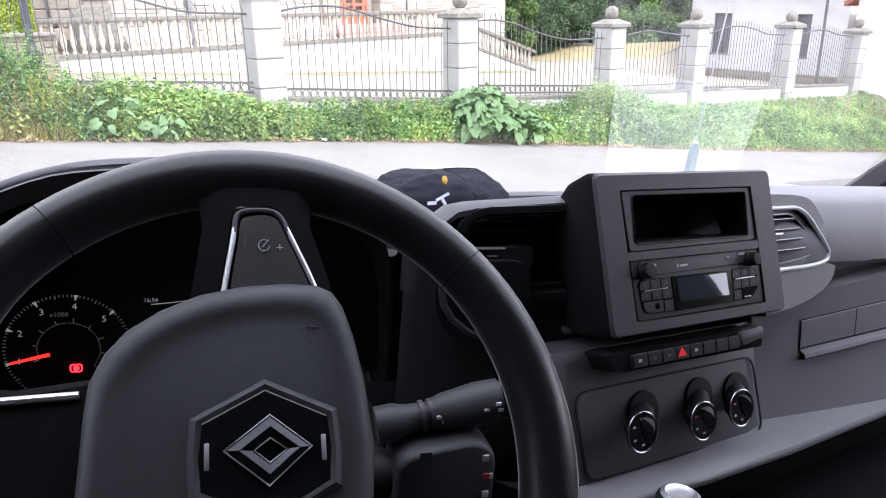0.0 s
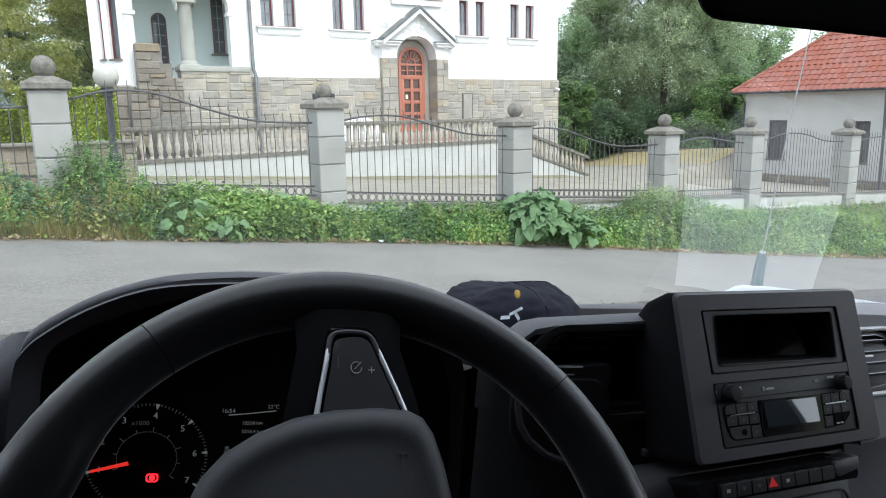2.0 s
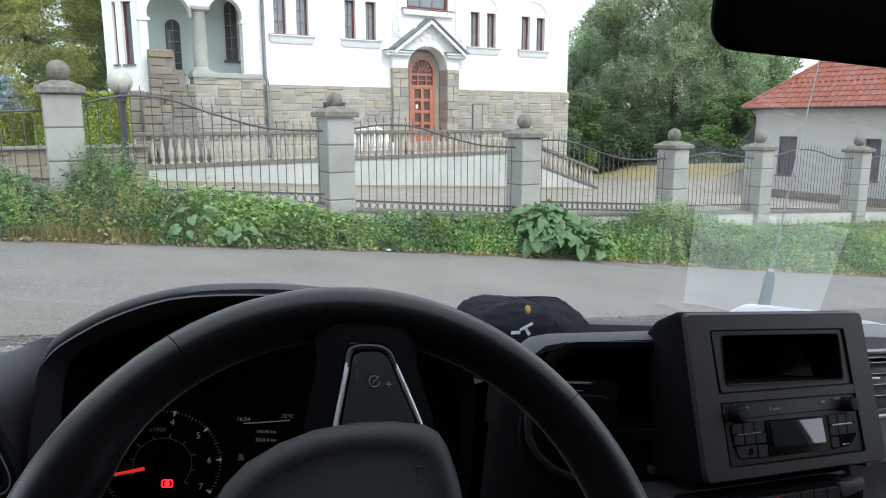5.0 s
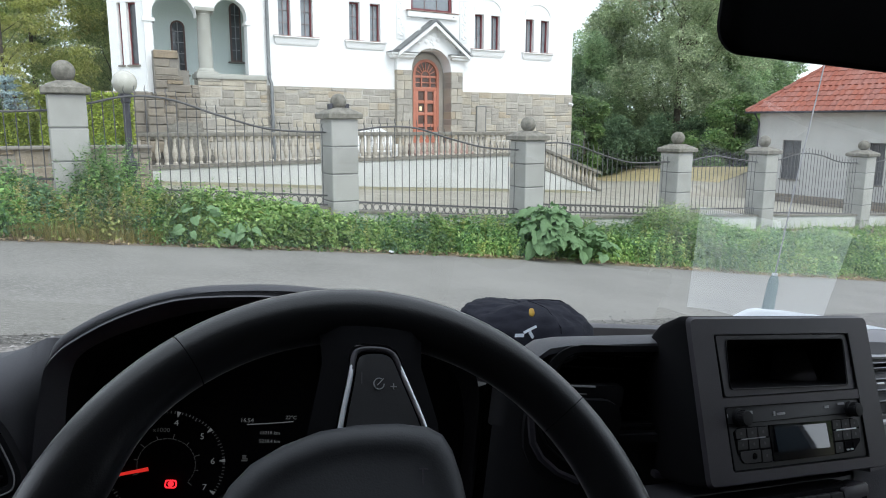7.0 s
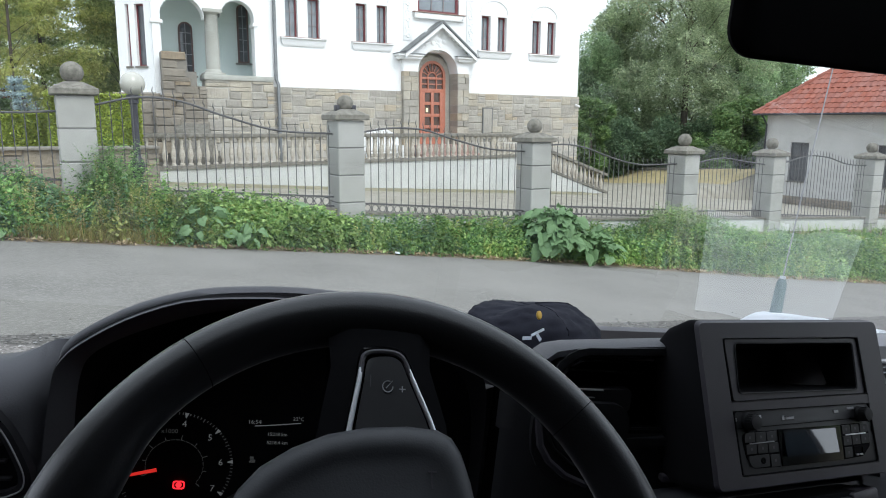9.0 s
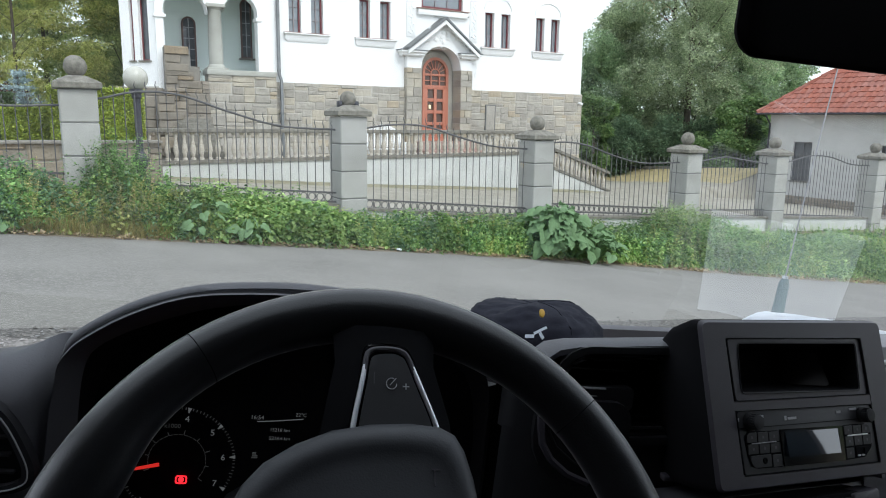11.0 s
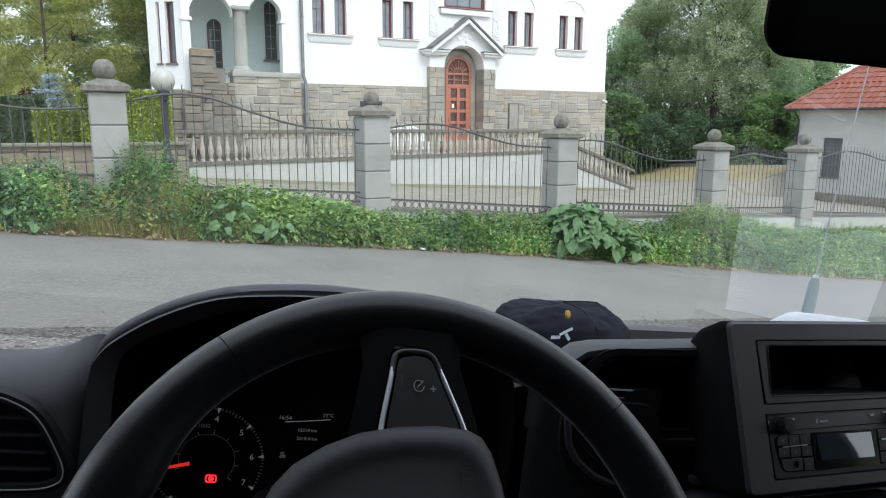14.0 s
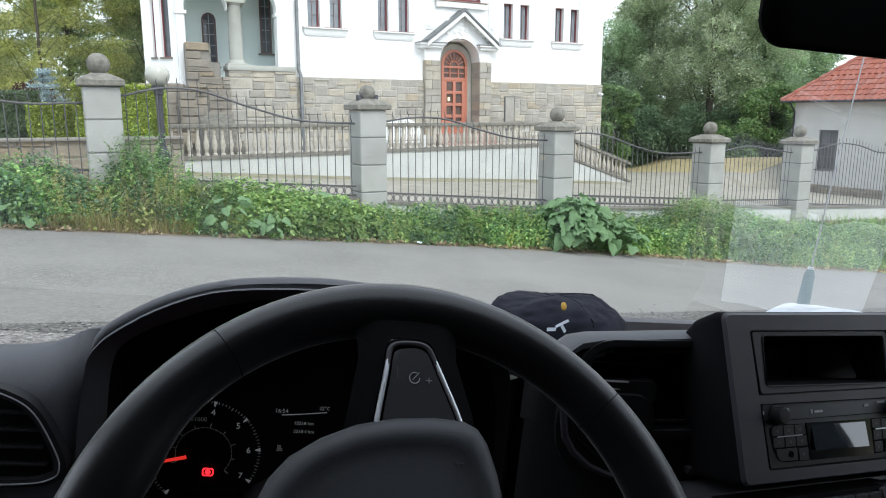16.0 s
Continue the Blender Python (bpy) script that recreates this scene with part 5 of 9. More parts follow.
# dark post with a switch box, and the white building at the end of the fence
post = thing("steel_post", "dark steel post with a small box near its top", "post", ST @ Matrix.Translation((25.6, 12.65, -1.6)))
bm = B()
tube(bm, [(0, 0, 0), (-0.2, 0, 4.3)], 0.05, 8)
part("pole", bm, IRON, post)
bm = B()
box(bm, (-0.1, -0.12, 3.3), (0.16, 0.1, 3.85), 0.02)
part("switch_box", bm, IRON, post)
bm = B()
box(bm, (-0.2, -0.05, 3.55), (0.28, 0.03, 3.61))
part("bracket", bm, IRON, post)
wb = thing("white_building", "plain white rendered building with a low gable", "building", ST @ Matrix.Translation((28.7, 13.1, -3.8)) @ pose(0, 0, 0, 0, 0, -90))
bm = B()
loft(bm, [[(0, y, 0), (10, y, 0), (10, y, 5.2), (5, y, 8.2), (0, y, 5.2)] for y in (0, 9)], True, True)
part("wall", bm, WHITEWALL, wb, "", 0)
bm = B()
for a, b in (((-0.4, 5.0), (5, 8.25)), ((5, 8.25), (10.4, 5.0))):
    loft(bm, [[(a[0], y, a[1]), (b[0], y, b[1]), (b[0], y, b[1] + 0.15), (a[0], y, a[1] + 0.15)] for y in (-0.3, 9.3)], True, True)
part("roof", bm, ROOFTILE, wb, "", 0)


# ---------------------------------------------------------------- van cabin
cabin = thing("van_cabin", "dark closed cabin shell of a delivery van", "van cabin", VAN, kind="structure")
PHI = radians(42)
GY, GZ = 1.0, -0.23                      # foot of the windscreen


def glass_z(y):
    return GZ + (GY - y) * math.tan(PHI)


HEAD_Y = 0.24
HEAD_Z = glass_z(HEAD_Y)
gv, gf = [], []
for j, q in enumerate(np.linspace(0, 1, 7)):
    y = GY + 0.11 + (HEAD_Y - GY - 0.11) * q
    gv += [(-0.56 + 1.66 * u, y, glass_z(y)) for u in np.linspace(0, 1, 9)]
gf = [(j * 9 + i, j * 9 + i + 1, (j + 1) * 9 + i + 1, (j + 1) * 9 + i) for j in range(6) for i in range(8)]
wind = mesh_part("windscreen", gv, gf, GLASS, cabin, "clear raked windscreen glass", 60)
wind.visible_shadow = False
for name, a, b, m_ in (
    ("headliner", (-0.66, -0.75, HEAD_Z + 0.03), (1.46, HEAD_Y - 0.01, HEAD_Z + 0.08), HEADLINER),
    ("bulkhead", (-0.66, -0.80, -1.45), (1.46, -0.76, HEAD_Z + 0.08), HEADLINER),
    ("cabin_floor", (-0.66, -0.76, -1.47), (1.46, 0.95, -1.42), BLACK),
    ("firewall", (-0.66, 1.06, -1.42), (1.46, 1.1, -0.38), BLACK),
):
    bm = B()
    box(bm, a, b, 0.004)
    part(name, bm, m_, cabin)
bm = B()
box(bm, (-0.62, HEAD_Y - 0.06, HEAD_Z - 0.02), (1.3, HEAD_Y + 0.02, HEAD_Z + 0.05), 0.015)
part("header_rail", bm, HEADLINER, cabin)
for x, sg in ((-0.64, 1), (1.44, -1)):
    bm = B()
    sill = -0.26 if sg > 0 else -0.30
    wall_pts = [(-0.76, -1.42), (0.99, -1.42), (0.99, sill), (-0.76, sill)]
    prism(bm, wall_pts, 0, 0.03 * sg, lambda u, v, w: (x + w, u, v))
    part("door_panel", bm, DASH, cabin, "dark grey door panel", 0)
    bm = B()
    tube(bm, [(x + sg * 0.02 if sg > 0 else x - 0.28, GY - 0.02, GZ), (x + sg * 0.03 if sg > 0 else x - 0.2, HEAD_Y, HEAD_Z + 0.02)], 0.045, 8)
    part("windscreen_pillar", bm, BLACK, cabin)
    # unseen panel added over the rear side window; shapes light and display reflection
    bm = B()
    wy = 0.26 if sg > 0 else -0.15
    foot = [(0.30, sill - 0.002)] if sg > 0 else [(0.20, sill - 0.002), (0.216, -0.05), (0.212, 0.0), (0.200, 0.06), (0.19, 0.10), (-0.1, 0.19)]
    prism(bm, [(-0.76, sill - 0.002)] + foot + [(wy, HEAD_Z + 0.03), (-0.76, HEAD_Z + 0.03)], 0, 0.03 * sg, lambda u, v, w: (x + w, u, v))
    part("window_blocker", bm, HEADLINER, cabin)
    bm = B()
    prism(bm, [(min(wy, 0.2), HEAD_Z + 0.02), (HEAD_Y, HEAD_Z + 0.02), (HEAD_Y, HEAD_Z - 0.08), (min(wy, 0.2), HEAD_Z - 0.08)], 0, 0.03 * sg, lambda u, v, w: (x + w, u, v))
    part("door_frame", bm, HEADLINER, cabin, "", 0)
bm = B()
rows = []
for y, z in ((1.34, -0.475), (1.7, -0.60), (1.85, -0.72), (1.88, -1.1)):
    rows.append([(-0.55 + 2.0 * u, y - 0.10 * (2 * u - 1) ** 4, z - 0.05 * (2 * u - 1) ** 6) for u in np.linspace(0, 1, 11)])
loft(bm, rows)
part("bonnet", bm, VANPAINT, cabin, "white painted bonnet", 50)
bm = B()
loft(bm, [[(-0.62 + 2.06 * u, y, z) for u in np.linspace(0, 1, 9)] for y, z in ((1.0, -0.36), (1.12, -0.365), (1.2, -0.40), (1.36, -0.47), (1.37, -0.52))])
part("scuttle_panel", bm, MATT, cabin, "black plastic scuttle below the glass", 40)

# wing aerial outside, standing on the bonnet
ae = thing("aerial", "whip aerial with green-grey rubber foot on the bonnet", "aerial", VAN)
bm = B()
tube(bm, [(1.255, 1.6, -0.60), (1.268, 1.6, -0.29), (1.272, 1.6, -0.20), (1.2725, 1.6, -0.185)], [0.018, 0.016, 0.0135, 0.008], 12)
part("foot", bm, RUBBER, ae)
bm = B()
tube(bm, [(1.2725, 1.6, -0.19), (1.29, 1.6, 0.08), (1.318, 1.6, 0.42), (1.33, 1.6, 0.55)], [0.0021, 0.0019, 0.0016, 0.0015], 6)
part("whip", bm, WHIP, ae)
bm = B()
tube(bm, [(1.2723, 1.6, -0.190), (1.2727, 1.6, -0.178)], 0.0075, 8)
part("collar", bm, CHROME, ae)

# rear-view mirror
mi = thing("rear_view_mirror", "black rear-view mirror housing below the windscreen header", "mirror", VAN)
MO = rounded(0.268, 0.101, 0.56, 0.225, 0.02, 6)
MQ = lambda d, y: [(u + (0.4 - u) * d, y + 0.04 * (u - 0.268), v + (0.165 - v) * d + 0.045 * (u - 0.29)) for u, v in MO]
bm = B()
loft(bm, [MQ(0.04, 0.418), MQ(0.0, 0.421), MQ(0.0, 0.424), MQ(0.06, 0.432), MQ(0.22, 0.45)], True, True)
part("housing", bm, MATT, mi, "", 40)
bm = B()
tube(bm, [(0.42, 0.445, 0.17), (0.42, 0.46, 0.25)], 0.012, 8)
part("stem", bm, MATT, mi)

# ---------------------------------------------------------------- dashboard
dash = thing("dashboard", "dark grained plastic van dashboard", "dashboard", VAN)


# left wing of the dash, with the vent
LEFTP = ((1.05, -0.36), (0.86, -0.285), (0.77, -0.246), (0.71, -0.2215), (0.68, -0.214), (0.645, -0.2135), (0.612, -0.222), (0.598, -0.243), (0.60, -0.34), (0.615, -0.46), (0.70, -0.75))
bm = B()
rows = []
for x, lift in ((-0.63, -0.018), (-0.45, -0.012), (-0.33, -0.006), (-0.285, -0.002), (-0.255, 0.004), (-0.235, 0.009), (-0.218, 0.018), (-0.206, 0.026), (-0.198, 0.030), (-0.190, 0.031), (-0.183, 0.030), (-0.178, 0.030)):
    back = 0.016 * min(1, max(0, (x + 0.208) / 0.02))
    rows.append([(x, y + (back if y < 0.64 else 0), z + (lift * max(0, 1 - max(0, y - 0.66) / 0.10) if y > 0.625 else lift * 0.4 if z > -0.25 else 0)) for y, z in LEFTP])
loft(bm, rows)
part("left_top", bm, DASH_TOP, dash, "", 60)
bm = B()
loft(bm, [[(x, 1.05, -0.36), (x, 0.86, -0.285), (x, 0.76, -0.245), (x, 0.71, -0.40)] for x in (-0.20, 0.0, 0.26)])
part("rear_top", bm, DASH_TOP, dash, "", 40)
# middle shelf before the windscreen
bm = B()
MID = ((1.0, -0.25), (0.89, -0.235), (0.80, -0.215), (0.72, -0.20), (0.67, -0.178), (0.655, -0.164), (0.638, -0.1510), (0.620, -0.1465), (0.608, -0.1455), (0.598, -0.1455), (0.592, -0.1472), (0.592, -0.153))
rows = []
for x in (0.222, 0.235, 0.25, 0.27, 0.30, 0.34, 0.40):
    lift = -0.030 * max(0, (0.262 - x) / 0.04) ** 2 + (x - 0.3) * 0.08
    rows.append([(x, y, z + lift) for y, z in MID])
loft(bm, rows)
part("shelf", bm, DASH_TOP, dash, "", 60)
# raised strip along the foot of the glass
bm = B()
loft(bm, [[(x, 0.995, -0.236), (x, 0.90, -0.1985 + dz), (x, 0.885, -0.201 + dz), (x, 0.883, -0.24)] for x, dz in ((0.24, -0.008), (0.3, -0.003), (0.42, 0.004), (0.58, 0.009))])
part("demister_strip", bm, DASH_TOP, dash, "", 40)
# right wing of the dash
RP = ((0.97, -0.25), (0.955, -0.218), (0.90, -0.182), (0.84, -0.166), (0.76, -0.151), (0.70, -0.143), (0.665, -0.144), (0.64, -0.150), (0.622, -0.178), (0.612, -0.215), (0.616, -0.230), (0.642, -0.237), (0.645, -0.250), (0.640, -0.256), (0.636, -0.285), (0.630, -0.33), (0.63, -0.40), (0.65, -0.42), (0.72, -0.75))
bm = B()
rows = []
for x, k in ((0.53, 0.0), (0.54, 0.0), (0.56, 0.0), (0.64, 0.0), (0.72, 0.01), (0.82, 0.02), (0.95, 0.035), (1.1, 0.05), (1.4, 0.07)):
    rows.append([(x, y + k, z + (0.12 * (x - 0.75) if -0.29 < z < -0.22 and x > 0.6 else 0) - (0.05 if x < 0.535 else 0.012 if x < 0.55 else 0) * (z > -0.2) - (0.032 if 0.55 < x < 0.66 and y > 0.75 else 0)) for y, z in RP])
loft(bm, rows)
part("right_top", bm, DASH, dash, "", 60)
# closed box behind the wheel, under the cluster
bm = B()
loft(bm, [[(x, 0.615, -0.335), (x, 0.60, -0.40), (x, 0.64, -0.62)] for x in (-0.2, 0.0, 0.22, 0.40)])
part("knee_panel", bm, BLACK, dash)
bm = B()
loft(bm, [[(0.205, 0.60, z), (0.215, 0.592, z), (0.30, 0.590, z), (0.41, 0.60, z)] for z in (-0.232, -0.30, -0.42)])
part("middle_face", bm, BUTTON, dash, "", 60)
bm = B()
loft(bm, [[(0.2045, 0.612, z), (0.209, 0.600, z), (0.218, 0.595, z), (0.2465, 0.5915, z)] for z in (-0.166, -0.20, -0.236)])
part("pod_face", bm, BUTTON, dash, "", 60)
bm = B()
box(bm, (0.207, 0.632, -0.40), (0.262, 0.64, -0.168))
part("pod_back", bm, MATT, dash)
# pod edge beside the cluster
bm = B()
tube(bm, [(0.233, 0.582, -0.20), (0.237, 0.58, -0.227), (0.240, 0.58, -0.241), (0.250, 0.58, -0.256), (0.268, 0.58, -0.270), (0.292, 0.582, -0.280)], 0.0035, 6)
part("pod_ridge", bm, BEZEL, dash)
for d, r in ((0.006, 0.0012), (0.011, 0.0012), (0.016, 0.0018)):
    bm = B()
    tube(bm, [(0.239 + d, 0.583, -0.215), (0.2405 + d, 0.583, -0.230), (0.250 + d * 0.9, 0.583, -0.2465 + d * 0.3), (0.268 + d * 0.7, 0.583, -0.262 + d * 0.7), (0.291, 0.583, -0.2735 + d)], r, 6)
    part("pod_rib", bm, BUTTON, dash)
bm = B()
prism(bm, rounded(0.232, -0.285, 0.33, -0.20, [0.05, 0.02, 0.02, 0.02]), 0.585, 0.592, lambda u, v, w: (u, w, v))
part("pod_cover", bm, BLACK, dash)
bm = B()
box(bm, (0.375, 0.586, -0.279), (0.42, 0.596, -0.272), 0.002)
part("trim_line", bm, BEZEL, dash)

# vent niche beside the console
P_XZ = lambda u, v, w: (u, w, v + 0.05 * (u - 0.3))
bm = B()
ring(bm, rounded(0.246, -0.246, 0.405, -0.1470, [0.012, 0.012, 0.012, 0.035]), rounded(0.254, -0.238, 0.40, -0.1535, [0.010, 0.010, 0.010, 0.030]), 0.590, 0.61, P_XZ)
part("niche_frame", bm, BUTTON, dash, "", 40)
# niche lining and back are blackened to carry the shade of the recess
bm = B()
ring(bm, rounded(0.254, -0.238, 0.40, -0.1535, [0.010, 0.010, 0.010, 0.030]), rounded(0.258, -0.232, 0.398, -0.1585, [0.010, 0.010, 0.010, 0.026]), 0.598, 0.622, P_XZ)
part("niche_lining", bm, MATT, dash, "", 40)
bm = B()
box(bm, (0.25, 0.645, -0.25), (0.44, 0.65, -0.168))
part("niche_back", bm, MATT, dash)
# light caught on the niche's stepped edges, drawn as thin paler loops
for d, y in ((0.004, 0.5935), (0.010, 0.604), (0.017, 0.618)):
    bm = B()
    tube(bm, [P_XZ(u, v, y) for u, v in rounded(0.250 + d, -0.243 + d, 0.402 - d, -0.1495 - d, [0.012, 0.012, 0.012, 0.030])], 0.0011, 6, True)
    part("niche_lit_edge", bm, DASH, dash)
for z in (-0.166, -0.176, -0.222):
    bm = B()
    box(bm, (0.262, 0.612, z - 0.0015), (0.388, 0.64, z + 0.0015), 0.0006)
    part("vent_slat", bm, GLOSS, dash)
bm = B()
prism(bm, rounded(0.268, -0.2125, 0.334, -0.1895, [0.004, 0.004, 0.006, 0.003]), 0.596, 0.606, P_XZ, 0.0015)
part("vent_flap", bm, BUTTON, dash)
bm = B()
box(bm, (0.268, 0.594, -0.1905), (0.303, 0.597, -0.1893))
part("flap_line", bm, WHITEMARK, dash)
bm = B()
box(bm, (0.285, 0.594, -0.198), (0.295, 0.597, -0.1972))
part("flap_mark", bm, GREYMARK, dash)

# left vent with bright rim
lv = thing("left_vent", "black side air vent with thin bright rim", "air vent", VAN)
LO = [(-0.36, -0.222), (-0.271, -0.222), (-0.241, -0.229), (-0.222, -0.243), (-0.206, -0.272), (-0.2, -0.292), (-0.208, -0.305), (-0.241, -0.311), (-0.36, -0.313)]
LI = [(-0.352, -0.229), (-0.273, -0.229), (-0.246, -0.235), (-0.229, -0.248), (-0.215, -0.274), (-0.21, -0.29), (-0.215, -0.299), (-0.243, -0.304), (-0.352, -0.306)]
LO, LI = [smooth_line([(x + 0.0055, z + 0.003) for x, z in q], 5) for q in (LO, LI)]
LV = lambda u, v, w: (u, w, v)
bm = B()
ring(bm, LO, LI, 0.588, 0.60, LV)
part("surround", bm, BLACK, lv, "", 30)
bm = B()
tube(bm, [(x, 0.587, z) for x, z in [(x * 0.5 + y * 0.5, z * 0.5 + w * 0.5) for (x, z), (y, w) in zip(LO, LI)]], 0.0007, 6)
part("bright_rim", bm, GREYMARK, lv)
bm = B()
prism(bm, LI, 0.5945, 0.61, LV)
part("back", bm, MATT, lv, "", 0)
for z in (-0.243, -0.258, -0.273, -0.288):
    bm = B()
    box(bm, (-0.35, 0.589, z - 0.0012), (-0.222 + (z + 0.243) * -0.25, 0.598, z + 0.0012), 0.0005)
    part("slat", bm, BLACK, lv)
ls = thing("speaker_grille", "small dark tweeter grille on the dash top", "speaker grille", VAN)
bm = B()
prism(bm, rounded(-0.40, 0.675, -0.258, 0.705, 0.012), -0.2275, -0.2215, lambda u, v, w: (u, v, w), 0.002)
part("grille", bm, BLACK, ls)

# ---------------------------------------------------------------- instrument cluster and its hood
hood = thing("cluster_hood", "arched dark hood over the instrument cluster", "instrument hood", VAN)
XC = 0.012
ARCH_A = ((-0.2060, -0.34), (-0.2050, -0.26), (-0.2035, -0.225), (-0.2005, -0.195), (-0.195, -0.179), (-0.177, -0.163), (-0.14, -0.142), (-0.093, -0.1265), (-0.045, -0.1200), (0, -0.1178))
ARCH_B = ((-0.2045, -0.34), (-0.203, -0.26), (-0.2005, -0.225), (-0.1975, -0.1995), (-0.1905, -0.186), (-0.178, -0.1735), (-0.145, -0.1515), (-0.099, -0.1325), (-0.045, -0.1252), (0, -0.1238))
ARCH_C = ((-0.188, -0.345), (-0.185, -0.27), (-0.181, -0.24), (-0.174, -0.216), (-0.163, -0.201), (-0.152, -0.191), (-0.137, -0.180), (-0.097, -0.158), (-0.05, -0.150), (0, -0.1475))


def flow(keys, n=28):
    """A smooth line through plan points."""
    P = [Vector((*k, 0)) for k in keys]
    P = [P[0] * 2 - P[1]] + P + [Vector((-P[-2].x, P[-2].y, 0))]
    out = []
    for i in range(n):
        u = i / (n - 1) * (len(P) - 3)
        j = min(int(u), len(P) - 4)
        f = u - j
        a, b, c, d = P[j:j + 4]
        q = 0.5 * (2 * b + (c - a) * f + (2 * a - 5 * b + 4 * c - d) * f * f + (3 * b - a - 3 * c + d) * f ** 3)
        out.append((q.x, q.y))
    return out


ARCH_D = ((-0.186, -0.345), (-0.185, -0.27), (-0.184, -0.225), (-0.181, -0.202), (-0.1745, -0.189), (-0.159, -0.1770), (-0.1345, -0.1645), (-0.09, -0.1475), (-0.045, -0.1385), (0, -0.1365))
ARCH_A, ARCH_B, ARCH_C, ARCH_D = flow(ARCH_A), flow(ARCH_B), flow(ARCH_C), flow(ARCH_D)


def arch(keys, y, dx=0.0, dz=0.0, stop=99):
    left = [(XC + x - dx * (1 if x < -0.01 else 0), y, z + dz) for x, z in keys]
    right = [(2 * XC - x, y_, z) for x, y_, z in left[::-1][1:]][:stop]
    return left + right


bm = B()
loft(bm, [arch(ARCH_A, 0.84, 0.0, -0.075, stop=17), arch(ARCH_A, 0.76, 0.003, -0.036, stop=17), arch(ARCH_A, 0.70, 0.003, -0.014, stop=17), arch(ARCH_A, 0.64, 0.001, -0.002, stop=17), arch(ARCH_A, 0.622, stop=17), arch(ARCH_A, 0.614, -0.002, -0.0025, stop=17), arch(ARCH_A, 0.614, -0.004, -0.005, stop=17)])
part("shell", bm, DASH_TOP, hood, "", 70)
bm = B()
loft(bm, [arch(ARCH_A, 0.6145, -0.004, -0.005, stop=17), arch(ARCH_A, 0.622, -0.0045, -0.0055, stop=17), arch(ARCH_B, 0.622, 0.001, 0.001, stop=17), arch(ARCH_B, 0.604, 0.001, 0.001, stop=17)])
part("gap", bm, MATT, hood, "", 30)
bm = B()
loft(bm, [arch(ARCH_B, 0.606, 0.001, 0.001, stop=17), arch(ARCH_B, 0.600, stop=17), arch(ARCH_B, 0.6005, -0.001, -0.001, stop=17), arch(ARCH_D, 0.620, stop=17)])
part("inner_lip", bm, FASCIA, hood, "", 50)
bm = B()
loft(bm, [arch(ARCH_D, 0.620), arch(ARCH_C, 0.66)])
part("inner_throat", bm, MATT, hood, "", 50)
bm = B()
loft(bm, [arch(ARCH_C, 0.66), arch(ARCH_C, 0.70)])
part("inner_wall", bm, MATT, hood)

clu = thing("instrument_cluster", "black instrument cluster with lit tachometer and trip display", "instrument cluster", VAN)
FY = 0.66
bm = B()
prism(bm, [(x, z - 0.002) for x, _, z in arch(ARCH_C, 0.66, 0.004)], FY + 0.004, FY + 0.01, lambda u, v, w: (u, w, v))
part("face", bm, MATT, clu, "", 0)


def on_face(x, z, turn=0.0, k=0.0):
    return Matrix.Translation((x, FY + 0.002 - k, z)) @ pose(0, 0, 0, 90, 0, 0) @ pose(0, 0, 0, 0, 0, turn)


TX, TZ, TR = -0.094, -0.307, 0.0540
for i in range(0, 71):
    a = radians(90 - (-141.5 + 37.6 * i / 10))
    major, half = i % 10 == 0, i % 5 == 0
    r0 = TR * (0.90 if major else 0.93 if half else 0.955)
    w = 0.0009 if major else 0.00045
    bm = B()
    p0, p1 = Vector((math.cos(a) * r0, math.sin(a) * r0, 0)), Vector((math.cos(a) * TR, math.sin(a) * TR, 0))
    sd = Vector((-math.sin(a), math.cos(a), 0)) * w
    tip = 0.4 if major else 1.0
    vs4 = [bm.verts.new(p) for p in (p0 - sd * tip, p0 + sd * tip, p1 + sd * (2.2 if major else 1), p1 - sd * (2.2 if major else 1))]
    bm.faces.new(vs4)
    part("tick", bm, GLOW_WHITE if major else GLOW_DIM, clu, "", 0, on_face(TX, TZ))
for n in range(1, 8):
    a = radians(90 - (-141.5 + 37.6 * n))
    lettering("numeral", str(n), 0.0088, GLOW_WHITE, clu, on_face(TX + 0.0425 * math.cos(a), TZ + 0.0425 * math.sin(a)))
lettering("unit_text", "x1000", 0.0062, GLOW_DIM, clu, on_face(-0.1005, -0.2723))
bm = B()
for k in range(24):
    a0, a1 = [radians(90 - (-110 + 240 * q / 24)) for q in (k, k + 0.8)]
    q = [bm.verts.new((r * math.cos(a), r * math.sin(a), 0)) for r, a in ((0.0262, a0), (0.0267, a0), (0.0267, a1), (0.0262, a1))]
    bm.faces.new(q)
part("inner_arc", bm, GLOW_DIM, clu, "", 0, on_face(TX, TZ))
for k in range(9):
    bm = B()
    a = radians(90 - (-110 + 30 * k))
    r1 = 0.0300 if k % 2 else 0.0315
    sd = Vector((-math.sin(a), math.cos(a), 0)) * 0.0004
    dd = Vector((math.cos(a), math.sin(a), 0))
    bm.faces.new([bm.verts.new(p) for p in (dd * 0.0267 - sd, dd * 0.0267 + sd, dd * r1 + sd, dd * r1 - sd)])
    part("gauge_tick", bm, GLOW_DIM, clu, "", 0, on_face(TX, TZ))
nd = radians(90 + 103)
bm = B()
sd = Vector((-math.sin(nd), math.cos(nd), 0))
dd = Vector((math.cos(nd), math.sin(nd), 0))
prism(bm, [tuple((dd * r + sd * w)[:2]) for r, w in ((0.0163, -0.0017), (0.05, -0.0011), (0.05, 0.0011), (0.0163, 0.0017))], 0.001, 0.002, lambda u, v, w: (u, v, w))
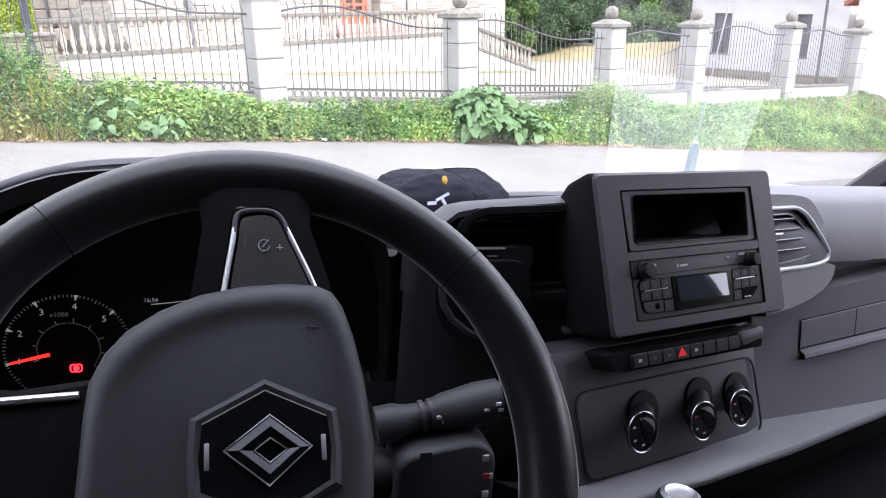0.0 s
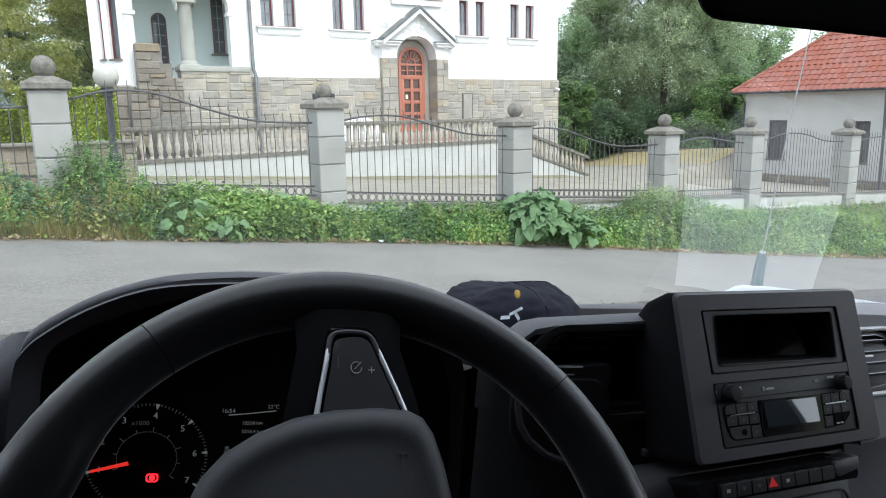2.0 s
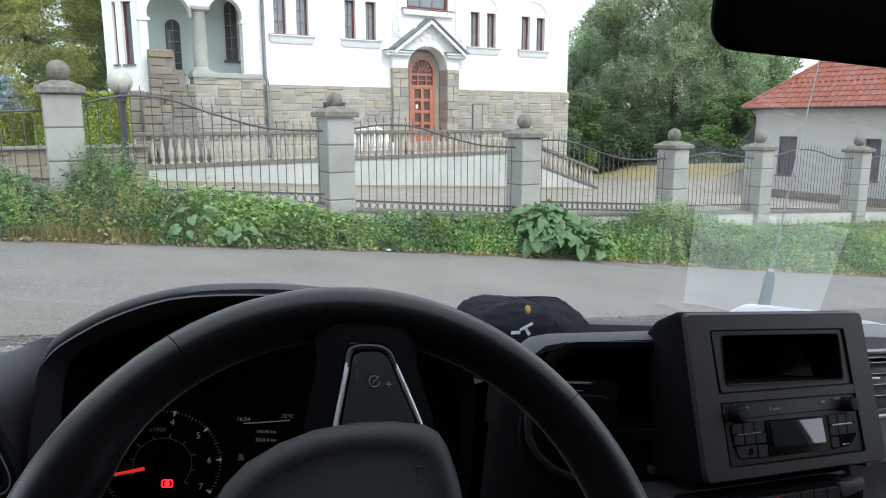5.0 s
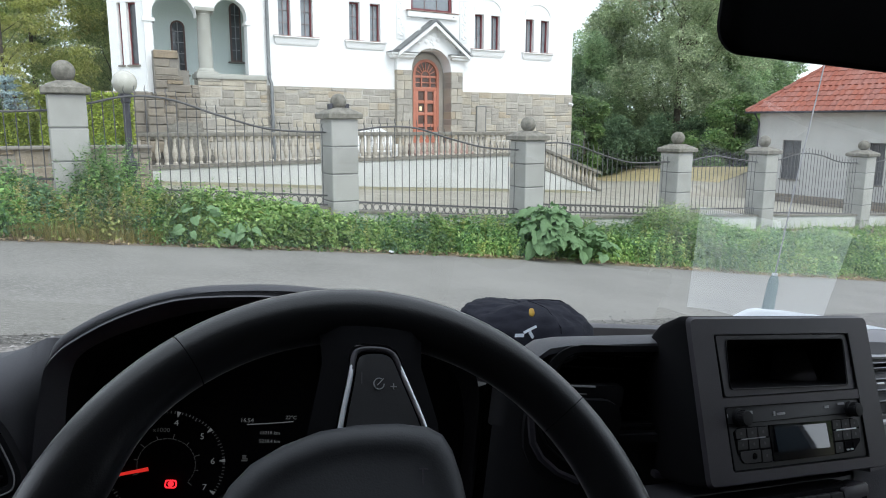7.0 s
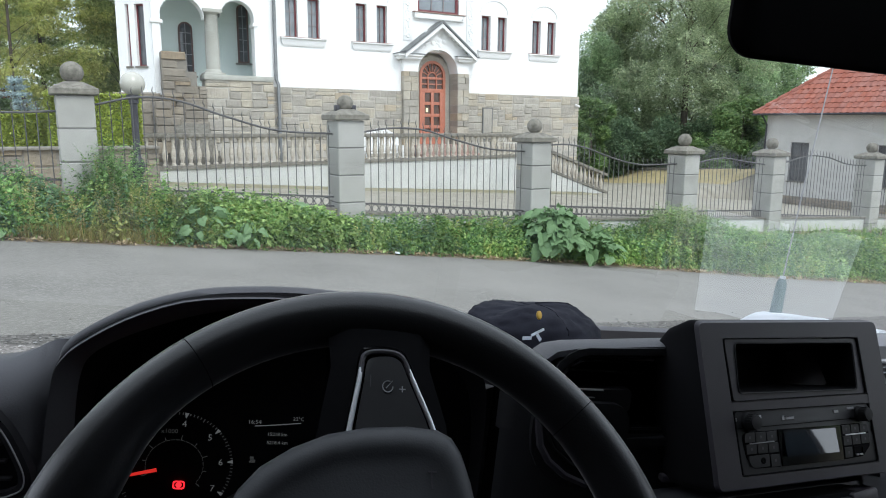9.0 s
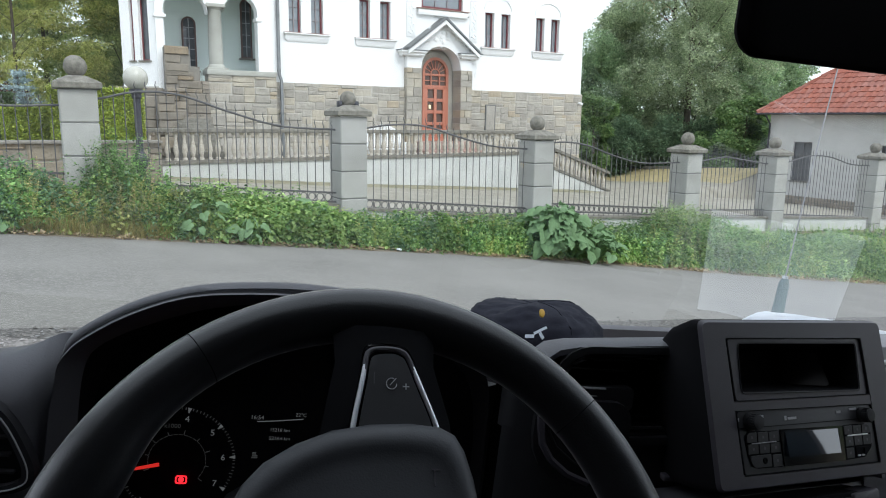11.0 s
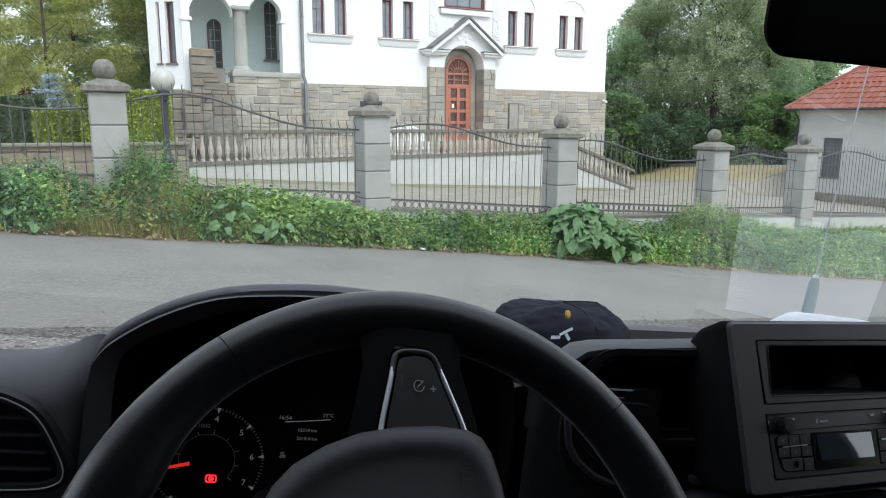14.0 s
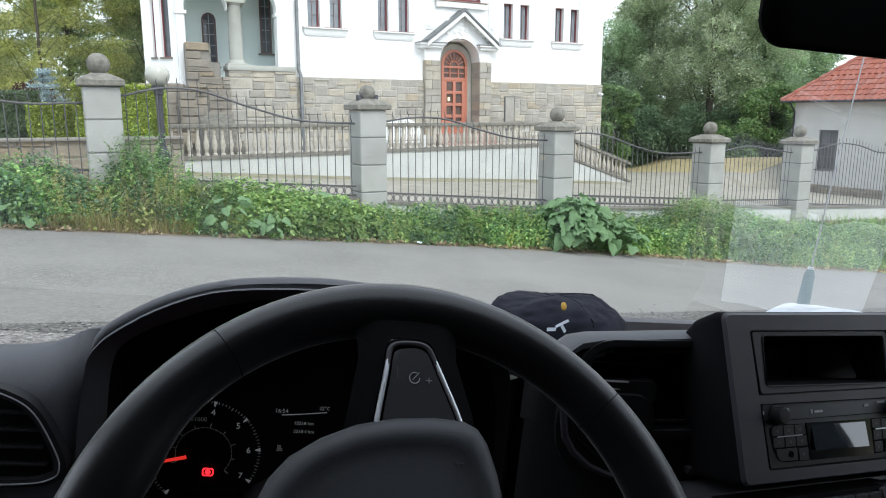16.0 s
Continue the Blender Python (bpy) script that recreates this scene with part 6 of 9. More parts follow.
part("needle", bm, NEEDLE, clu, "red needle", 0, on_face(TX, TZ))
bm = B()
ring(bm, rounded(-0.0055, -0.0042, 0.0055, 0.0042, 0.0025), rounded(-0.0042, -0.0030, 0.0042, 0.0030, 0.002), 0, 0.0005, lambda u, v, w: (u, v, w))
prism(bm, [(0.0028 * math.cos(k * math.tau / 12), 0.0028 * math.sin(k * math.tau / 12)) for k in range(12)], 0, 0.0004, lambda u, v, w: (u, v, w))
part("brake_lamp", bm, GLOW_RED, clu, "lit red brake warning lamp", 0, on_face(-0.0889, -0.3261))
bm = B()
loft(bm, [[(x, FY + 0.0005, z - 0.0003), (x, FY + 0.0015, z - 0.0003), (x, FY + 0.0015, z + 0.0003), (x, FY + 0.0005, z + 0.0003)] for x, z in ((-0.0224, -0.2640), (-0.005, -0.2626), (0.0215, -0.2597))], True, True)
part("display_line", bm, GLOW_WHITE, clu)
lettering("clock_text", "16:54", 0.0058, GLOW_WHITE, clu, on_face(-0.0227, -0.2603))
lettering("temperature_text", "22\u00b0C", 0.0052, GLOW_WHITE, clu, on_face(0.0190, -0.2561))
lettering("odometer_text", "15218 km", 0.0048, GLOW_WHITE, clu, on_face(-0.0002, -0.2724))
lettering("trip_text", "5218.4 km", 0.0048, GLOW_WHITE, clu, on_face(0.0003, -0.2810))
for x, z, w, h in ((-0.0226, -0.2966, 0.0036, 0.0022), (-0.0218, -0.2990, 0.0050, 0.0008), (-0.0222, -0.3008, 0.0058, 0.0009)):
    bm = B()
    box(bm, (x - w / 2, FY, z - h / 2), (x + w / 2, FY + 0.0015, z + h / 2))
    part("display_symbol", bm, GLOW_DIM, clu)

# ---------------------------------------------------------------- steering wheel, turned a quarter
WT = radians(39)
WHEEL = VAN @ Matrix(((1, 0, 0, 0.058), (0, math.sin(WT), -math.cos(WT), 0.34), (0, math.cos(WT), math.sin(WT), -0.236), (0, 0, 0, 1)))
wh = thing("steering_wheel", "black leather-rimmed steering wheel turned a quarter", "steering wheel", WHEEL)
RC, RT = 0.1737, 0.0167          # the grip is wider than deep
bm = B()
rows = []
N_RIM = 96
for k in range(N_RIM):
    a = k * math.tau / N_RIM
    row = []
    thumb = 1 + 0.03 * math.cos(4 * a)
    for j in range(16):
        b = j * math.tau / 16
        rr = RC + 0.0178 * thumb * math.cos(b) + min(0.0, math.cos(b)) * 0.007 * math.exp(-((math.degrees(a) - 158) / 11) ** 2)
        row.append((rr * math.cos(a) - 0.0015, rr * math.sin(a), RT * 1.06 * math.sin(b)))
    rows.append(row)
rows.append(rows[0])
loft(bm, rows, True)
part("rim", bm, LEATHER, wh, "", 60)
for adeg in (128.5, 39.5, 308, 219):
    a = radians(adeg)
    bm = B()
    pts = []
    for j in range(16):
        b = j * math.tau / 16
        rr = RC + 0.0179 * math.cos(b)
        pts.append((rr * math.cos(a) - 0.0015, rr * math.sin(a), RT * 1.06 * math.sin(b)))
    tube(bm, pts, 0.0003, 5, True)
    part("seam", bm, MATT, wh)
PAD = [(-0.086, -0.055), (-0.085, -0.01), (-0.084, 0.025), (-0.0825, 0.042), (-0.076, 0.057), (-0.066, 0.069), (-0.05, 0.0795), (-0.03, 0.088), (-0.008, 0.0925), (0.016, 0.094), (0.034, 0.0925), (0.043, 0.088), (0.0485, 0.079), (0.0535, 0.062), (0.058, 0.036), (0.0605, 0.0), (0.058, -0.03), (0.05, -0.06), (0.036, -0.082), (0.0, -0.094), (-0.04, -0.094), (-0.07, -0.085)]
pc = Vector((-0.008, 0.0))
bm = B()
rows = []
for sc, z in ((0.90, -0.03), (0.965, -0.01), (1.0, 0.012), (1.0, 0.020), (0.985, 0.0265), (0.955, 0.0305), (0.90, 0.0332), (0.86, 0.0338), (0.83, 0.0336), (0.80, 0.0327), (0.77, 0.0320), (0.72, 0.0317), (0.60, 0.0322), (0.4, 0.0330), (0.15, 0.0335)):
    rows.append([(pc.x + (x - pc.x) * sc, pc.y + (y - pc.y) * sc, z) for x, y in PAD])
loft(bm, rows, True, True)
part("airbag_cover", bm, PADMAT, wh, "", 50)
bm = B()
box(bm, (0.0282, 0.056, 0.0315), (0.0290, 0.0655, 0.0326))
box(bm, (0.0265, 0.0648, 0.0315), (0.0315, 0.0656, 0.0326))
part("pressed_mark", bm, BEZEL, wh)
# emblem: hexagonal recess with a plain chrome lozenge
HEXP = [(-0.0285, -0.0165), (-0.0295, 0.0), (-0.0285, 0.0165), (0.003, 0.032), (0.0345, 0.0165), (0.0355, 0.0), (0.0345, -0.0165), (0.003, -0.032)]
em = new("emblem")
em.parent = wh
bm = B()
prism(bm, HEXP, 0.030, 0.0352, lambda u, v, w: (u, v, w), 0.0012)
part("plate", bm, GLOSS, em, "gloss black plate", 0)
hexa = lambda k: [(0.003 + (x - 0.003) * k, y * k) for x, y in HEXP]
bm = B()
loft(bm, [[(x, y, z) for x, y in hexa(k)] for k, z in ((1.20, 0.0315), (1.14, 0.0345), (1.07, 0.0358), (1.0, 0.0352), (0.97, 0.0345))], True)
part("plate_rim", bm, PADMAT, em, "bevelled dark surround", 25)
for sx in (-1, 1):
    bm = B()
    x = 0.003 + sx * 0.0285
    box(bm, (x - 0.0012, -0.0065, 0.0352), (x + 0.0012, 0.0065, 0.0366), 0.0005)
    part("side_bar", bm, CHROME, em)
bm = B()
LZ = [(-0.0175, 0.002), (0.005, 0.018), (0.0255, 0.001), (0.004, -0.0165)]
LQ = [(-0.003, 0.001), (0.005, 0.0065), (0.013, 0.0005), (0.0045, -0.0055)]
LM = [((a + c) / 2, (b + d) / 2) for (a, b), (c, d) in zip(LZ, LQ)]
loft(bm, [[(x, y, z) for x, y in q] for q, z in ((LZ, 0.0352), (LZ, 0.0362), (LM, 0.0382), (LQ, 0.0362), (LQ, 0.0352))], True)
part("lozenge", bm, DIMCHROME, em, "dark chrome lozenge", 0)
for q, z in ((LZ, 0.0364), (LQ, 0.0364)):
    bm = B()
    tube(bm, [(x, y, z) for x, y in q], 0.0006, 6, True)
    part("lozenge_edge", bm, EDGECHROME, em, "chrome edge", 0)

# spokes with the bright U-shaped trim and buttons
sp_ = new("spoke")
sp_.parent = wh
bm = B()
loft(bm, [[(-0.037, 0.08, 0.004), (-0.034, 0.10, 0.008), (-0.029, 0.135, 0.010), (-0.033, 0.166, 0.006)], [(-0.02, 0.08, 0.013), (-0.02, 0.10, 0.014), (-0.017, 0.135, 0.014), (-0.018, 0.168, 0.012)], [(0.038, 0.08, 0.013), (0.034, 0.10, 0.014), (0.026, 0.135, 0.014), (0.028, 0.168, 0.012)], [(0.047, 0.08, 0.004), (0.044, 0.10, 0.008), (0.034, 0.135, 0.010), (0.036, 0.166, 0.006)],
          [(0.047, 0.08, -0.012), (0.044, 0.10, -0.012), (0.034, 0.135, -0.012), (0.036, 0.166, -0.010)], [(-0.037, 0.08, -0.012), (-0.034, 0.10, -0.012), (-0.029, 0.135, -0.012), (-0.033, 0.166, -0.010)]], False)
part("spoke_body", bm, MATT, sp_, "", 50)
UO = [(-0.021, 0.084), (-0.0185, 0.1), (-0.0145, 0.124), (-0.0128, 0.139), (-0.0105, 0.1445), (-0.006, 0.1465), (0.008, 0.1465), (0.0145, 0.1445), (0.0185, 0.1395), (0.024, 0.125), (0.034, 0.1), (0.0395, 0.084)]
UO = smooth_line(UO, 6)
bm = B()
prism(bm, UO, 0.010, 0.0165, lambda u, v, w: (u, v, w), 0.001)
part("button_panel", bm, GLOSS, sp_, "gloss black button panel", 30)
mid_pts = [Vector((x, y, 0.0165)) for x, y in UO]
UI = [(-0.0145, 0.084), (-0.0125, 0.1), (-0.009, 0.122), (-0.0077, 0.134), (-0.005, 0.1375), (0.002, 0.139), (0.008, 0.139), (0.0125, 0.137), (0.0152, 0.133), (0.0195, 0.122), (0.0285, 0.1), (0.0335, 0.084)]
UI = smooth_line(UI, 6)
bm = B()
prism(bm, UI, 0.0166, 0.0185, lambda u, v, w: (u, v, w), 0.0008)
part("button", bm, BUTTON, sp_, "", 30)
bm = B()
tube(bm, [((a * 0.55 + c * 0.45), (b * 0.55 + d * 0.45), 0.0172) for (a, b), (c, d) in list(zip(UO, UI))[:19]], [0.0017] * 13 + [0.0016, 0.0015, 0.0013, 0.0011, 0.0008, 0.0005], 8)
part("bright_trim", bm, CHROME, sp_, "satin chrome strip")
bm = B()
tube(bm, [((a * 0.55 + c * 0.45), (b * 0.55 + d * 0.45), 0.0172) for (a, b), (c, d) in list(zip(UO, UI))[48:]], [0.0005, 0.0008, 0.0011, 0.0013, 0.0015, 0.0016] + [0.0017] * 13, 8)
part("bright_trim", bm, CHROME, sp_, "satin chrome strip")
bm = B()
tube(bm, [((a * 0.5 + c * 0.5), (b * 0.5 + d * 0.5), 0.0168) for (a, b), (c, d) in list(zip(UO, UI))[13:54]], 0.0018, 8)
part("trim_bow", bm, BEZEL, sp_)
# small printed signs on the buttons
bm = B()
tube(bm, [(0.0055 + 0.0032 * math.cos(radians(a)), 0.1195 + 0.0036 * math.sin(radians(a)), 0.0189) for a in range(60, 361, 25)], 0.00035, 4)
tube(bm, [(0.0045, 0.1185, 0.0189), (0.0083, 0.123, 0.0189)], 0.0004, 4)
part("speed_sign", bm, GREYMARK, sp_)
bm = B()
box(bm, (0.0125, 0.1178, 0.0186), (0.0165, 0.1184, 0.019))
box(bm, (0.0142, 0.1162, 0.0186), (0.0148, 0.12, 0.019))
part("plus_sign", bm, GREYMARK, sp_)
bm = B()
box(bm, (-0.0055, 0.119, 0.0186), (-0.0048, 0.1265, 0.0189))
part("bar_sign", bm, BEZEL, sp_)
for sg in (-1, 1):
    o = new("spoke")
    o.parent = wh
    bm = B()
    x0, x1 = (-0.08, -0.165) if sg < 0 else (0.055, 0.165)
    loft(bm, [[(x0, 0.052, -0.008), (x0, 0.045, 0.010), (x0, -0.03, 0.010), (x0, -0.04, -0.008)], [((x0 + x1) / 2, 0.048, -0.010), ((x0 + x1) / 2, 0.041, 0.004), ((x0 + x1) / 2, -0.02, 0.004), ((x0 + x1) / 2, -0.03, -0.01)], [(x1, 0.055, -0.008), (x1, 0.047, 0.002), (x1, -0.035, 0.002), (x1, -0.045, -0.008)]] if sg < 0 else
         [[(x0, -0.02, -0.02), (x0, -0.025, 0.005), (x0, -0.085, 0.005), (x0, -0.09, -0.02)], [(0.11, -0.06, -0.015), (0.11, -0.065, 0.003), (0.11, -0.115, 0.003), (0.11, -0.12, -0.015)], [(0.145, -0.09, -0.01), (0.143, -0.095, 0.003), (0.11, -0.14, 0.003), (0.11, -0.145, -0.01)]], True, True)
    part("spoke_body", bm, MATT, o)
    if sg < 0:
        bm = B()
        tube(bm, [(-0.088, 0.0395, 0.0095), (-0.13, 0.0395, 0.0045), (-0.15, 0.042, 0.003)], [0.0022, 0.0022, 0.0015], 8)
        part("bright_trim", bm, CHROME, o, "satin chrome strip")
bm = B()
lathe(bm, [(0.035, 0), (0.05, 0.10), (0.055, 0.25)], Matrix.Translation((0, 0, -0.02)) @ pose(0, 0, 0, 180, 0, 0), 20)
part("hub", bm, BLACK, wh)

# column stalks
co_ = thing("steering_column", "dark plastic steering column cowl", "steering column", VAN)
bm = B()
rows = []
for y, s_ in ((0.44, 0.7), (0.455, 0.95), (0.49, 1.0), (0.60, 1.05), (0.68, 1.1)):
    rows.append([(0.07 + 0.115 * s_ * math.copysign(abs(math.cos(a)) ** 0.6, math.cos(a)), y, -0.425 + (y - 0.44) * 0.2 + 0.055 * s_ * math.copysign(abs(math.sin(a)) ** 0.6, math.sin(a))) for a in [k * math.tau / 24 for k in range(24)]])
loft(bm, rows, True, True)
part("cowl", bm, BUTTON, co_, "", 50)
sk = thing("wiper_stalk", "black wiper stalk with a ribbed tip", "control stalk", VAN)
S_A, S_B = Vector((0.160, 0.49, -0.310)), Vector((0.281, 0.485, -0.288))
bm = B()
tube(bm, [S_A.lerp(S_B, q) for q in (0, 0.12, 0.2, 0.34, 0.45, 0.7, 0.9, 0.96, 1.0)], [0.0155, 0.0155, 0.0125, 0.0108, 0.0150, 0.0185, 0.0175, 0.0165, 0.012], 20)
part("lever", bm, PADMAT, sk)
for q in (0.30, 0.36):
    bm = B()
    tube(bm, [S_A.lerp(S_B, q), S_A.lerp(S_B, q + 0.03)], 0.0132, 16)
    part("collar", bm, BEZEL, sk)
bm = B()
tube(bm, [S_A.lerp(S_B, 0.86), S_A.lerp(S_B, 0.985)], [0.0188, 0.0182], 16)
part("twist_ring", bm, GLOSS, sk)
for q, r in ((0.40, 0.9), (0.44, -0.3), (0.5, 1.2), (0.72, 0.8), (0.80, 1.6), (0.82, 0.2)):
    bm = B()
    p = S_A.lerp(S_B, q) + Vector((0, -0.0130 if q < 0.6 else -0.0172, 0.004 * r))
    box(bm, p - Vector((0.0022, 0.0012, 0.0013)), p + Vector((0.0022, 0.0004, 0.0013)))
    part("printed_sign", bm, WHITEMARK, sk)
au = thing("audio_stalk", "black audio control pod behind the wheel", "control stalk", VAN)
bm = B()
POD = rounded(0.172, -0.395, 0.258, -0.318, [0.014, 0.014, 0.030, 0.014], 8)
loft(bm, [[(0.215 + (u - 0.215) * q, y, -0.3565 + (v + 0.3565) * q + 0.15 * (u - 0.2)) for u, v in POD] for q, y in ((1.0, 0.50), (1.0, 0.468), (0.985, 0.463), (0.95, 0.4595), (0.90, 0.458))], True, True)
part("pod", bm, PADMAT, au)
for i, (x, z, w, h, mm) in enumerate(((0.2515, -0.334, 0.006, 0.006, WHITEMARK), (0.2535, -0.351, 0.006, 0.005, REDMARK), (0.258, -0.351, 0.003, 0.005, WHITEMARK), (0.2545, -0.368, 0.006, 0.006, WHITEMARK), (0.20, -0.326, 0.010, 0.006, BEZEL))):
    bm = B()
    box(bm, (x - w / 2 - 0.006, 0.4560, z + 0.006 - h / 2), (x + w / 2 - 0.006, 0.4575, z + 0.006 + h / 2), 0.0004)
    part("printed_sign", bm, mm, au)
bm = B()
tube(bm, [(0.15, 0.50, -0.36), (0.185, 0.485, -0.352)], 0.02, 12)
part("neck", bm, BUTTON, au)

# ---------------------------------------------------------------- centre console
PY, PTI = radians(14.5), radians(17)
pr = Vector((math.cos(PY), math.sin(PY), 0))
pb = Vector((math.sin(PY), -math.cos(PY), 0))
pn = math.cos(PTI) * pb + math.sin(PTI) * Vector((0, 0, 1))
pd = math.sin(PTI) * pb - math.cos(PTI) * Vector((0, 0, 1))
# x along the panel, y up it, z out of it
PANEL = VAN @ Matrix(((pr.x, -pd.x, pn.x, 0.397), (pr.y, -pd.y, pn.y, 0.559), (pr.z, -pd.z, pn.z, -0.123), (0, 0, 0, 1)))
PP = lambda u, v, w: (u, -v, w)
con = thing("console_panel", "dark grey console bezel with open stowage slot", "console panel", PANEL)
BO = [(-0.030, -0.0145), (0.232, -0.016), (0.2485, 0.140), (-0.0185, 0.136)]


def inset(poly, d):
    c = Vector((sum(p[0] for p in poly) / len(poly), sum(p[1] for p in poly) / len(poly)))
    return [(p[0] + (c.x - p[0]) * d, p[1] + (c.y - p[1]) * d) for p in poly]


def fine(poly, r=0.006, n=4):
    """Rounds the corners of an outline."""
    out = []
    m_ = len(poly)
    for i in range(m_):
        a, b, c = Vector(poly[i - 1]), Vector(poly[i]), Vector(poly[(i + 1) % m_])
        p, q = b + (a - b).normalized() * r, b + (c - b).normalized() * r
        for k in range(n + 1):
            u = k / n
            out.append(tuple((1 - u) ** 2 * p + 2 * u * (1 - u) * b + u * u * q))
    return out


# the bezel is a frame round slot and radio
SLOT = [(0.0, 0.0), (0.199, 0.0005), (0.206, 0.0585), (0.0065, 0.058)]
RAD = [(0.006, 0.067), (0.207, 0.069), (0.2135, 0.128), (0.0115, 0.125)]
bm = B()
a, b = fine(BO, 0.007), fine([(-0.001, -0.0005), (0.200, 0.0), (0.2145, 0.129), (0.011, 0.126)], 0.003)
ring(bm, a, b, -0.03, 0.0, PP)
part("bezel", bm, BEZEL, con, "", 30)
# console sides: their shade is put into the deep black colour
bm = B()
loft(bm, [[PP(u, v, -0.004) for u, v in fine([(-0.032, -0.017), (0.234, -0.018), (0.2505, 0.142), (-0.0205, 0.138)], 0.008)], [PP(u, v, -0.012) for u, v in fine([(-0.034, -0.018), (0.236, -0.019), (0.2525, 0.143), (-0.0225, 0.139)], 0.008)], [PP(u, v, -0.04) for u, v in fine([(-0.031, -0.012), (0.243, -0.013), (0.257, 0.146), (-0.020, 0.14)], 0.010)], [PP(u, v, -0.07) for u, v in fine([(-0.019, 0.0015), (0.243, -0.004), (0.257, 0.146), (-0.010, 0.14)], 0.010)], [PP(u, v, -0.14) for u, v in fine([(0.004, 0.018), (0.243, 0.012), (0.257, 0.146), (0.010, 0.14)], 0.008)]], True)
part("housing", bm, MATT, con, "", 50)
bm = B()
loft(bm, [[PP(u, v, -0.0006) for u, v in fine(BO, 0.007)], [PP(u, v, -0.004) for u, v in fine([(-0.032, -0.017), (0.234, -0.018), (0.2505, 0.142), (-0.0205, 0.138)], 0.008)]], True)
part("bezel_edge", bm, BEZEL, con, "", 50)
bm = B()
prism(bm, [(0.003, 0.0588), (0.2085, 0.0592), (0.2095, 0.0685), (0.004, 0.0668)], -0.02, -0.0004, PP)
part("cross_bar", bm, BEZEL, con, "", 0)
for gap in (SLOT, RAD):
    bm = B()
    go = fine(gap, 0.004)
    ring(bm, [(x, y) for x, y in go], inset(go, 0.012), -0.006, 0.0003, PP)
    part("gap_line", bm, MATT, con, "", 0)
IN = [(0.0165, 0.005), (0.1905, 0.006), (0.1915, 0.0535), (0.0175, 0.0505)]
bm = B()
so, si = fine(SLOT, 0.004), fine(IN, 0.004)
ring(bm, [(0.0015 + (x - 0.0) * 0.992, 0.0008 + y * 0.985) for x, y in so], si, -0.014, -0.0016, PP)
part("slot_frame", bm, BEZEL, con, "", 30)
# slot inside: deep black colour holds the shade and swallows stray light
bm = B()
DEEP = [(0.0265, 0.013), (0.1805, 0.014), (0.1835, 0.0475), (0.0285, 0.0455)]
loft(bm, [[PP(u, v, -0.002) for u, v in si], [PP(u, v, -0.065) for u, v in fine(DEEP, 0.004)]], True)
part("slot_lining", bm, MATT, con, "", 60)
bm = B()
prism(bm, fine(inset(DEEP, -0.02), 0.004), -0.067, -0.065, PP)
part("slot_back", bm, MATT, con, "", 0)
bm = B()
tube(bm, [PP(u, v, -0.0012) for u, v in fine([(0.0158, 0.0042), (0.1912, 0.0052), (0.1922, 0.0545), (0.0168, 0.0515)], 0.005)], 0.0007, 5, True)
part("slot_edge", bm, BUTTON, con)

radio = thing("car_radio", "dark car radio with grey display and two knobs", "car radio", PANEL)
bm = B()
prism(bm, fine([(u, v) for u, v in inset(RAD, 0.012)], 0.003), -0.02, -0.001, PP, 0.0008)
part("faceplate", bm, BUTTON, radio, "", 30)
bm = B()
prism(bm, fine([(0.0632, 0.0866), (0.1560, 0.0880), (0.1575, 0.1222), (0.0664, 0.1210)], 0.0015), -0.002, 0.0002, PP)
part("display_frame", bm, GLOSS, radio, "", 0)
bm = B()
prism(bm, [(0.0700, 0.0893), (0.1475, 0.0902), (0.1470, 0.1135), (0.0704, 0.1120)], -0.001, 0.0006, lambda u, v, w: (u, -v, w + (0.108 * (v - 0.089) if w > 0 else 0)))
part("display", bm, SCREEN, radio, "grey lcd display", 0)
for (x, y), r in (((0.0245, 0.0772), 0.0076), ((0.1900, 0.0788), 0.0072)):
    kb = new("knob")
    kb.parent = radio
    bm = B()
    lathe(bm, [(r * 1.15, -0.001), (r * 1.1, 0.0015), (r * 0.95, 0.002), (r * 0.95, 0.0085), (r * 0.85, 0.0098), (r * 0.3, 0.0101)], Matrix.Translation((x, -y, 0)), 24)
    part("cap", bm, BLACK, kb)
    for k in range(20):
        bm = B()
        aa = k * math.tau / 20
        box(bm, (x + r * 0.955 * math.cos(aa) - 0.0004, -y + r * 0.955 * math.sin(aa) - 0.0004, 0.003), (x + r * 0.955 * math.cos(aa) + 0.0004, -y + r * 0.955 * math.sin(aa) + 0.0004, 0.0088))
        part("grip", bm, BLACK, kb)


LB_ = [(0.0150, 0.0900), (0.0224, 0.0859), (0.0617, 0.0873), (0.0650, 0.1212), (0.0292, 0.1200), (0.0191, 0.1094)]
RB_ = [(0.1572, 0.0877), (0.1934, 0.0879), (0.2016, 0.0960), (0.2016, 0.1117), (0.1890, 0.1212), (0.1585, 0.1222)]
for blk in (LB_, RB_):
    bm = B()
    prism(bm, fine(blk, 0.0025), -0.002, -0.0004, PP)
    part("key_bed", bm, MATT, radio, "", 0)


def key(u0, v0, u1, v1, sign=True, corners=0.0009):
    """One flush key with a small printed sign."""
    bm = B()
    prism(bm, rounded(u0 + 0.0005, v0 + 0.0005, u1 - 0.0005, v1 - 0.0005, corners, 3), -0.001, 0.0004, PP, 0.0003, 1)
    part("key", bm, BUTTON, radio)
    if sign:
        bm = B()
        cu, cv = (u0 + u1) / 2, (v0 + v1) / 2
        box(bm, (cu - 0.0012, -cv - 0.0012, 0.0004), (cu + 0.0012, -cv + 0.0012, 0.00055))
        part("key_sign", bm, BEZEL, radio)


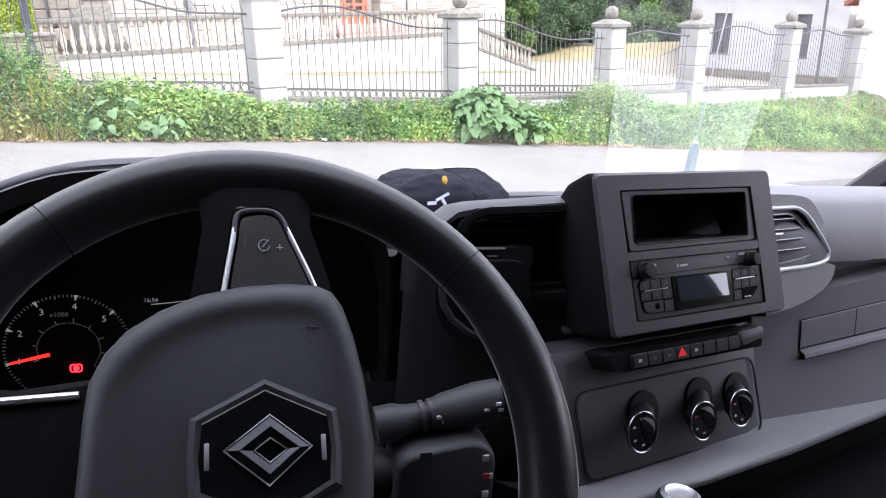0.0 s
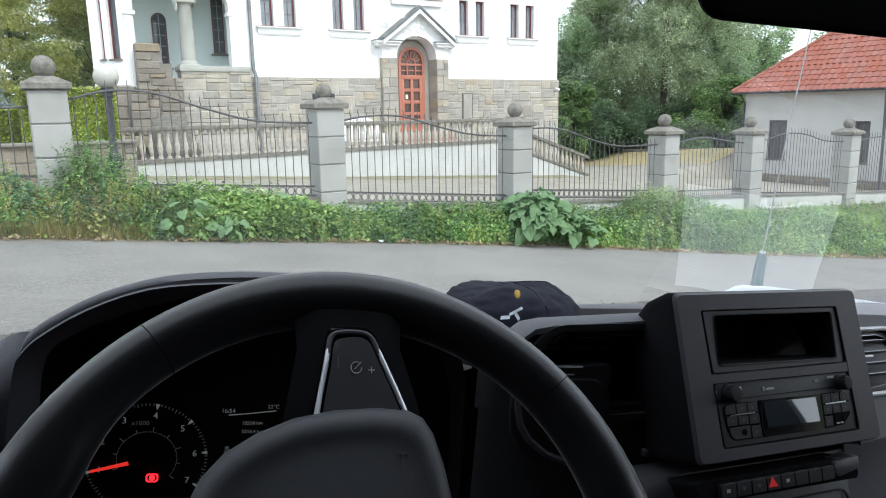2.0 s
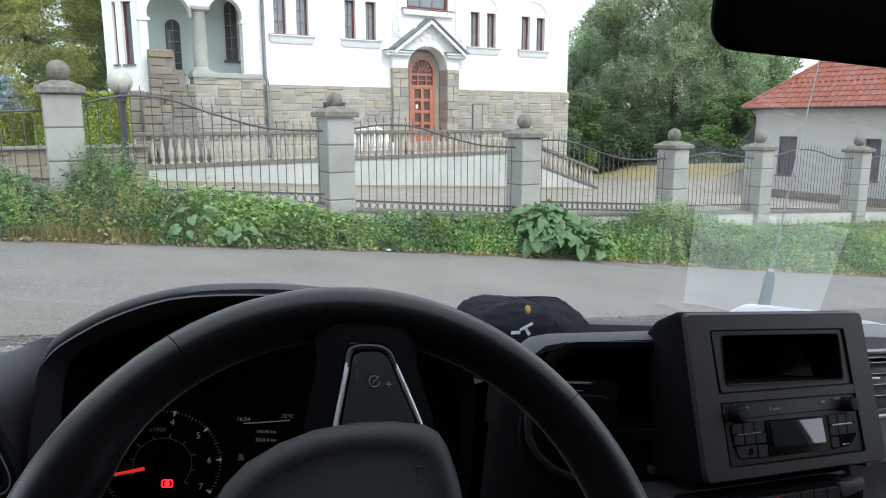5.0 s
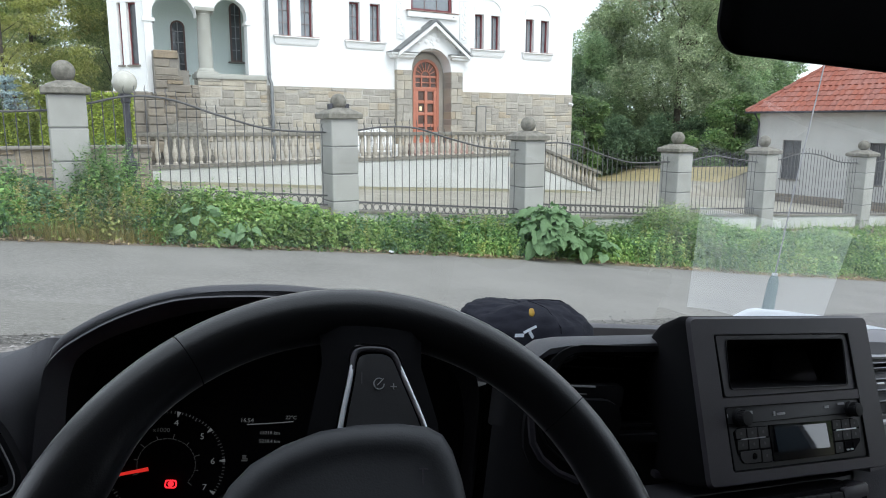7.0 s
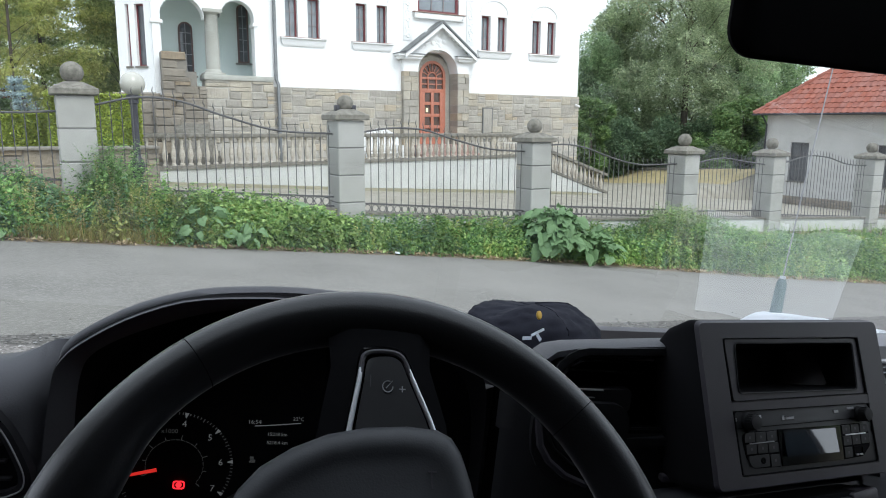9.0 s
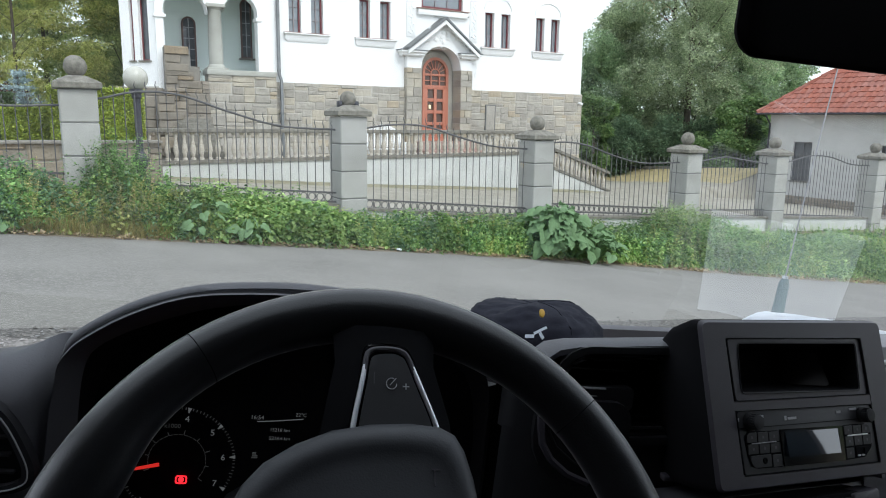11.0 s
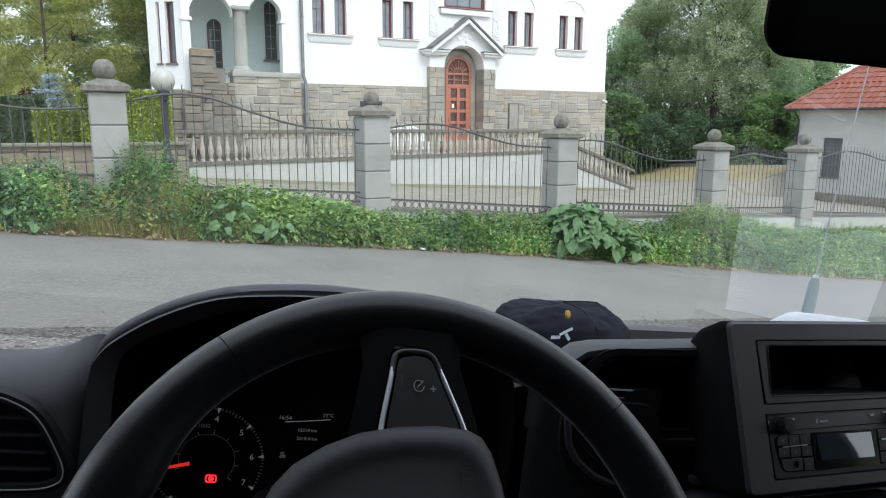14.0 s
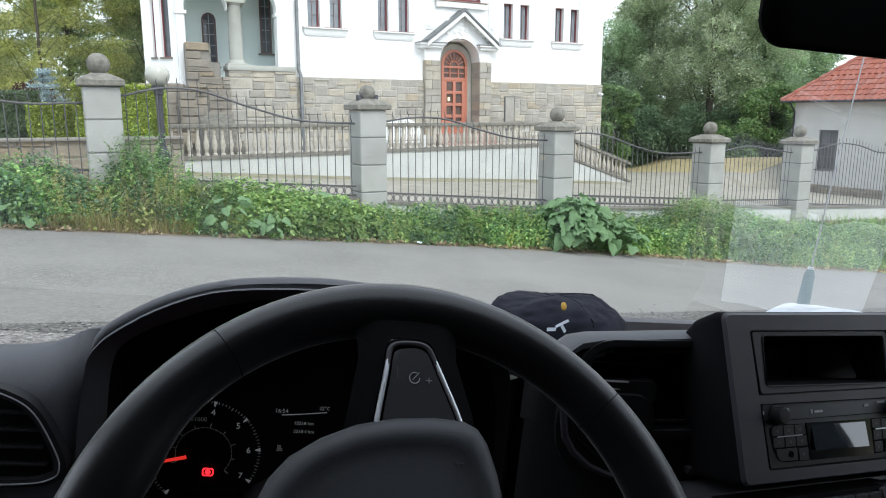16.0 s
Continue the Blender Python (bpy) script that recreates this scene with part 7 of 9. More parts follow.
for r, (v0, v1) in enumerate(((0.0868, 0.0966), (0.0972, 0.1070))):
    for c in range(3):
        u0 = 0.0170 + c * 0.0150 + 0.0012 * r
        key(u0, v0 + 0.0003 * c, u0 + 0.0150, v1 + 0.0003 * c, True, [0.004 if (c == 0 and r == 0) else 0.0009, 0.0009, 0.0009, 0.0009])
key(0.0210, 0.1078, 0.0495, 0.1198, False, [0.0009, 0.0009, 0.0009, 0.008])
key(0.0500, 0.1086, 0.0640, 0.1206)
for r, (v0, v1) in enumerate(((0.0882, 0.0978), (0.0988, 0.1092))):
    for c in range(3):
        u0 = 0.1578 + c * 0.0142 + 0.0005 * r
        key(u0, v0, u0 + 0.0142, v1, True, [0.0009, 0.005 if (c == 2 and r == 0) else 0.0009, 0.0009, 0.0009])
key(0.1588, 0.1102, 0.1722, 0.1212)
bm = B()
box(bm, PP(0.0235, 0.0975, 0.0004), PP(0.0562, 0.0966, 0.0012))
part("bright_line", bm, GREYMARK, radio)
bm = B()
box(bm, PP(0.1624, 0.0988, 0.0004), PP(0.1946, 0.0977, 0.0012))
part("bright_line", bm, CHROME, radio)
bm = B()
lathe(bm, [(0.003, 0), (0.003, 0.001), (0.0018, 0.0012), (0.0016, 0.0004)], Matrix.Translation((0.040, -0.1135, 0.0)), 14)
part("jack_socket", bm, MATT, radio)
bm = B()
ring(bm, [(0.1742, 0.1105), (0.1900, 0.1110), (0.1895, 0.1203), (0.1745, 0.1203)], [(0.1760, 0.1120), (0.1882, 0.1124), (0.1878, 0.1190), (0.1762, 0.1190)], -0.0004, 0.0005, PP)
part("usb_socket", bm, MATT, radio, "", 0)
for u0, u1 in ((0.1768, 0.1808), (0.1832, 0.1872)):
    bm = B()
    box(bm, PP(u0, 0.1195, 0.0), PP(u1, 0.1180, 0.0010))
    part("usb_tongue", bm, WHITEMARK, radio)
bm = B()
box(bm, PP(0.0085, 0.0832, -0.001), PP(0.2045, 0.0826, -0.0004))
part("step_line", bm, MATT, radio)
for x, y, w, h in ((0.0085, 0.0748, 0.003, 0.003), (0.039, 0.0735, 0.008, 0.003), (0.0735, 0.0765, 0.003, 0.004), (0.083, 0.077, 0.012, 0.0022), (0.153, 0.0745, 0.007, 0.0025), (0.176, 0.0725, 0.011, 0.0022)):
    bm = B()
    box(bm, (x - w / 2, -y - h / 2, -0.001), (x + w / 2, -y + h / 2, -0.0004))
    part("printed_sign", bm, GREYMARK, radio)

# switch strip under the bezel
ss_ = thing("switch_strip", "row of black switches with a red hazard button", "switch panel", PANEL)
bm = B()
prism(bm, fine([(-0.026, 0.1518), (0.207, 0.1555), (0.2085, 0.1770), (-0.017, 0.1706)], 0.006), -0.04, -0.004, PP)
part("tray", bm, MATT, ss_, "", 30)
for i in range(8):
    x = 0.0020 + i * 0.0203
    y = 0.1562 + 0.0004 * i
    bm = B()
    prism(bm, rounded(x + 0.0004, y, x + 0.0199, y + 0.0125, 0.0012, 2), -0.004, 0.0006, PP, 0.0006, 1)
    part("switch", bm, BLACK, ss_)
    if i in (0, 1, 2, 4):
        bm = B()
        box(bm, (x + 0.007, -y - 0.0075, 0.0006), (x + 0.0115, -y - 0.0045, 0.0009))
        part("switch_sign", bm, GREYMARK if i in (0, 4) else BEZEL, ss_)
bm = B()
prism(bm, fine([(0.1650, 0.1560), (0.2050, 0.1530), (0.2065, 0.1660), (0.1680, 0.1708)], 0.004), -0.02, 0.0002, PP, 0.0015, 2)
part("end_cover", bm, BEZEL, ss_, "", 40)
bm = B()
hx, hy = 0.0710, 0.1580
prism(bm, [(hx - 0.0062, hy + 0.0085), (hx + 0.0068, hy + 0.0088), (hx - 0.0005, hy - 0.0005)], 0.0004, 0.0012, PP)
part("hazard_triangle", bm, glow_mat("red_hazard", (0.9, 0.02, 0.02), 0.10), ss_, "red hazard triangle", 0)
# fascia with three heater dials
fa = thing("heater_panel", "dark heater panel with three chrome-ringed dials", "heater panel", PANEL)
bm = B()
rows = []
for u, w in ((-0.066, -0.10), (-0.062, -0.045), (-0.052, -0.035), (0.10, -0.034), (0.215, -0.034), (0.240, -0.038), (0.262, -0.050), (0.280, -0.072), (0.290, -0.11)):
    v0, v1 = 0.147 + 0.02 * u, 0.290 + 0.04 * u
    rows.append([PP(u, v0, w - 0.05), PP(u, v0 + 0.004, w - 0.004), PP(u, v0 + 0.012, w), PP(u, v1 - 0.012, w), PP(u, v1, w - 0.004), PP(u, v1 + 0.01, w - 0.05)])
loft(bm, rows)
part("fascia", bm, FASCIA, fa, "", 40)
bm = B()
ring(bm, fine([(-0.046, 0.188), (0.232, 0.194), (0.243, 0.286), (-0.036, 0.278)], 0.018, 6), fine([(-0.044, 0.190), (0.230, 0.196), (0.241, 0.284), (-0.034, 0.276)], 0.017, 6), -0.034, -0.0325, PP)
part("fascia_line", bm, BLACK, fa, "", 0)
for (bx, by), (cx, cy) in (((0.046, 0.224), (0.0148, 0.2327)), ((0.1325, 0.2250), (0.1046, 0.2400)), ((0.1965, 0.230), (0.1676, 0.2386))):
    dl = new("dial")
    dl.parent = fa
    A_, C_ = Vector(PP(bx, by, -0.034)), Vector(PP(cx, cy, -0.006))
    ax = Vector((0, 0, 1))
    bm = B()
    tube(bm, [A_ - ax * 0.004, A_ + ax * 0.003], [0.0225, 0.0215], 28)
    part("base_ring", bm, BLACK, dl)
    bm = B()
    tube(bm, [A_, A_.lerp(C_, 0.55), C_ - ax * 0.004], [0.0115, 0.0125, 0.0145], 24)
    part("knob", bm, BUTTON, dl)
    bm = B()
    lathe(bm, [(0.0145, -0.006), (0.0192, -0.003), (0.0202, 0.0), (0.0185, 0.0004), (0.001, -0.0006)], Matrix.Translation(C_), 32)
    part("dial_face", bm, GLOSS, dl)
    bm = B()
    tube(bm, [C_ + Vector((0.0196 * math.cos(k * math.tau / 36), 0.0196 * math.sin(k * math.tau / 36), 0.0004)) for k in range(36)], 0.0011, 8, True)
    part("chrome_ring", bm, RINGCHROME, dl, "bright chrome ring")
    for k in range(5):
        aa = radians(30 + 60 * k)
        p = C_ + Vector((0.0125 * math.cos(aa), 0.0125 * math.sin(aa), 0.0002))
        bm = B()
        box(bm, p - Vector((0.0018, 0.0010, 0.0003)), p + Vector((0.0018, 0.0010, 0.0003)))
        part("dial_sign", bm, REDMARK if k in (1, 2) and cx > 0.05 else GREYMARK, dl)

# right vent with its chrome loop
rv = thing("right_vent", "black air vent with chrome loop beside the console", "air vent", PANEL)
VO = [(0.222, 0.010), (0.262, 0.0105), (0.308, 0.0145), (0.333, 0.027), (0.360, 0.066), (0.371, 0.086), (0.366, 0.105), (0.352, 0.121), (0.317, 0.134), (0.270, 0.142), (0.222, 0.146)]
VC = [(0.222, 0.0262), (0.262, 0.0265), (0.291, 0.0275), (0.312, 0.037), (0.333, 0.058), (0.3425, 0.0685), (0.352, 0.0835), (0.342, 0.0935), (0.309, 0.0967), (0.262, 0.0965), (0.222, 0.0965)]
VI = [(0.222, 0.033), (0.262, 0.0333), (0.282, 0.034), (0.2965, 0.0405), (0.314, 0.056), (0.325, 0.067), (0.332, 0.0775), (0.322, 0.0835), (0.300, 0.087), (0.260, 0.0895), (0.222, 0.0905)]
VO, VC, VI = smooth_line(VO, 4), smooth_line(VC, 4), smooth_line(VI, 4)
bm = B()
ring(bm, VO, VC, -0.03, -0.006, PP)
part("surround", bm, DASH_SHADED, rv, "", 30)
bm = B()
ring(bm, VC, VI, -0.03, -0.010, PP)
part("inner_surround", bm, BEZEL, rv, "", 30)
bm = B()
tube(bm, [PP(u, v, -0.0095) for u, v in VI], 0.0008, 6)
part("inner_lip", bm, EDGECHROME, rv)
bm = B()
tube(bm, [PP(u, v, -0.005) for u, v in VC[:-2]], 0.0028, 8)
part("chrome_loop", bm, CHROME, rv, "bright chrome loop")
bm = B()
prism(bm, VI, -0.05, -0.045, PP)
part("back", bm, MATT, rv, "", 0)
for i, v in enumerate((0.040, 0.052, 0.064, 0.076)):
    bm = B()
    box(bm, PP(0.222, v - 0.0013, -0.030), PP(0.298 + 0.0085 * i, v + 0.0013, -0.010), 0.0006)
    part("slat", bm, BLACK, rv)
    # highlight on the slat's front edge, added as a thin bright bar
    bm = B()
    tube(bm, [PP(0.222, v - 0.0012, -0.0098), PP(0.295 + 0.0085 * i, v - 0.0012, -0.0098)], 0.0005, 5)
    part("slat_glint", bm, EDGECHROME, rv)
bm = B()
box(bm, PP(0.250, 0.057, -0.012), PP(0.266, 0.0545, -0.007), 0.0006)
part("vent_tab", bm, CHROME, rv)

# lower ledge, tray and small things below the heater panel
lt = thing("lower_tray", "dark stowage tray with a pale ledge under the dash", "stowage tray", VAN)
bm = B()
up_ = ((0.33, 0.485, -0.402), (0.38, 0.499, -0.402), (0.419, 0.511, -0.402), (0.543, 0.542, -0.402), (0.6455, 0.572, -0.402), (0.7587, 0.592, -0.401), (0.808, 0.617, -0.400), (0.933, 0.654, -0.399), (1.2, 0.72, -0.398))
lo_ = ((0.32, 0.462, -0.404), (0.376, 0.474, -0.404), (0.422, 0.485, -0.404), (0.511, 0.4997, -0.404), (0.648, 0.531, -0.403), (0.765, 0.5626, -0.402), (0.852, 0.585, -0.401), (0.95, 0.612, -0.400), (1.15, 0.66, -0.400))
loft(bm, [[(x, y + 0.02, z + 0.004) for x, y, z in up_], list(up_), list(lo_), [(x, y - 0.003, z - 0.004) for x, y, z in lo_], [(x, y - 0.002, z - 0.009) for x, y, z in lo_]])
part("ledge", bm, DASH, lt, "", 50)
bm = B()
loft(bm, [[(x, y - 0.001, z - 0.009) for x, y, z in lo_], [(x, y + 0.01, z - 0.05) for x, y, z in lo_], [(x, y + 0.12, z - 0.09) for x, y, z in lo_]])
part("skirt", bm, MATT, lt, "", 50)
bm = B()
loft(bm, [[(x, y + 0.05, z - 0.03), (x, y + 0.06, z - 0.10), (x, y - 0.06, z - 0.13), (x, y - 0.18, z - 0.14)] for x, y, z in lo_])
part("tray_floor", bm, MATT, lt)
gs = thing("gear_knob", "gear lever knob with a chrome cap", "gear lever", VAN @ Matrix.Translation((0.445, 0.455, -0.40)))
bm = B()
lathe(bm, [(0.012, -0.12), (0.014, -0.03), (0.022, -0.012), (0.024, 0.0), (0.021, 0.010), (0.016, 0.014)], None, 20)
part("grip", bm, BLACK, gs)
bm = B()
lathe(bm, [(0.0185, 0.0105), (0.0185, 0.0135), (0.015, 0.0155), (0.0135, 0.0145), (0.006, 0.0142)], None, 20)
part("chrome_cap", bm, CHROME, gs)
cp = thing("pen", "pale pen lying in the stowage tray", "pen", VAN)
bm = B()
tube(bm, [(0.60, 0.50, -0.452), (0.63, 0.455, -0.440)], 0.003, 8)
part("barrel", bm, WHITEMARK, cp)
for x, y in ((0.56, 0.47), (0.595, 0.475)):
    so = thing("power_socket", "black power socket with a red ring", "power socket", VAN @ Matrix.Translation((x, y, -0.455)))
    bm = B()
    lathe(bm, [(0.012, -0.04), (0.012, 0.004), (0.009, 0.005), (0.008, 0.0)], None, 18)
    part("cup", bm, BLACK, so)
    bm = B()
    tube(bm, [(0.0105 * math.cos(k * math.tau / 18), 0.0105 * math.sin(k * math.tau / 18), 0.005) for k in range(18)], 0.0012, 6, True)
    part("red_ring", bm, REDMARK, so)
bm = B()
loft(bm, [[(x, y0 + 0.1 * (x - 0.64), z + (0.12 * (x - 0.75) if z > -0.26 else 0)) for x in (0.632, 0.68, 0.74, 0.85, 1.0, 1.2)] for y0, z in ((0.632, -0.246), (0.614, -0.250), (0.610, -0.284), (0.601, -0.335), (0.582, -0.403))])
part("lower_face", bm, DASH_SHADED, dash, "", 50)
# glove shelf lines on the right wing
gl = thing("glove_compartment", "dark closed glove compartment lid in the dash", "glove compartment", VAN)
lid_y = lambda x, z: 0.610 + (z + 0.284) * 0.18 + 0.1 * (x - 0.64) if z < -0.284 else 0.614 + (z + 0.25) * 0.118 + 0.1 * (x - 0.64)
lid_a, lid_b = lambda x: -0.2863 + 0.104 * (x - 0.725), lambda x: -0.3195 + 0.09 * (x - 0.733)
bm = B()
loft(bm, [[(x, lid_y(x, z) - 0.0006, z) for z in (lid_a(x) + 0.0012, (lid_a(x) + lid_b(x)) / 2, lid_b(x) - 0.002)] for x in (0.712, 0.80, 0.9, 1.06)])
part("gap", bm, BLACK, gl, "", 0)
for x0, x1 in ((0.7135, 0.8085), (0.8105, 1.055)):
    bm = B()
    loft(bm, [[(x, lid_y(x, z) - d, z) for z, d in ((lid_a(x), 0.0002), (lid_a(x) - 0.001, 0.0016), ((lid_a(x) + lid_b(x)) / 2, 0.002), (lid_b(x) + 0.001, 0.0016), (lid_b(x), 0.0002))] for x in (x0, x0 + 0.001, (x0 + x1) / 2, x1 - 0.001, x1)])
    part("lid", bm, DASH_SHADED, gl, "", 30)
bm = B()
loft(bm, [[(x, lid_y(x, z) - d, z) for z, d in ((lid_b(x) - 0.0025, 0.0), (lid_b(x) - 0.005, 0.009), (lid_b(x) - 0.009, 0.010), (lid_b(x) - 0.012, 0.007), (lid_b(x) - 0.014, 0.0))] for x in (0.715, 0.722, 0.85, 1.06)])
part("grip_ledge", bm, DASH_SHADED, gl, "", 50)

# ---------------------------------------------------------------- loose things on the dash
cap = thing("cloth_cap", "dark navy cloth cap with a small yellow badge", "cap", VAN)
bm = B()
rows = []
CX, CY, CZ = 0.303, 0.815, -0.200


def dent(a, el, v):
    """Slack cloth: broad folds and small creases."""
    p = Vector((math.cos(a) * 2, math.sin(a) * 2, v * 3))
    return 0.003 * math.sin(3 * a + 1.0) * math.sin(el * 2) + 0.004 * noise.noise(p) + 0.0042 * (0.5 - abs(noise.noise(p * 2.6)) * 2) * math.sin(el * 2)


for i in range(19):
    v = i / 18
    row = []
    for k in range(56):
        a = k * math.tau / 56
        el = v * math.pi / 2
        rx = 0.091 * math.cos(el) ** 0.75
        ry = 0.085 * math.cos(el) ** 0.75
        h = 0.048 * math.sin(el) ** 0.8
        fold = dent(a, el, v)
        sag = -0.006 * max(0, math.cos(a - 2.6)) * math.sin(el)
        row.append((CX + (rx + fold) * math.cos(a), CY + (ry + fold) * math.sin(a), CZ + max(h + fold * 0.6 + sag, 0)))
    rows.append(row)
loft(bm, rows, True, True)
part("crown", bm, CAPCLOTH, cap, "", 60)
bm = B()
rows = []
for q, drop in ((0.0, 0.0), (0.5, 0.004), (1.0, -0.008)):
    rows.append([(CX + (0.092 + 0.05 * q * math.sin((k / 12) * math.pi)) * math.cos(radians(150 + 90 * k / 12)), CY + (0.082 + 0.05 * q * math.sin((k / 12) * math.pi)) * math.sin(radians(150 + 90 * k / 12)), CZ + 0.008 + drop) for k in range(13)])
loft(bm, rows)
bmesh.ops.solidify(bm, geom=bm.faces[:], thickness=0.003)
part("visor", bm, CAPCLOTH, cap, "", 60)
for a0 in (-75, 15, 105):
    bm = B()
    pts = []
    for i in range(13):
        el = i / 12 * math.pi / 2
        a = radians(a0)
        fold = dent(a, el, i / 12)
        sag = -0.006 * max(0, math.cos(a - 2.6)) * math.sin(el)
        pts.append((CX + (0.091 * math.cos(el) ** 0.75 + fold) * math.cos(a), CY + (0.085 * math.cos(el) ** 0.75 + fold) * math.sin(a), CZ + max(0.048 * math.sin(el) ** 0.8 + fold * 0.6 + sag, 0)))
    tube(bm, pts, 0.0011, 5)
    part("seam", bm, CAPCLOTH, cap)
bm = B()
lathe(bm, [(0.0042, 0), (0.0038, 0.002), (0.0016, 0.003)], VAN.inverted() @ VAN @ Matrix.Translation((0.284, 0.744, -0.152)) @ pose(0, 0, 0, 60, 0, 0) @ Matrix.Diagonal((0.8, 1.3, 1, 1)), 14)
part("badge", bm, GOLD, cap, "small yellow badge")
tg = thing("white_tag", "small white paper tags lying by the cap", "tag", VAN)
for p, q, w in (((0.267, 0.715, -0.1695), (0.280, 0.712, -0.1605), 0.0024), ((0.256, 0.712, -0.1725), (0.266, 0.710, -0.1712), 0.0032), ((0.2725, 0.712, -0.167), (0.2755, 0.706, -0.1725), 0.0024)):
    bm = B()
    a, b = Vector(p), Vector(q)
    d = (b - a).normalized().cross(Vector((0, 0.8, 0.6))).normalized() * w
    loft(bm, [[a - d, a + d], [b - d, b + d]])
    bmesh.ops.solidify(bm, geom=bm.faces[:], thickness=0.001)
    part("slip", bm, PAPER, tg, "", 0)
bump_at = lambda u, c: math.exp(-((u - c) / 0.06) ** 2)
pa = thing("paper_sheet", "white sheet of paper lying on the dash", "paper", VAN)
bm = B()
rows = []
for i in range(8):
    v = i / 7
    row = []
    for u in np.linspace(0, 1, 15):
        k = max(0.0, min(1.0, (u - 0.13) / 0.32))
        k = k * k * (3 - 2 * k)
        row.append((0.594 + 0.252 * u + (0.022 - 0.027 * u) * v, 0.775 + 0.160 * v + 0.012 * u, (-0.178 - 0.014 * v) * (1 - k) + (-0.153 - 0.011 * v) * k + 0.0018 * math.sin(u * 9 + v * 2) + 0.003 * bump_at(u, 0.48) * v))
    rows.append(row)
loft(bm, rows)
bmesh.ops.solidify(bm, geom=bm.faces[:], thickness=0.0006)
part("sheet", bm, PAPER, pa, "", 60)


# specks of dust on the inside of the glass
g = np.random.default_rng(12)
vs, fs = [], []
for i in range(60):
    x, y = g.uniform(-0.35, 0.62), g.uniform(0.32, 0.80)
    r = g.uniform(0.0003, 0.0007)
    k = len(vs)
    for j in range(5):
        a = j * math.tau / 5
        yy = y + r * math.sin(a) * math.cos(PHI) * g.uniform(0.6, 1.5)
        vs.append((x + r * math.cos(a) * g.uniform(0.6, 1.5), yy, glass_z(yy) - 0.0012))
    fs.append(tuple(range(k, k + 5)))
ob = mesh_part("dust_specks", vs, fs, mat("pale_dust", (0.6, 0.6, 0.58), (0.75, 0.75, 0.72), 40, 0.9))
ob.matrix_world = VAN
tagged(ob, "tiny pale specks of dust on the windscreen", "dust", kind="stuff")


# ---------------------------------------------------------------- plants on the verge
def verge_z(s, t):
    return ground_z(s, t)


VERGE_TOP = ((-6, 1.6), (-0.9, 1.02), (-0.2, 0.97), (0.18, 0.66), (0.45, 0.60), (0.72, 0.90), (0.95, 0.96), (1.3, 0.70), (2.1, 0.58), (2.5, 0.47), (3.3, 0.36), (4.05, 0.17), (4.6, 0.06), (5.1, 0.0), (6.3, -0.10), (7.6, -0.19), (8.4, -0.28), (11.3, -0.56), (11.9, -0.58),
             (12.4, -0.42), (13.2, -0.34), (14.0, -0.52), (16.1, -1.12), (17.4, -1.22), (18.7, -1.38), (19.9, -1.55), (21.7, -1.82), (24, -2.15), (30, -2.9))


def growth(s, u):
    """How tall the weeds stand: low at the road, up to the fence line's own height behind."""
    e = lerp(EDGE, s)
    t = e + u * (11.95 - e)
    z = 1.6 + (lerp(VERGE_TOP, s * 11.5 / t) - 1.6) * t / 11.5
    return max(0.12, z - verge_z(s, t)) * min(1.12, 0.42 + 1.1 * u)


def dry_patch(s, u):
    """Yellowed grass by the first pillar, where nothing else grows."""
    return u < 0.32 - 0.75 * (s - 0.6) ** 2


def blades(base, d, side, ln, w, sag):
    """Pointed leaves: four facets each, folded along the rib, the tip hanging."""
    nn = np.cross(side, d)
    ln, w = ln[:, None], w[:, None]
    down = np.array([0, 0, -1.0])
    mid = base + d * ln * 0.45 + down * ln * sag * 0.2
    tip = base + d * ln * 0.95 + down * ln * sag
    v = np.stack([base, mid + side * w + nn * w * 0.4, mid, mid - side * w + nn * w * 0.4, tip], 1).reshape(-1, 3)
    k = np.arange(len(base))[:, None] * 5
    return v, np.concatenate([k + q for q in ([0, 1, 2], [0, 2, 3], [1, 4, 2], [2, 4, 3])])


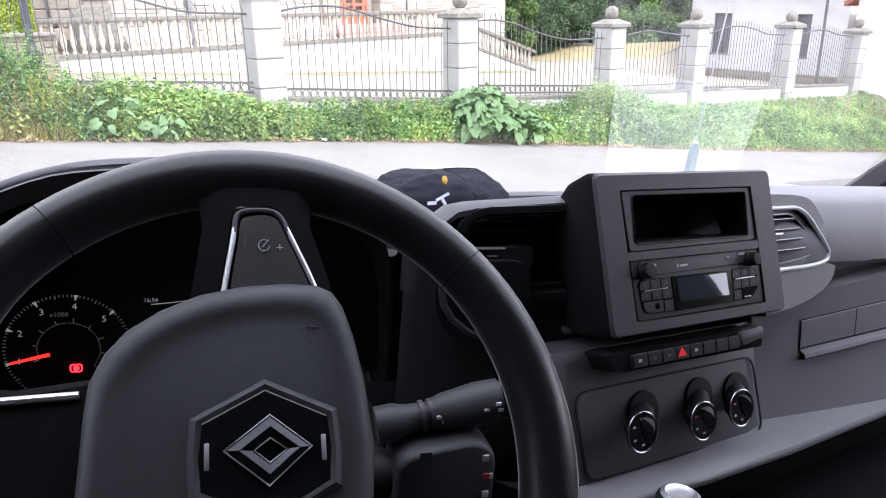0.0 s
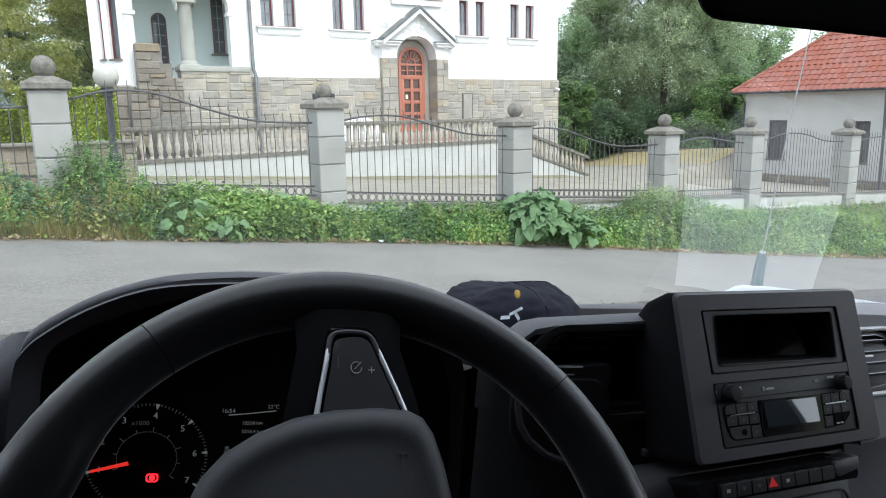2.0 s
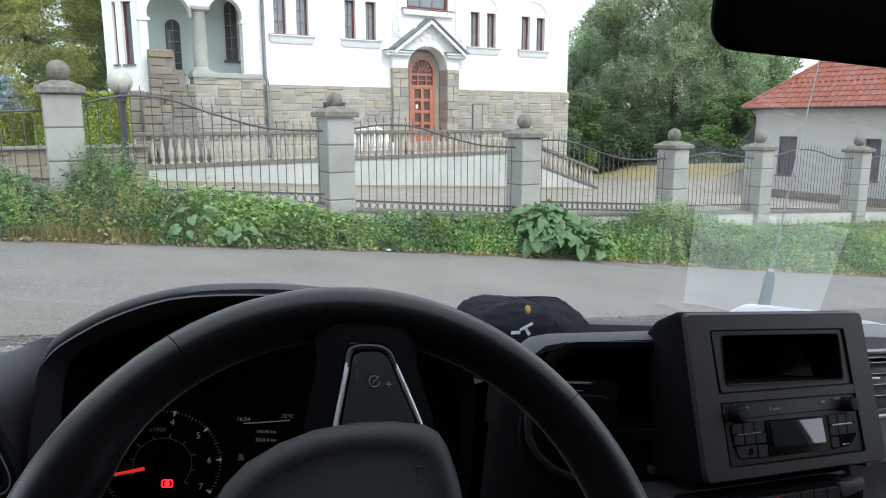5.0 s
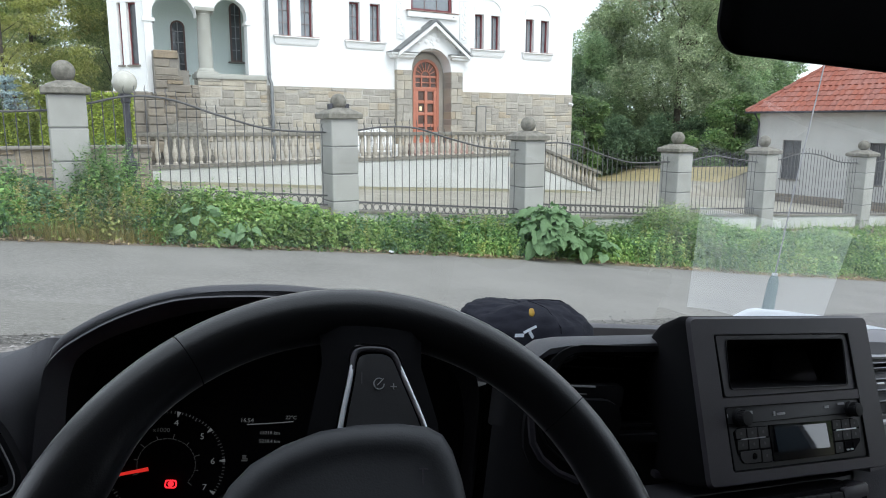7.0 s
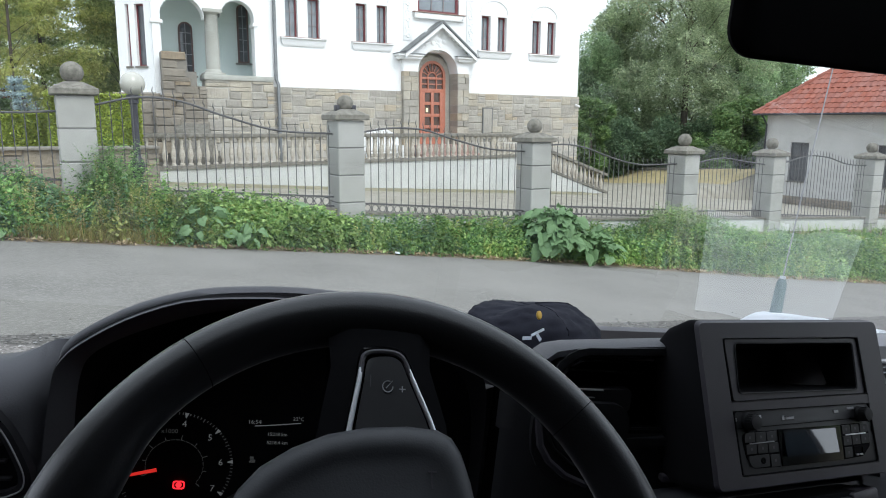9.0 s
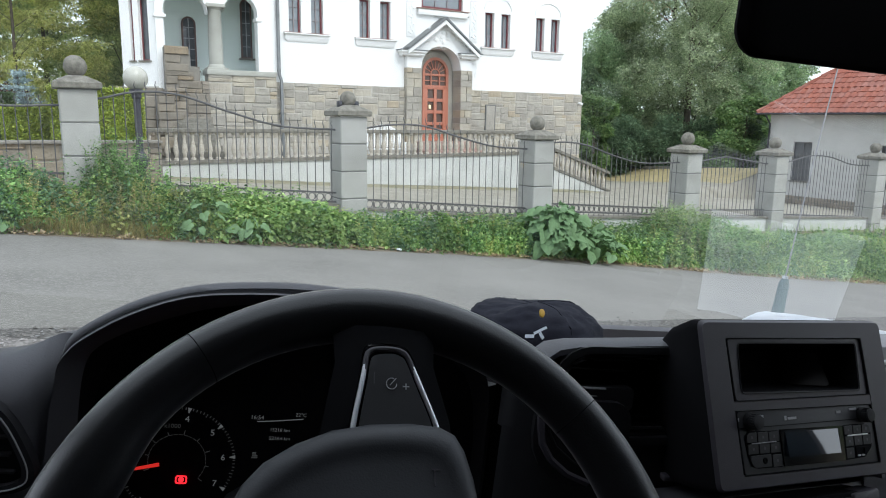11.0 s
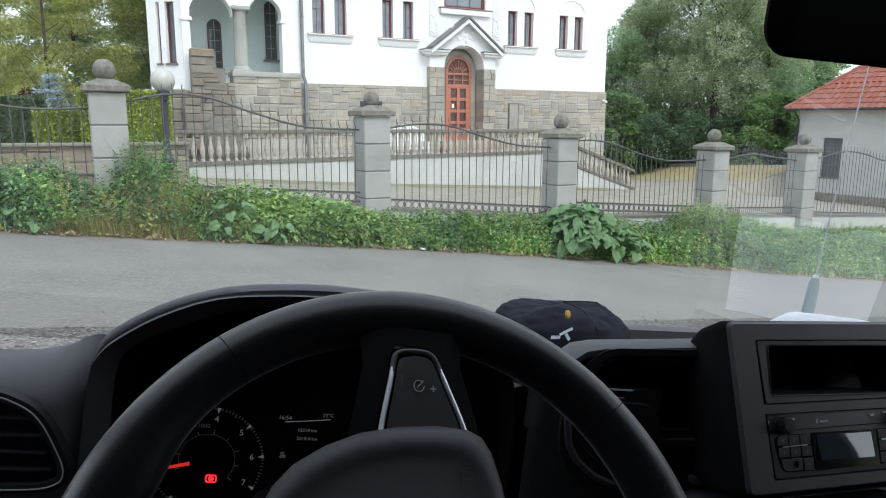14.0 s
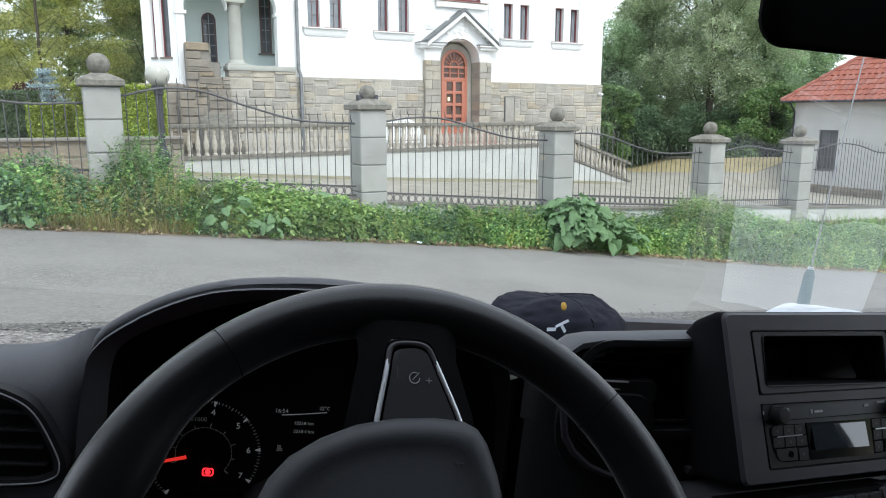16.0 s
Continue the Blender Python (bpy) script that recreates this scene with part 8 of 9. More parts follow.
def weeds(name, label, count, srange, height, leaf, material, seed, span=(0.05, 0.98), gap=0.055, aspect=2.2, bunch=0.5, top=0.55, category="weeds"):
    """Upright weeds: stems with crosswise pairs of hanging leaves, smaller towards the tip; they stand in drifts."""
    g = np.random.default_rng(seed)
    base, az, el, ln, vs, fs = [], [], [], [], [], []
    for i in range(count):
        s, u = g.uniform(*srange), g.uniform(*span)
        if dry_patch(s, u) and material not in (L_YELLOW, L_DRY):
            continue
        if g.random() > 0.5 + bunch * 1.6 * noise.noise((s * 0.75 + seed * 7, u * 1.6, seed)):
            continue
        e = lerp(EDGE, s)
        t = e + u * (11.95 - e)
        z = verge_z(s, t)
        h = height(s, u) * g.uniform(0.62, 1.1)
        lean = g.normal(0, 0.16, 2)
        n = max(3, int(h / gap))
        q = (np.arange(n) + g.uniform(0.3, 0.9, n)) / n
        q = 0.12 + 0.88 * q
        turn = g.uniform(0, math.tau) + np.arange(n) * 1.57 + g.normal(0, 0.25, n)
        foot = np.stack([s + lean[0] * q * q * h, t + lean[1] * q * q * h, z + h * q], 1)
        for o in (0.0, math.pi):
            base.append(foot)
            az.append(turn + o)
            el.append(-0.75 + 0.95 * q + g.normal(0, 0.38, n))
            ln.append(leaf * (1.1 - top * q ** 2) * g.uniform(0.7, 1.25, n))
        k, w = len(vs), 0.004
        vs += [(s - w, t, z - 0.02), (s + w, t, z - 0.02), (s + lean[0] * h, t + lean[1] * h, z + h)]
        fs.append((k, k + 1, k + 2))
    base, az, el, ln = (np.concatenate(q) for q in (base, az, el, ln))
    d = np.stack([np.cos(az) * np.cos(el), np.sin(az) * np.cos(el), np.sin(el)], 1)
    side = np.stack([-np.sin(az), np.cos(az), g.normal(0, 0.55, len(az))], 1)
    v, f = blades(base, d, side, ln, ln / aspect / 2 * g.uniform(0.8, 1.2, len(ln)), 0.3)
    n0 = len(v)
    ob = mesh_part(name, v.tolist() + vs, f.tolist() + [tuple(n0 + i for i in q) for q in fs], material)
    ob.matrix_world = ST
    return tagged(ob, label, category, kind="stuff")


def bump(s, c, w):
    return math.exp(-((s - c) / w) ** 2)


weeds("nettle_patch", "dense green nettles growing between road and fence", 3400, (-6, 28), growth, 0.105, L_NETTLE, 3, (0.12, 0.98), 0.075, 1.75)
weeds("weed_patch", "bright green low leafy weeds along the road edge", 2700, (1.4, 28), lambda s, u: 0.9 * growth(s, u), 0.09, L_BRIGHT, 11, (0.04, 0.95), 0.065, 1.55, 0.6)
weeds("weed_patch", "bluish green weeds in drifts along the fence", 1500, (-6, 28), growth, 0.095, L_BLUISH, 12, (0.12, 0.98), 0.07, 2.0, 1.0)
weeds("weed_patch", "yellowish green weeds in drifts along the road", 900, (-2, 16), lambda s, u: 0.9 * growth(s, u), 0.09, L_YELLOW, 14, (0.02, 0.8), 0.06, 2.0, 1.1)
weeds("large_weed_patch", "broad-leaved weeds among the nettles", 420, (-6, 28), lambda s, u: 0.85 * growth(s, u), 0.16, L_BRIGHT, 15, (0.08, 0.95), 0.15, 1.4)
weeds("weed_patch", "bright green leafy weeds in front of the fence", 600, (2.2, 4.4), growth, 0.13, L_BRIGHT, 17, (0.10, 0.9), 0.085, 1.7, 0.4)
weeds("creeping_weed_patch", "low creeping weeds spilling to the road edge", 1700, (2.2, 28), lambda s, u: 0.15 + 0.35 * u, 0.095, L_BRIGHT, 18, (0.0, 0.4), 0.045, 1.5, 0.6)
weeds("creeping_weed_patch", "low bluish weeds along the road edge", 700, (1.9, 28), lambda s, u: 0.14 + 0.35 * u, 0.09, L_BLUISH, 19, (0.0, 0.4), 0.045, 1.7, 1.0)
weeds("shrub_patch", "dark green feathery weeds by the fence pillar", 210, (0.62, 1.45), lambda s, u: growth(s, u) * 1.05 + 0.34 * bump(s, 0.95, 0.3), 0.075, L_NETTLE, 21, (0.5, 1.0), 0.032, 2.6, 0.2)
weeds("shrub_patch", "tall greyish nettles below the fence", 320, (12.1, 13.9), lambda s, u: 1.05 * growth(s, u), 0.12, L_GREY, 22, (0.1, 0.95), 0.055, 2.2, 0.2)
weeds("tall_weed_patch", "tall leafy stems rising above the weeds", 90, (-5, 4), lambda s, u: growth(s, u) + 0.30, 0.10, L_NETTLE, 23, (0.5, 0.98), 0.07, 2.4, 0.3, 0.7)
weeds("tall_weed_patch", "thin leafy stems rising above the weeds", 40, (6, 27), lambda s, u: growth(s, u) + 0.15, 0.08, L_BRIGHT, 24, (0.4, 0.98), 0.07, 2.4, 0.3, 0.7)
weeds("dry_weed_patch", "dry yellow flowering stalks among the weeds", 170, (-0.4, 2.6), lambda s, u: 1.08 * growth(s, u) + 0.03, 0.05, L_DRY, 31, (0.15, 0.8), 0.026, 2.8, 0.9)
weeds("dry_weed_patch", "yellowish seed stalks among the weeds", 110, (4.5, 27), lambda s, u: 1.05 * growth(s, u), 0.035, L_DRY, 32, (0.05, 0.9), 0.035, 2.8, 0.9)
weeds("blossom_patch", "white flowering weeds below the plinth", 130, (19.0, 26.0), lambda s, u: growth(s, u) + 0.10, 0.045, L_BLOSSOM, 33, (0.5, 0.98), 0.09, 1.3, 0.4, 0.2)


def mounds(name, label, count, srange, span, size, leaf, material, seed, high=0.85):
    """Bushy clumps: leaves on the skin of uneven domes that reach the ground, each hanging outwards, with dark gaps between."""
    g = np.random.default_rng(seed)
    cs, ds = [], []
    for i in range(count):
        s, u = g.uniform(*srange), g.uniform(*span)
        if dry_patch(s, u) and material is not L_YELLOW:
            continue
        e = lerp(EDGE, s)
        t = e + u * (11.9 - e)
        h = high * growth(s, u) * g.uniform(0.55, 1.05)
        r = size * g.uniform(0.6, 1.3) * (0.6 + 0.5 * u)
        n = int(26 * (r * r + r * h) / leaf ** 2 * 0.22)
        a = g.uniform(0, math.tau, n)
        q = g.random(n) ** 0.8
        rr = r * np.sqrt(1 - q * q * 0.92) * (0.75 + 0.25 * np.sin(a * 3 + i) + g.normal(0, 0.14, n))
        cs.append(np.stack([s + rr * np.cos(a), t + rr * np.sin(a), verge_z(s, t) + h * q + g.normal(0, 0.02, n)], 1))
        ds.append(np.stack([np.cos(a), np.sin(a), 1.1 * q - 0.65], 1))
    c, d = np.concatenate(cs), np.concatenate(ds)
    d += g.normal(0, 0.42, d.shape)
    d /= np.linalg.norm(d, axis=1)[:, None]
    side = np.cross(d, np.array([0, 0, 1.0]) + g.normal(0, 0.5, d.shape))
    side /= np.linalg.norm(side, axis=1)[:, None]
    ln = leaf * g.uniform(0.55, 1.3, len(c))
    v, f = blades(c, d, side, ln, ln * g.uniform(0.24, 0.36, len(c)), 0.25)
    ob = mesh_part(name, v.tolist(), f.tolist(), material)
    ob.matrix_world = ST
    return tagged(ob, label, "weeds", kind="stuff")


mounds("weed_clumps", "bushy clumps of green weeds along the verge", 260, (-6, 28), (0.05, 0.9), 0.22, 0.085, L_NETTLE, 51)
mounds("weed_clumps", "bushy clumps of fresh green weeds along the verge", 200, (-6, 28), (0.02, 0.85), 0.20, 0.075, L_BRIGHT, 52)
mounds("weed_clumps", "bushy clumps of bluish green weeds along the verge", 150, (-6, 28), (0.03, 0.95), 0.20, 0.07, L_BLUISH, 53)
mounds("weed_clumps", "yellowish bushy weeds by the first pillar", 46, (-0.3, 2.3), (0.05, 0.7), 0.15, 0.045, L_YELLOW, 54)
mounds("weed_clumps", "low green clumps at the road edge", 200, (-6, 28), (0.0, 0.22), 0.17, 0.07, L_NETTLE, 57, 0.6)
mounds("weed_clumps", "low bluish clumps at the road edge", 130, (-6, 28), (0.0, 0.25), 0.16, 0.06, L_BLUISH, 58, 0.55)
mounds("weed_clumps", "fresh green clumps at the road edge", 110, (1.5, 28), (0.0, 0.2), 0.16, 0.065, L_BRIGHT, 59, 0.6)
mounds("weed_clumps", "lush fresh green clumps in front of the fence", 44, (2.1, 4.7), (0.05, 0.85), 0.27, 0.10, L_BRIGHT, 60, 1.02)
mounds("weed_clumps", "dark green bushy weeds before the garden wall", 40, (-3.0, 0.4), (0.15, 0.95), 0.24, 0.08, L_BLUISH, 61, 1.0)
mounds("weed_clumps", "yellow flowering weeds along the far verge", 60, (20.0, 27.5), (0.05, 0.8), 0.2, 0.06, L_YELLOW, 56)
mounds("weed_clumps", "grey-green bushy weeds by the first pillar", 26, (-1.5, 2.0), (0.1, 0.95), 0.18, 0.05, L_GREY, 55, 1.0)


def grass(name, label, count, srange, trange, hh, material, seed):
    g = np.random.default_rng(seed)
    s = g.uniform(*srange, count)
    u = g.uniform(*trange, count)
    e = np.interp(s, [k[0] for k in EDGE], [k[1] for k in EDGE])
    t = e + u * (11.9 - e)
    z = np.array([verge_z(a, b) for a, b in zip(s, t)])
    a = g.uniform(0, math.tau, count)
    h = hh * g.uniform(0.5, 1.4, count)
    w = 0.005
    ln = g.uniform(0.4, 1.5, count) * h
    p0 = np.stack([s - w * np.sin(a), t + w * np.cos(a), z - 0.01], 1)
    p1 = np.stack([s + w * np.sin(a), t - w * np.cos(a), z - 0.01], 1)
    p2 = np.stack([s + 0.4 * ln * np.cos(a), t + 0.4 * ln * np.sin(a), z + h * 0.75], 1)
    p3 = np.stack([s + ln * np.cos(a), t + ln * np.sin(a), z + h * 0.9], 1)
    side = (p1 - p0) * 0.35
    v = np.stack([p0, p1, p2 + side, p2 - side, p3], 1).reshape(-1, 3)
    k = np.arange(count)[:, None] * 5
    f = np.concatenate([np.concatenate([k + [0, 1, 2], k + [0, 2, 3]]), k + [3, 2, 4]])
    ob = mesh_part(name, v.tolist(), f.tolist(), material)
    ob.matrix_world = ST
    return tagged(ob, label, "grass", kind="stuff")


grass("grass_edge", "dry yellowish grass along the road edge", 2600, (-6, 28), (0.0, 0.12), 0.055, L_STRAW, 41)
grass("dry_grass", "yellowed long grass below the weeds", 3000, (-0.3, 1.6), (0.0, 0.36), 0.20, L_STRAW, 43)
grass("grass_tufts", "green grass between the weeds", 8000, (-6, 28), (0.0, 1.0), 0.30, L_BRIGHT, 42)

# dead leaves and straw swept against the road edge
g = np.random.default_rng(44)
n = 12000
s = g.uniform(-6, 28, n)
e = np.interp(s, [k[0] for k in EDGE], [k[1] for k in EDGE])
t = e - 0.06 + 0.40 * g.random(n) ** 1.4 + 0.05 * np.sin(s * 5.1) + 0.04 * np.sin(s * 11.7)
c = np.stack([s, t, np.array([max(verge_z(a, b), street_z(a)) for a, b in zip(s, t)]) + 0.012], 1)
v, f = leaves(c, 0.055, 1.9, 0.0, 45)
ob = mesh_part("leaf_litter", v.tolist(), f.tolist(), L_LITTER)
ob.matrix_world = ST
tagged(ob, "brown dead leaves and straw along the road edge", "leaf litter", kind="stuff")


def big_leaf(w, l, seed):
    """A heart-shaped leaf that arches from its stalk, with a sunken rib and a ruffled rim."""
    g = np.random.default_rng(seed)
    half = [(0.26, -0.13), (0.42, -0.06), (0.50, 0.10), (0.49, 0.27), (0.43, 0.45), (0.34, 0.62), (0.23, 0.78), (0.11, 0.92), (0.0, 1.02)]
    n = len(half)
    bow = lambda y: -0.30 * l * max(y, 0) ** 2 + 0.05 * l * y
    vs, fs = [], []
    for sx in (1, -1):
        k0 = len(vs)
        for i, (x, y) in enumerate(half):
            ruffle = 0.085 * l * math.sin(i * 2.3 + sx + seed) + g.normal(0, 0.035) * l
            x *= 1 + g.uniform(-0.16, 0.05)
            vs.append((0, max(y, 0.0) * l, bow(y) - 0.01 * l))
            vs.append((sx * x * 0.5 * w, y * l, bow(y) + 0.06 * w * x * 2))
            vs.append((sx * x * w, y * l, bow(y) + 0.01 * w + ruffle * min(1, x * 4)))
        for i in range(n - 1):
            a = k0 + i * 3
            fs += [(a, a + 1, a + 4, a + 3), (a + 1, a + 2, a + 5, a + 4)]
    me = bpy.data.meshes.new("leaf")
    me.from_pydata(vs, [], fs)
    me.materials.append(L_BURDOCK)
    finish(me, 70)
    return me


BIG = [big_leaf(0.38, 0.42, 1), big_leaf(0.30, 0.36, 2), big_leaf(0.42, 0.46, 3), big_leaf(0.25, 0.30, 4), big_leaf(0.34, 0.40, 5)]


def burdock(s, u, n, hh, wide, scale=1.0, seed=0):
    """A mound of large leaves that hang outwards on arching stalks."""
    g = np.random.default_rng(seed)
    e = lerp(EDGE, s)
    t = e + u * (11.9 - e)
    z = verge_z(s, t)
    p = thing("burdock", "large-leaved burdock plant on the verge", "plant", ST @ Matrix.Translation((s, t, z)), "burdock plants of the verge")
    for i in range(n):
        q = (i + 0.5) / n
        r = wide * (0.12 + 0.72 * q ** 0.6)
        a = i * 2.399 + g.normal(0, 0.2) if i % 2 else -math.pi / 2 + g.normal(0, 0.9)
        h = hh * (1.0 - 0.72 * q ** 1.5) * g.uniform(0.85, 1.05)
        tilt = -radians(2 + 30 * q + g.normal(0, 20))
        m = Matrix.LocRotScale((r * math.cos(a), r * math.sin(a), h), Euler((tilt, g.normal(0, 0.4), a - math.pi / 2 + g.normal(0, 0.45))), [scale * g.uniform(0.8, 1.1)] * 3)
        share("leaf", BIG[int(g.integers(0, 5))], p, m)
        bm = B()
        tube(bm, [(0.15 * r * math.cos(a), 0.15 * r * math.sin(a), -0.02), (0.55 * r * math.cos(a), 0.55 * r * math.sin(a), h * 0.75), (r * math.cos(a), r * math.sin(a), h)], [0.013, 0.010, 0.006], 5)
        part("stalk", bm, L_BURDOCK, p)


burdock(8.9, 0.26, 110, 1.0, 0.85, 0.74, 1)
burdock(9.75, 0.12, 40, 0.62, 0.6, 0.74, 2)
burdock(2.1, 0.18, 14, 0.58, 0.45, 0.5, 3)
burdock(2.75, 0.08, 12, 0.40, 0.38, 0.48, 4)
burdock(3.9, 0.35, 6, 0.62, 0.3, 0.55, 8)
burdock(-0.75, 0.12, 6, 0.3, 0.3, 0.5, 5)

# pale scrap of litter at the road edge
bm = B()
box(bm, (-0.05, -0.03, 0), (0.05, 0.03, 0.03), 0.008)
ob = part("litter", bm, PAPER)
ob.matrix_world = ST @ Matrix.Translation((5.35, 10.85, street_z(5.35) + 0.0)) @ pose(0, 0, 0, 8, 12, 30)
tagged(ob, "crumpled white scrap of paper at the road edge", "litter")


# ---------------------------------------------------------------- trees
def tree(name, label, x, y, z, trunk_h, trunk_r, blobs, material, n, size, seed, aspect=1.8, droop=0.2, hollow=0.55, gap=0.12):
    """A tapered trunk with limbs into each clump, and a crown of single leaves with gaps."""
    g = np.random.default_rng(seed)
    p = thing(name, label, "tree", Matrix.Translation((x, y, z)))
    bm = B()
    top = max(b[2] + b[3] * 0.3 for b in blobs)
    bend = g.normal(0, 0.08, 2)
    line = [(bend[0] * q * q * 2, bend[1] * q * q * 2, -0.2 + q * top) for q in np.linspace(0, 1, 7)]
    tube(bm, line, [trunk_r * (1.15 - q) for q in np.linspace(0, 1, 7)], 8)
    part("trunk", bm, BARK, p)
    for b in blobs[::max(1, len(blobs) // 22)]:
        bm = B()
        h0 = max(0.3 * trunk_h, b[2] - b[3] * 1.3 - math.hypot(b[0], b[1]) * 0.5)
        q = h0 / top
        st0 = Vector((bend[0] * q * q * 2, bend[1] * q * q * 2, h0))
        en = Vector(b[:3])
        mid = st0.lerp(en, 0.5) + Vector((g.normal(0, 0.2), g.normal(0, 0.2), -0.2))
        tube(bm, [st0, mid, en], [trunk_r * 0.2, trunk_r * 0.11, trunk_r * 0.03], 6)
        part("limb", bm, BARK, p)
    vol = np.array([b[3] ** 2.2 for b in blobs])
    pick = g.choice(len(blobs), n, p=vol / vol.sum())
    bl = np.array(blobs)[pick]
    d = g.normal(size=(n, 3))
    d /= np.linalg.norm(d, axis=1)[:, None]
    r = (hollow + (1 - hollow) * g.random(n) ** 0.6)
    sq = bl[:, 4] if bl.shape[1] > 4 else np.full(n, 0.85)
    wob = 1 + 0.22 * np.array([noise.noise(Vector(v) * 2.6 + Vector((k * 3.1, seed, 0))) for v, k in zip(d, pick)])
    c = bl[:, :3] + d * (bl[:, 3] * r * wob)[:, None] * np.stack([np.ones(n), np.ones(n), sq], 1)
    keep = np.array([noise.noise(Vector(v) * (2.6 / max(bl[0, 3], 1)) + Vector((seed, 5, 9))) > -0.5 + gap * 2 for v in c])
    c = c[keep & (c[:, 2] > 0.05)]
    v, f = leaves(c, size, aspect, droop, seed + 9)
    mesh_part("crown", v.tolist(), f.tolist(), material, p)
    return p


def clumps(seed, n, r0, z0, z1, rad, flat=0.85):
    g = np.random.default_rng(seed)
    out = []
    for i in range(n):
        z = z0 + (z1 - z0) * (i + 0.5) / n
        w = r0 * (1.0 - 0.55 * abs(2 * (z - z0) / (z1 - z0) - 0.8))
        a = g.uniform(0, math.tau)
        rr = w * math.sqrt(g.random())
        out.append((rr * math.cos(a), rr * math.sin(a), z, rad * g.uniform(0.7, 1.25), flat))
    return out


# grove behind the yard
tree("birch_like_tree", "tall tree with silvery green foliage and gaps", 13.6, 45, -1.8, 6, 0.24, clumps(1, 52, 5.2, 2.0, 16.0, 1.35), L_WILLOW, 80000, 0.165, 1, 2.0, gap=0.10)
tree("broadleaf_tree", "dense green broadleaf tree beside the villa", 8.6, 48, -1.8, 5, 0.22, clumps(2, 24, 2.6, 0.8, 8.4, 1.3), L_TREE, 46000, 0.18, 2, 1.8, gap=0.08)
tree("broadleaf_tree", "dense dark green broadleaf tree behind the yard", 17.2, 47, -2.0, 5, 0.22, clumps(3, 28, 3.6, 0.6, 10.4, 1.45), L_TREE, 50000, 0.18, 3, 1.8, gap=0.09)
tree("silvery_tree", "tall tree with greyish green foliage", 17.0, 52, -2.0, 6, 0.28, clumps(4, 22, 3.4, 5.0, 13.5, 1.35), L_WILLOW, 36000, 0.19, 4, 2.2, gap=0.14)
tree("broadleaf_tree", "green broadleaf tree behind the small house", 21.5, 50, -2.2, 5, 0.26, clumps(5, 18, 3.2, 0.8, 8.6, 1.35), L_TREE, 32000, 0.20, 5, 1.8, gap=0.13)
tree("broadleaf_tree", "green broadleaf tree behind the small house", 27.0, 49, -2.2, 5, 0.26, clumps(6, 16, 3.4, 0.8, 8.6, 1.4), L_TREE, 22000, 0.22, 6, 1.8, gap=0.13)
tree("silvery_tree", "tall tree with greyish green foliage", 11.2, 51, -1.8, 5, 0.22, clumps(9, 30, 3.4, 1.0, 11.4, 1.45), L_WILLOW, 52000, 0.19, 21, 2.0, gap=0.08)
tree("young_maple", "bright green young tree in the yard", 15.2, 39.5, -1.8, 1, 0.06, clumps(7, 40, 2.7, 0.6, 4.6, 0.62), L_MAPLE, 24000, 0.15, 7, 1.3)
tree("young_maple", "bright green young tree in the yard", 7.3, 41.5, -1.6, 2, 0.09, clumps(8, 16, 1.5, 0.7, 4.6, 0.6), L_MAPLE, 15000, 0.15, 8, 1.3)
for i, (x, y) in enumerate(((9.5, 43), (11.5, 42.5), (13.6, 42), (15.8, 41.5), (18, 42), (20.5, 43))):
    tree("dark_bush", "bush under the trees, its green darkened for shade", x, y, -1.9, 0.6, 0.06, clumps(30 + i, 12, 1.5, 0.4, 3.6, 0.85), L_SHADE, 15000, 0.14, 60 + i, 1.6, 0.2, 0.35, 0.06)

tree("silvery_tree", "tall tree with greyish green foliage behind the others", 14.8, 54, -2.0, 6, 0.2, clumps(17, 34, 3.6, 8.0, 19.0, 1.3), L_WILLOW, 40000, 0.2, 17, 2.0, gap=0.12)

# trees to the left of the villa
tree("locust_tree", "yellowish green locust tree behind the hedge", -18.6, 28.5, 0.3, 3, 0.08, clumps(11, 100, 4.2, 1.4, 11.0, 0.85, 0.36), L_LOCUST, 48000, 0.15, 11, 2.4, 0.35, 0.2, 0.09)
tree("locust_tree", "yellowish green locust tree behind the hedge", -23.0, 29.5, 0.3, 3, 0.08, clumps(12, 90, 4.0, 1.4, 10.6, 0.85, 0.36), L_LOCUST, 42000, 0.15, 12, 2.4, 0.35, 0.2, 0.09)
tree("broadleaf_tree", "yellowish green ash tree beside the villa", -16.0, 34, 0.2, 4, 0.2, clumps(13, 60, 3.2, 0.6, 9.5, 0.95, 0.55), L_ASH, 80000, 0.14, 13, 2.0, 0.35, 0.3, 0.04)
tree("ash_tree", "yellowish green tree behind the garden", -22.5, 37, 0.2, 4, 0.14, clumps(14, 70, 5.0, 0.6, 11.5, 1.15, 0.55), L_ASH, 70000, 0.19, 14, 2.0, 0.3, 0.3, 0.06)
tree("broadleaf_tree", "green tree at the end of the garden", -28.5, 33, 0.2, 4, 0.26, clumps(15, 18, 3.6, 1.0, 8.5, 1.4), L_LOCUST, 24000, 0.19, 15)
tree("purple_bush", "purple-leaved bush in the garden", -17.3, 25.0, 0.2, 0.8, 0.05, clumps(16, 6, 0.9, 0.6, 2.2, 0.7), L_RED, 7000, 0.11, 16)

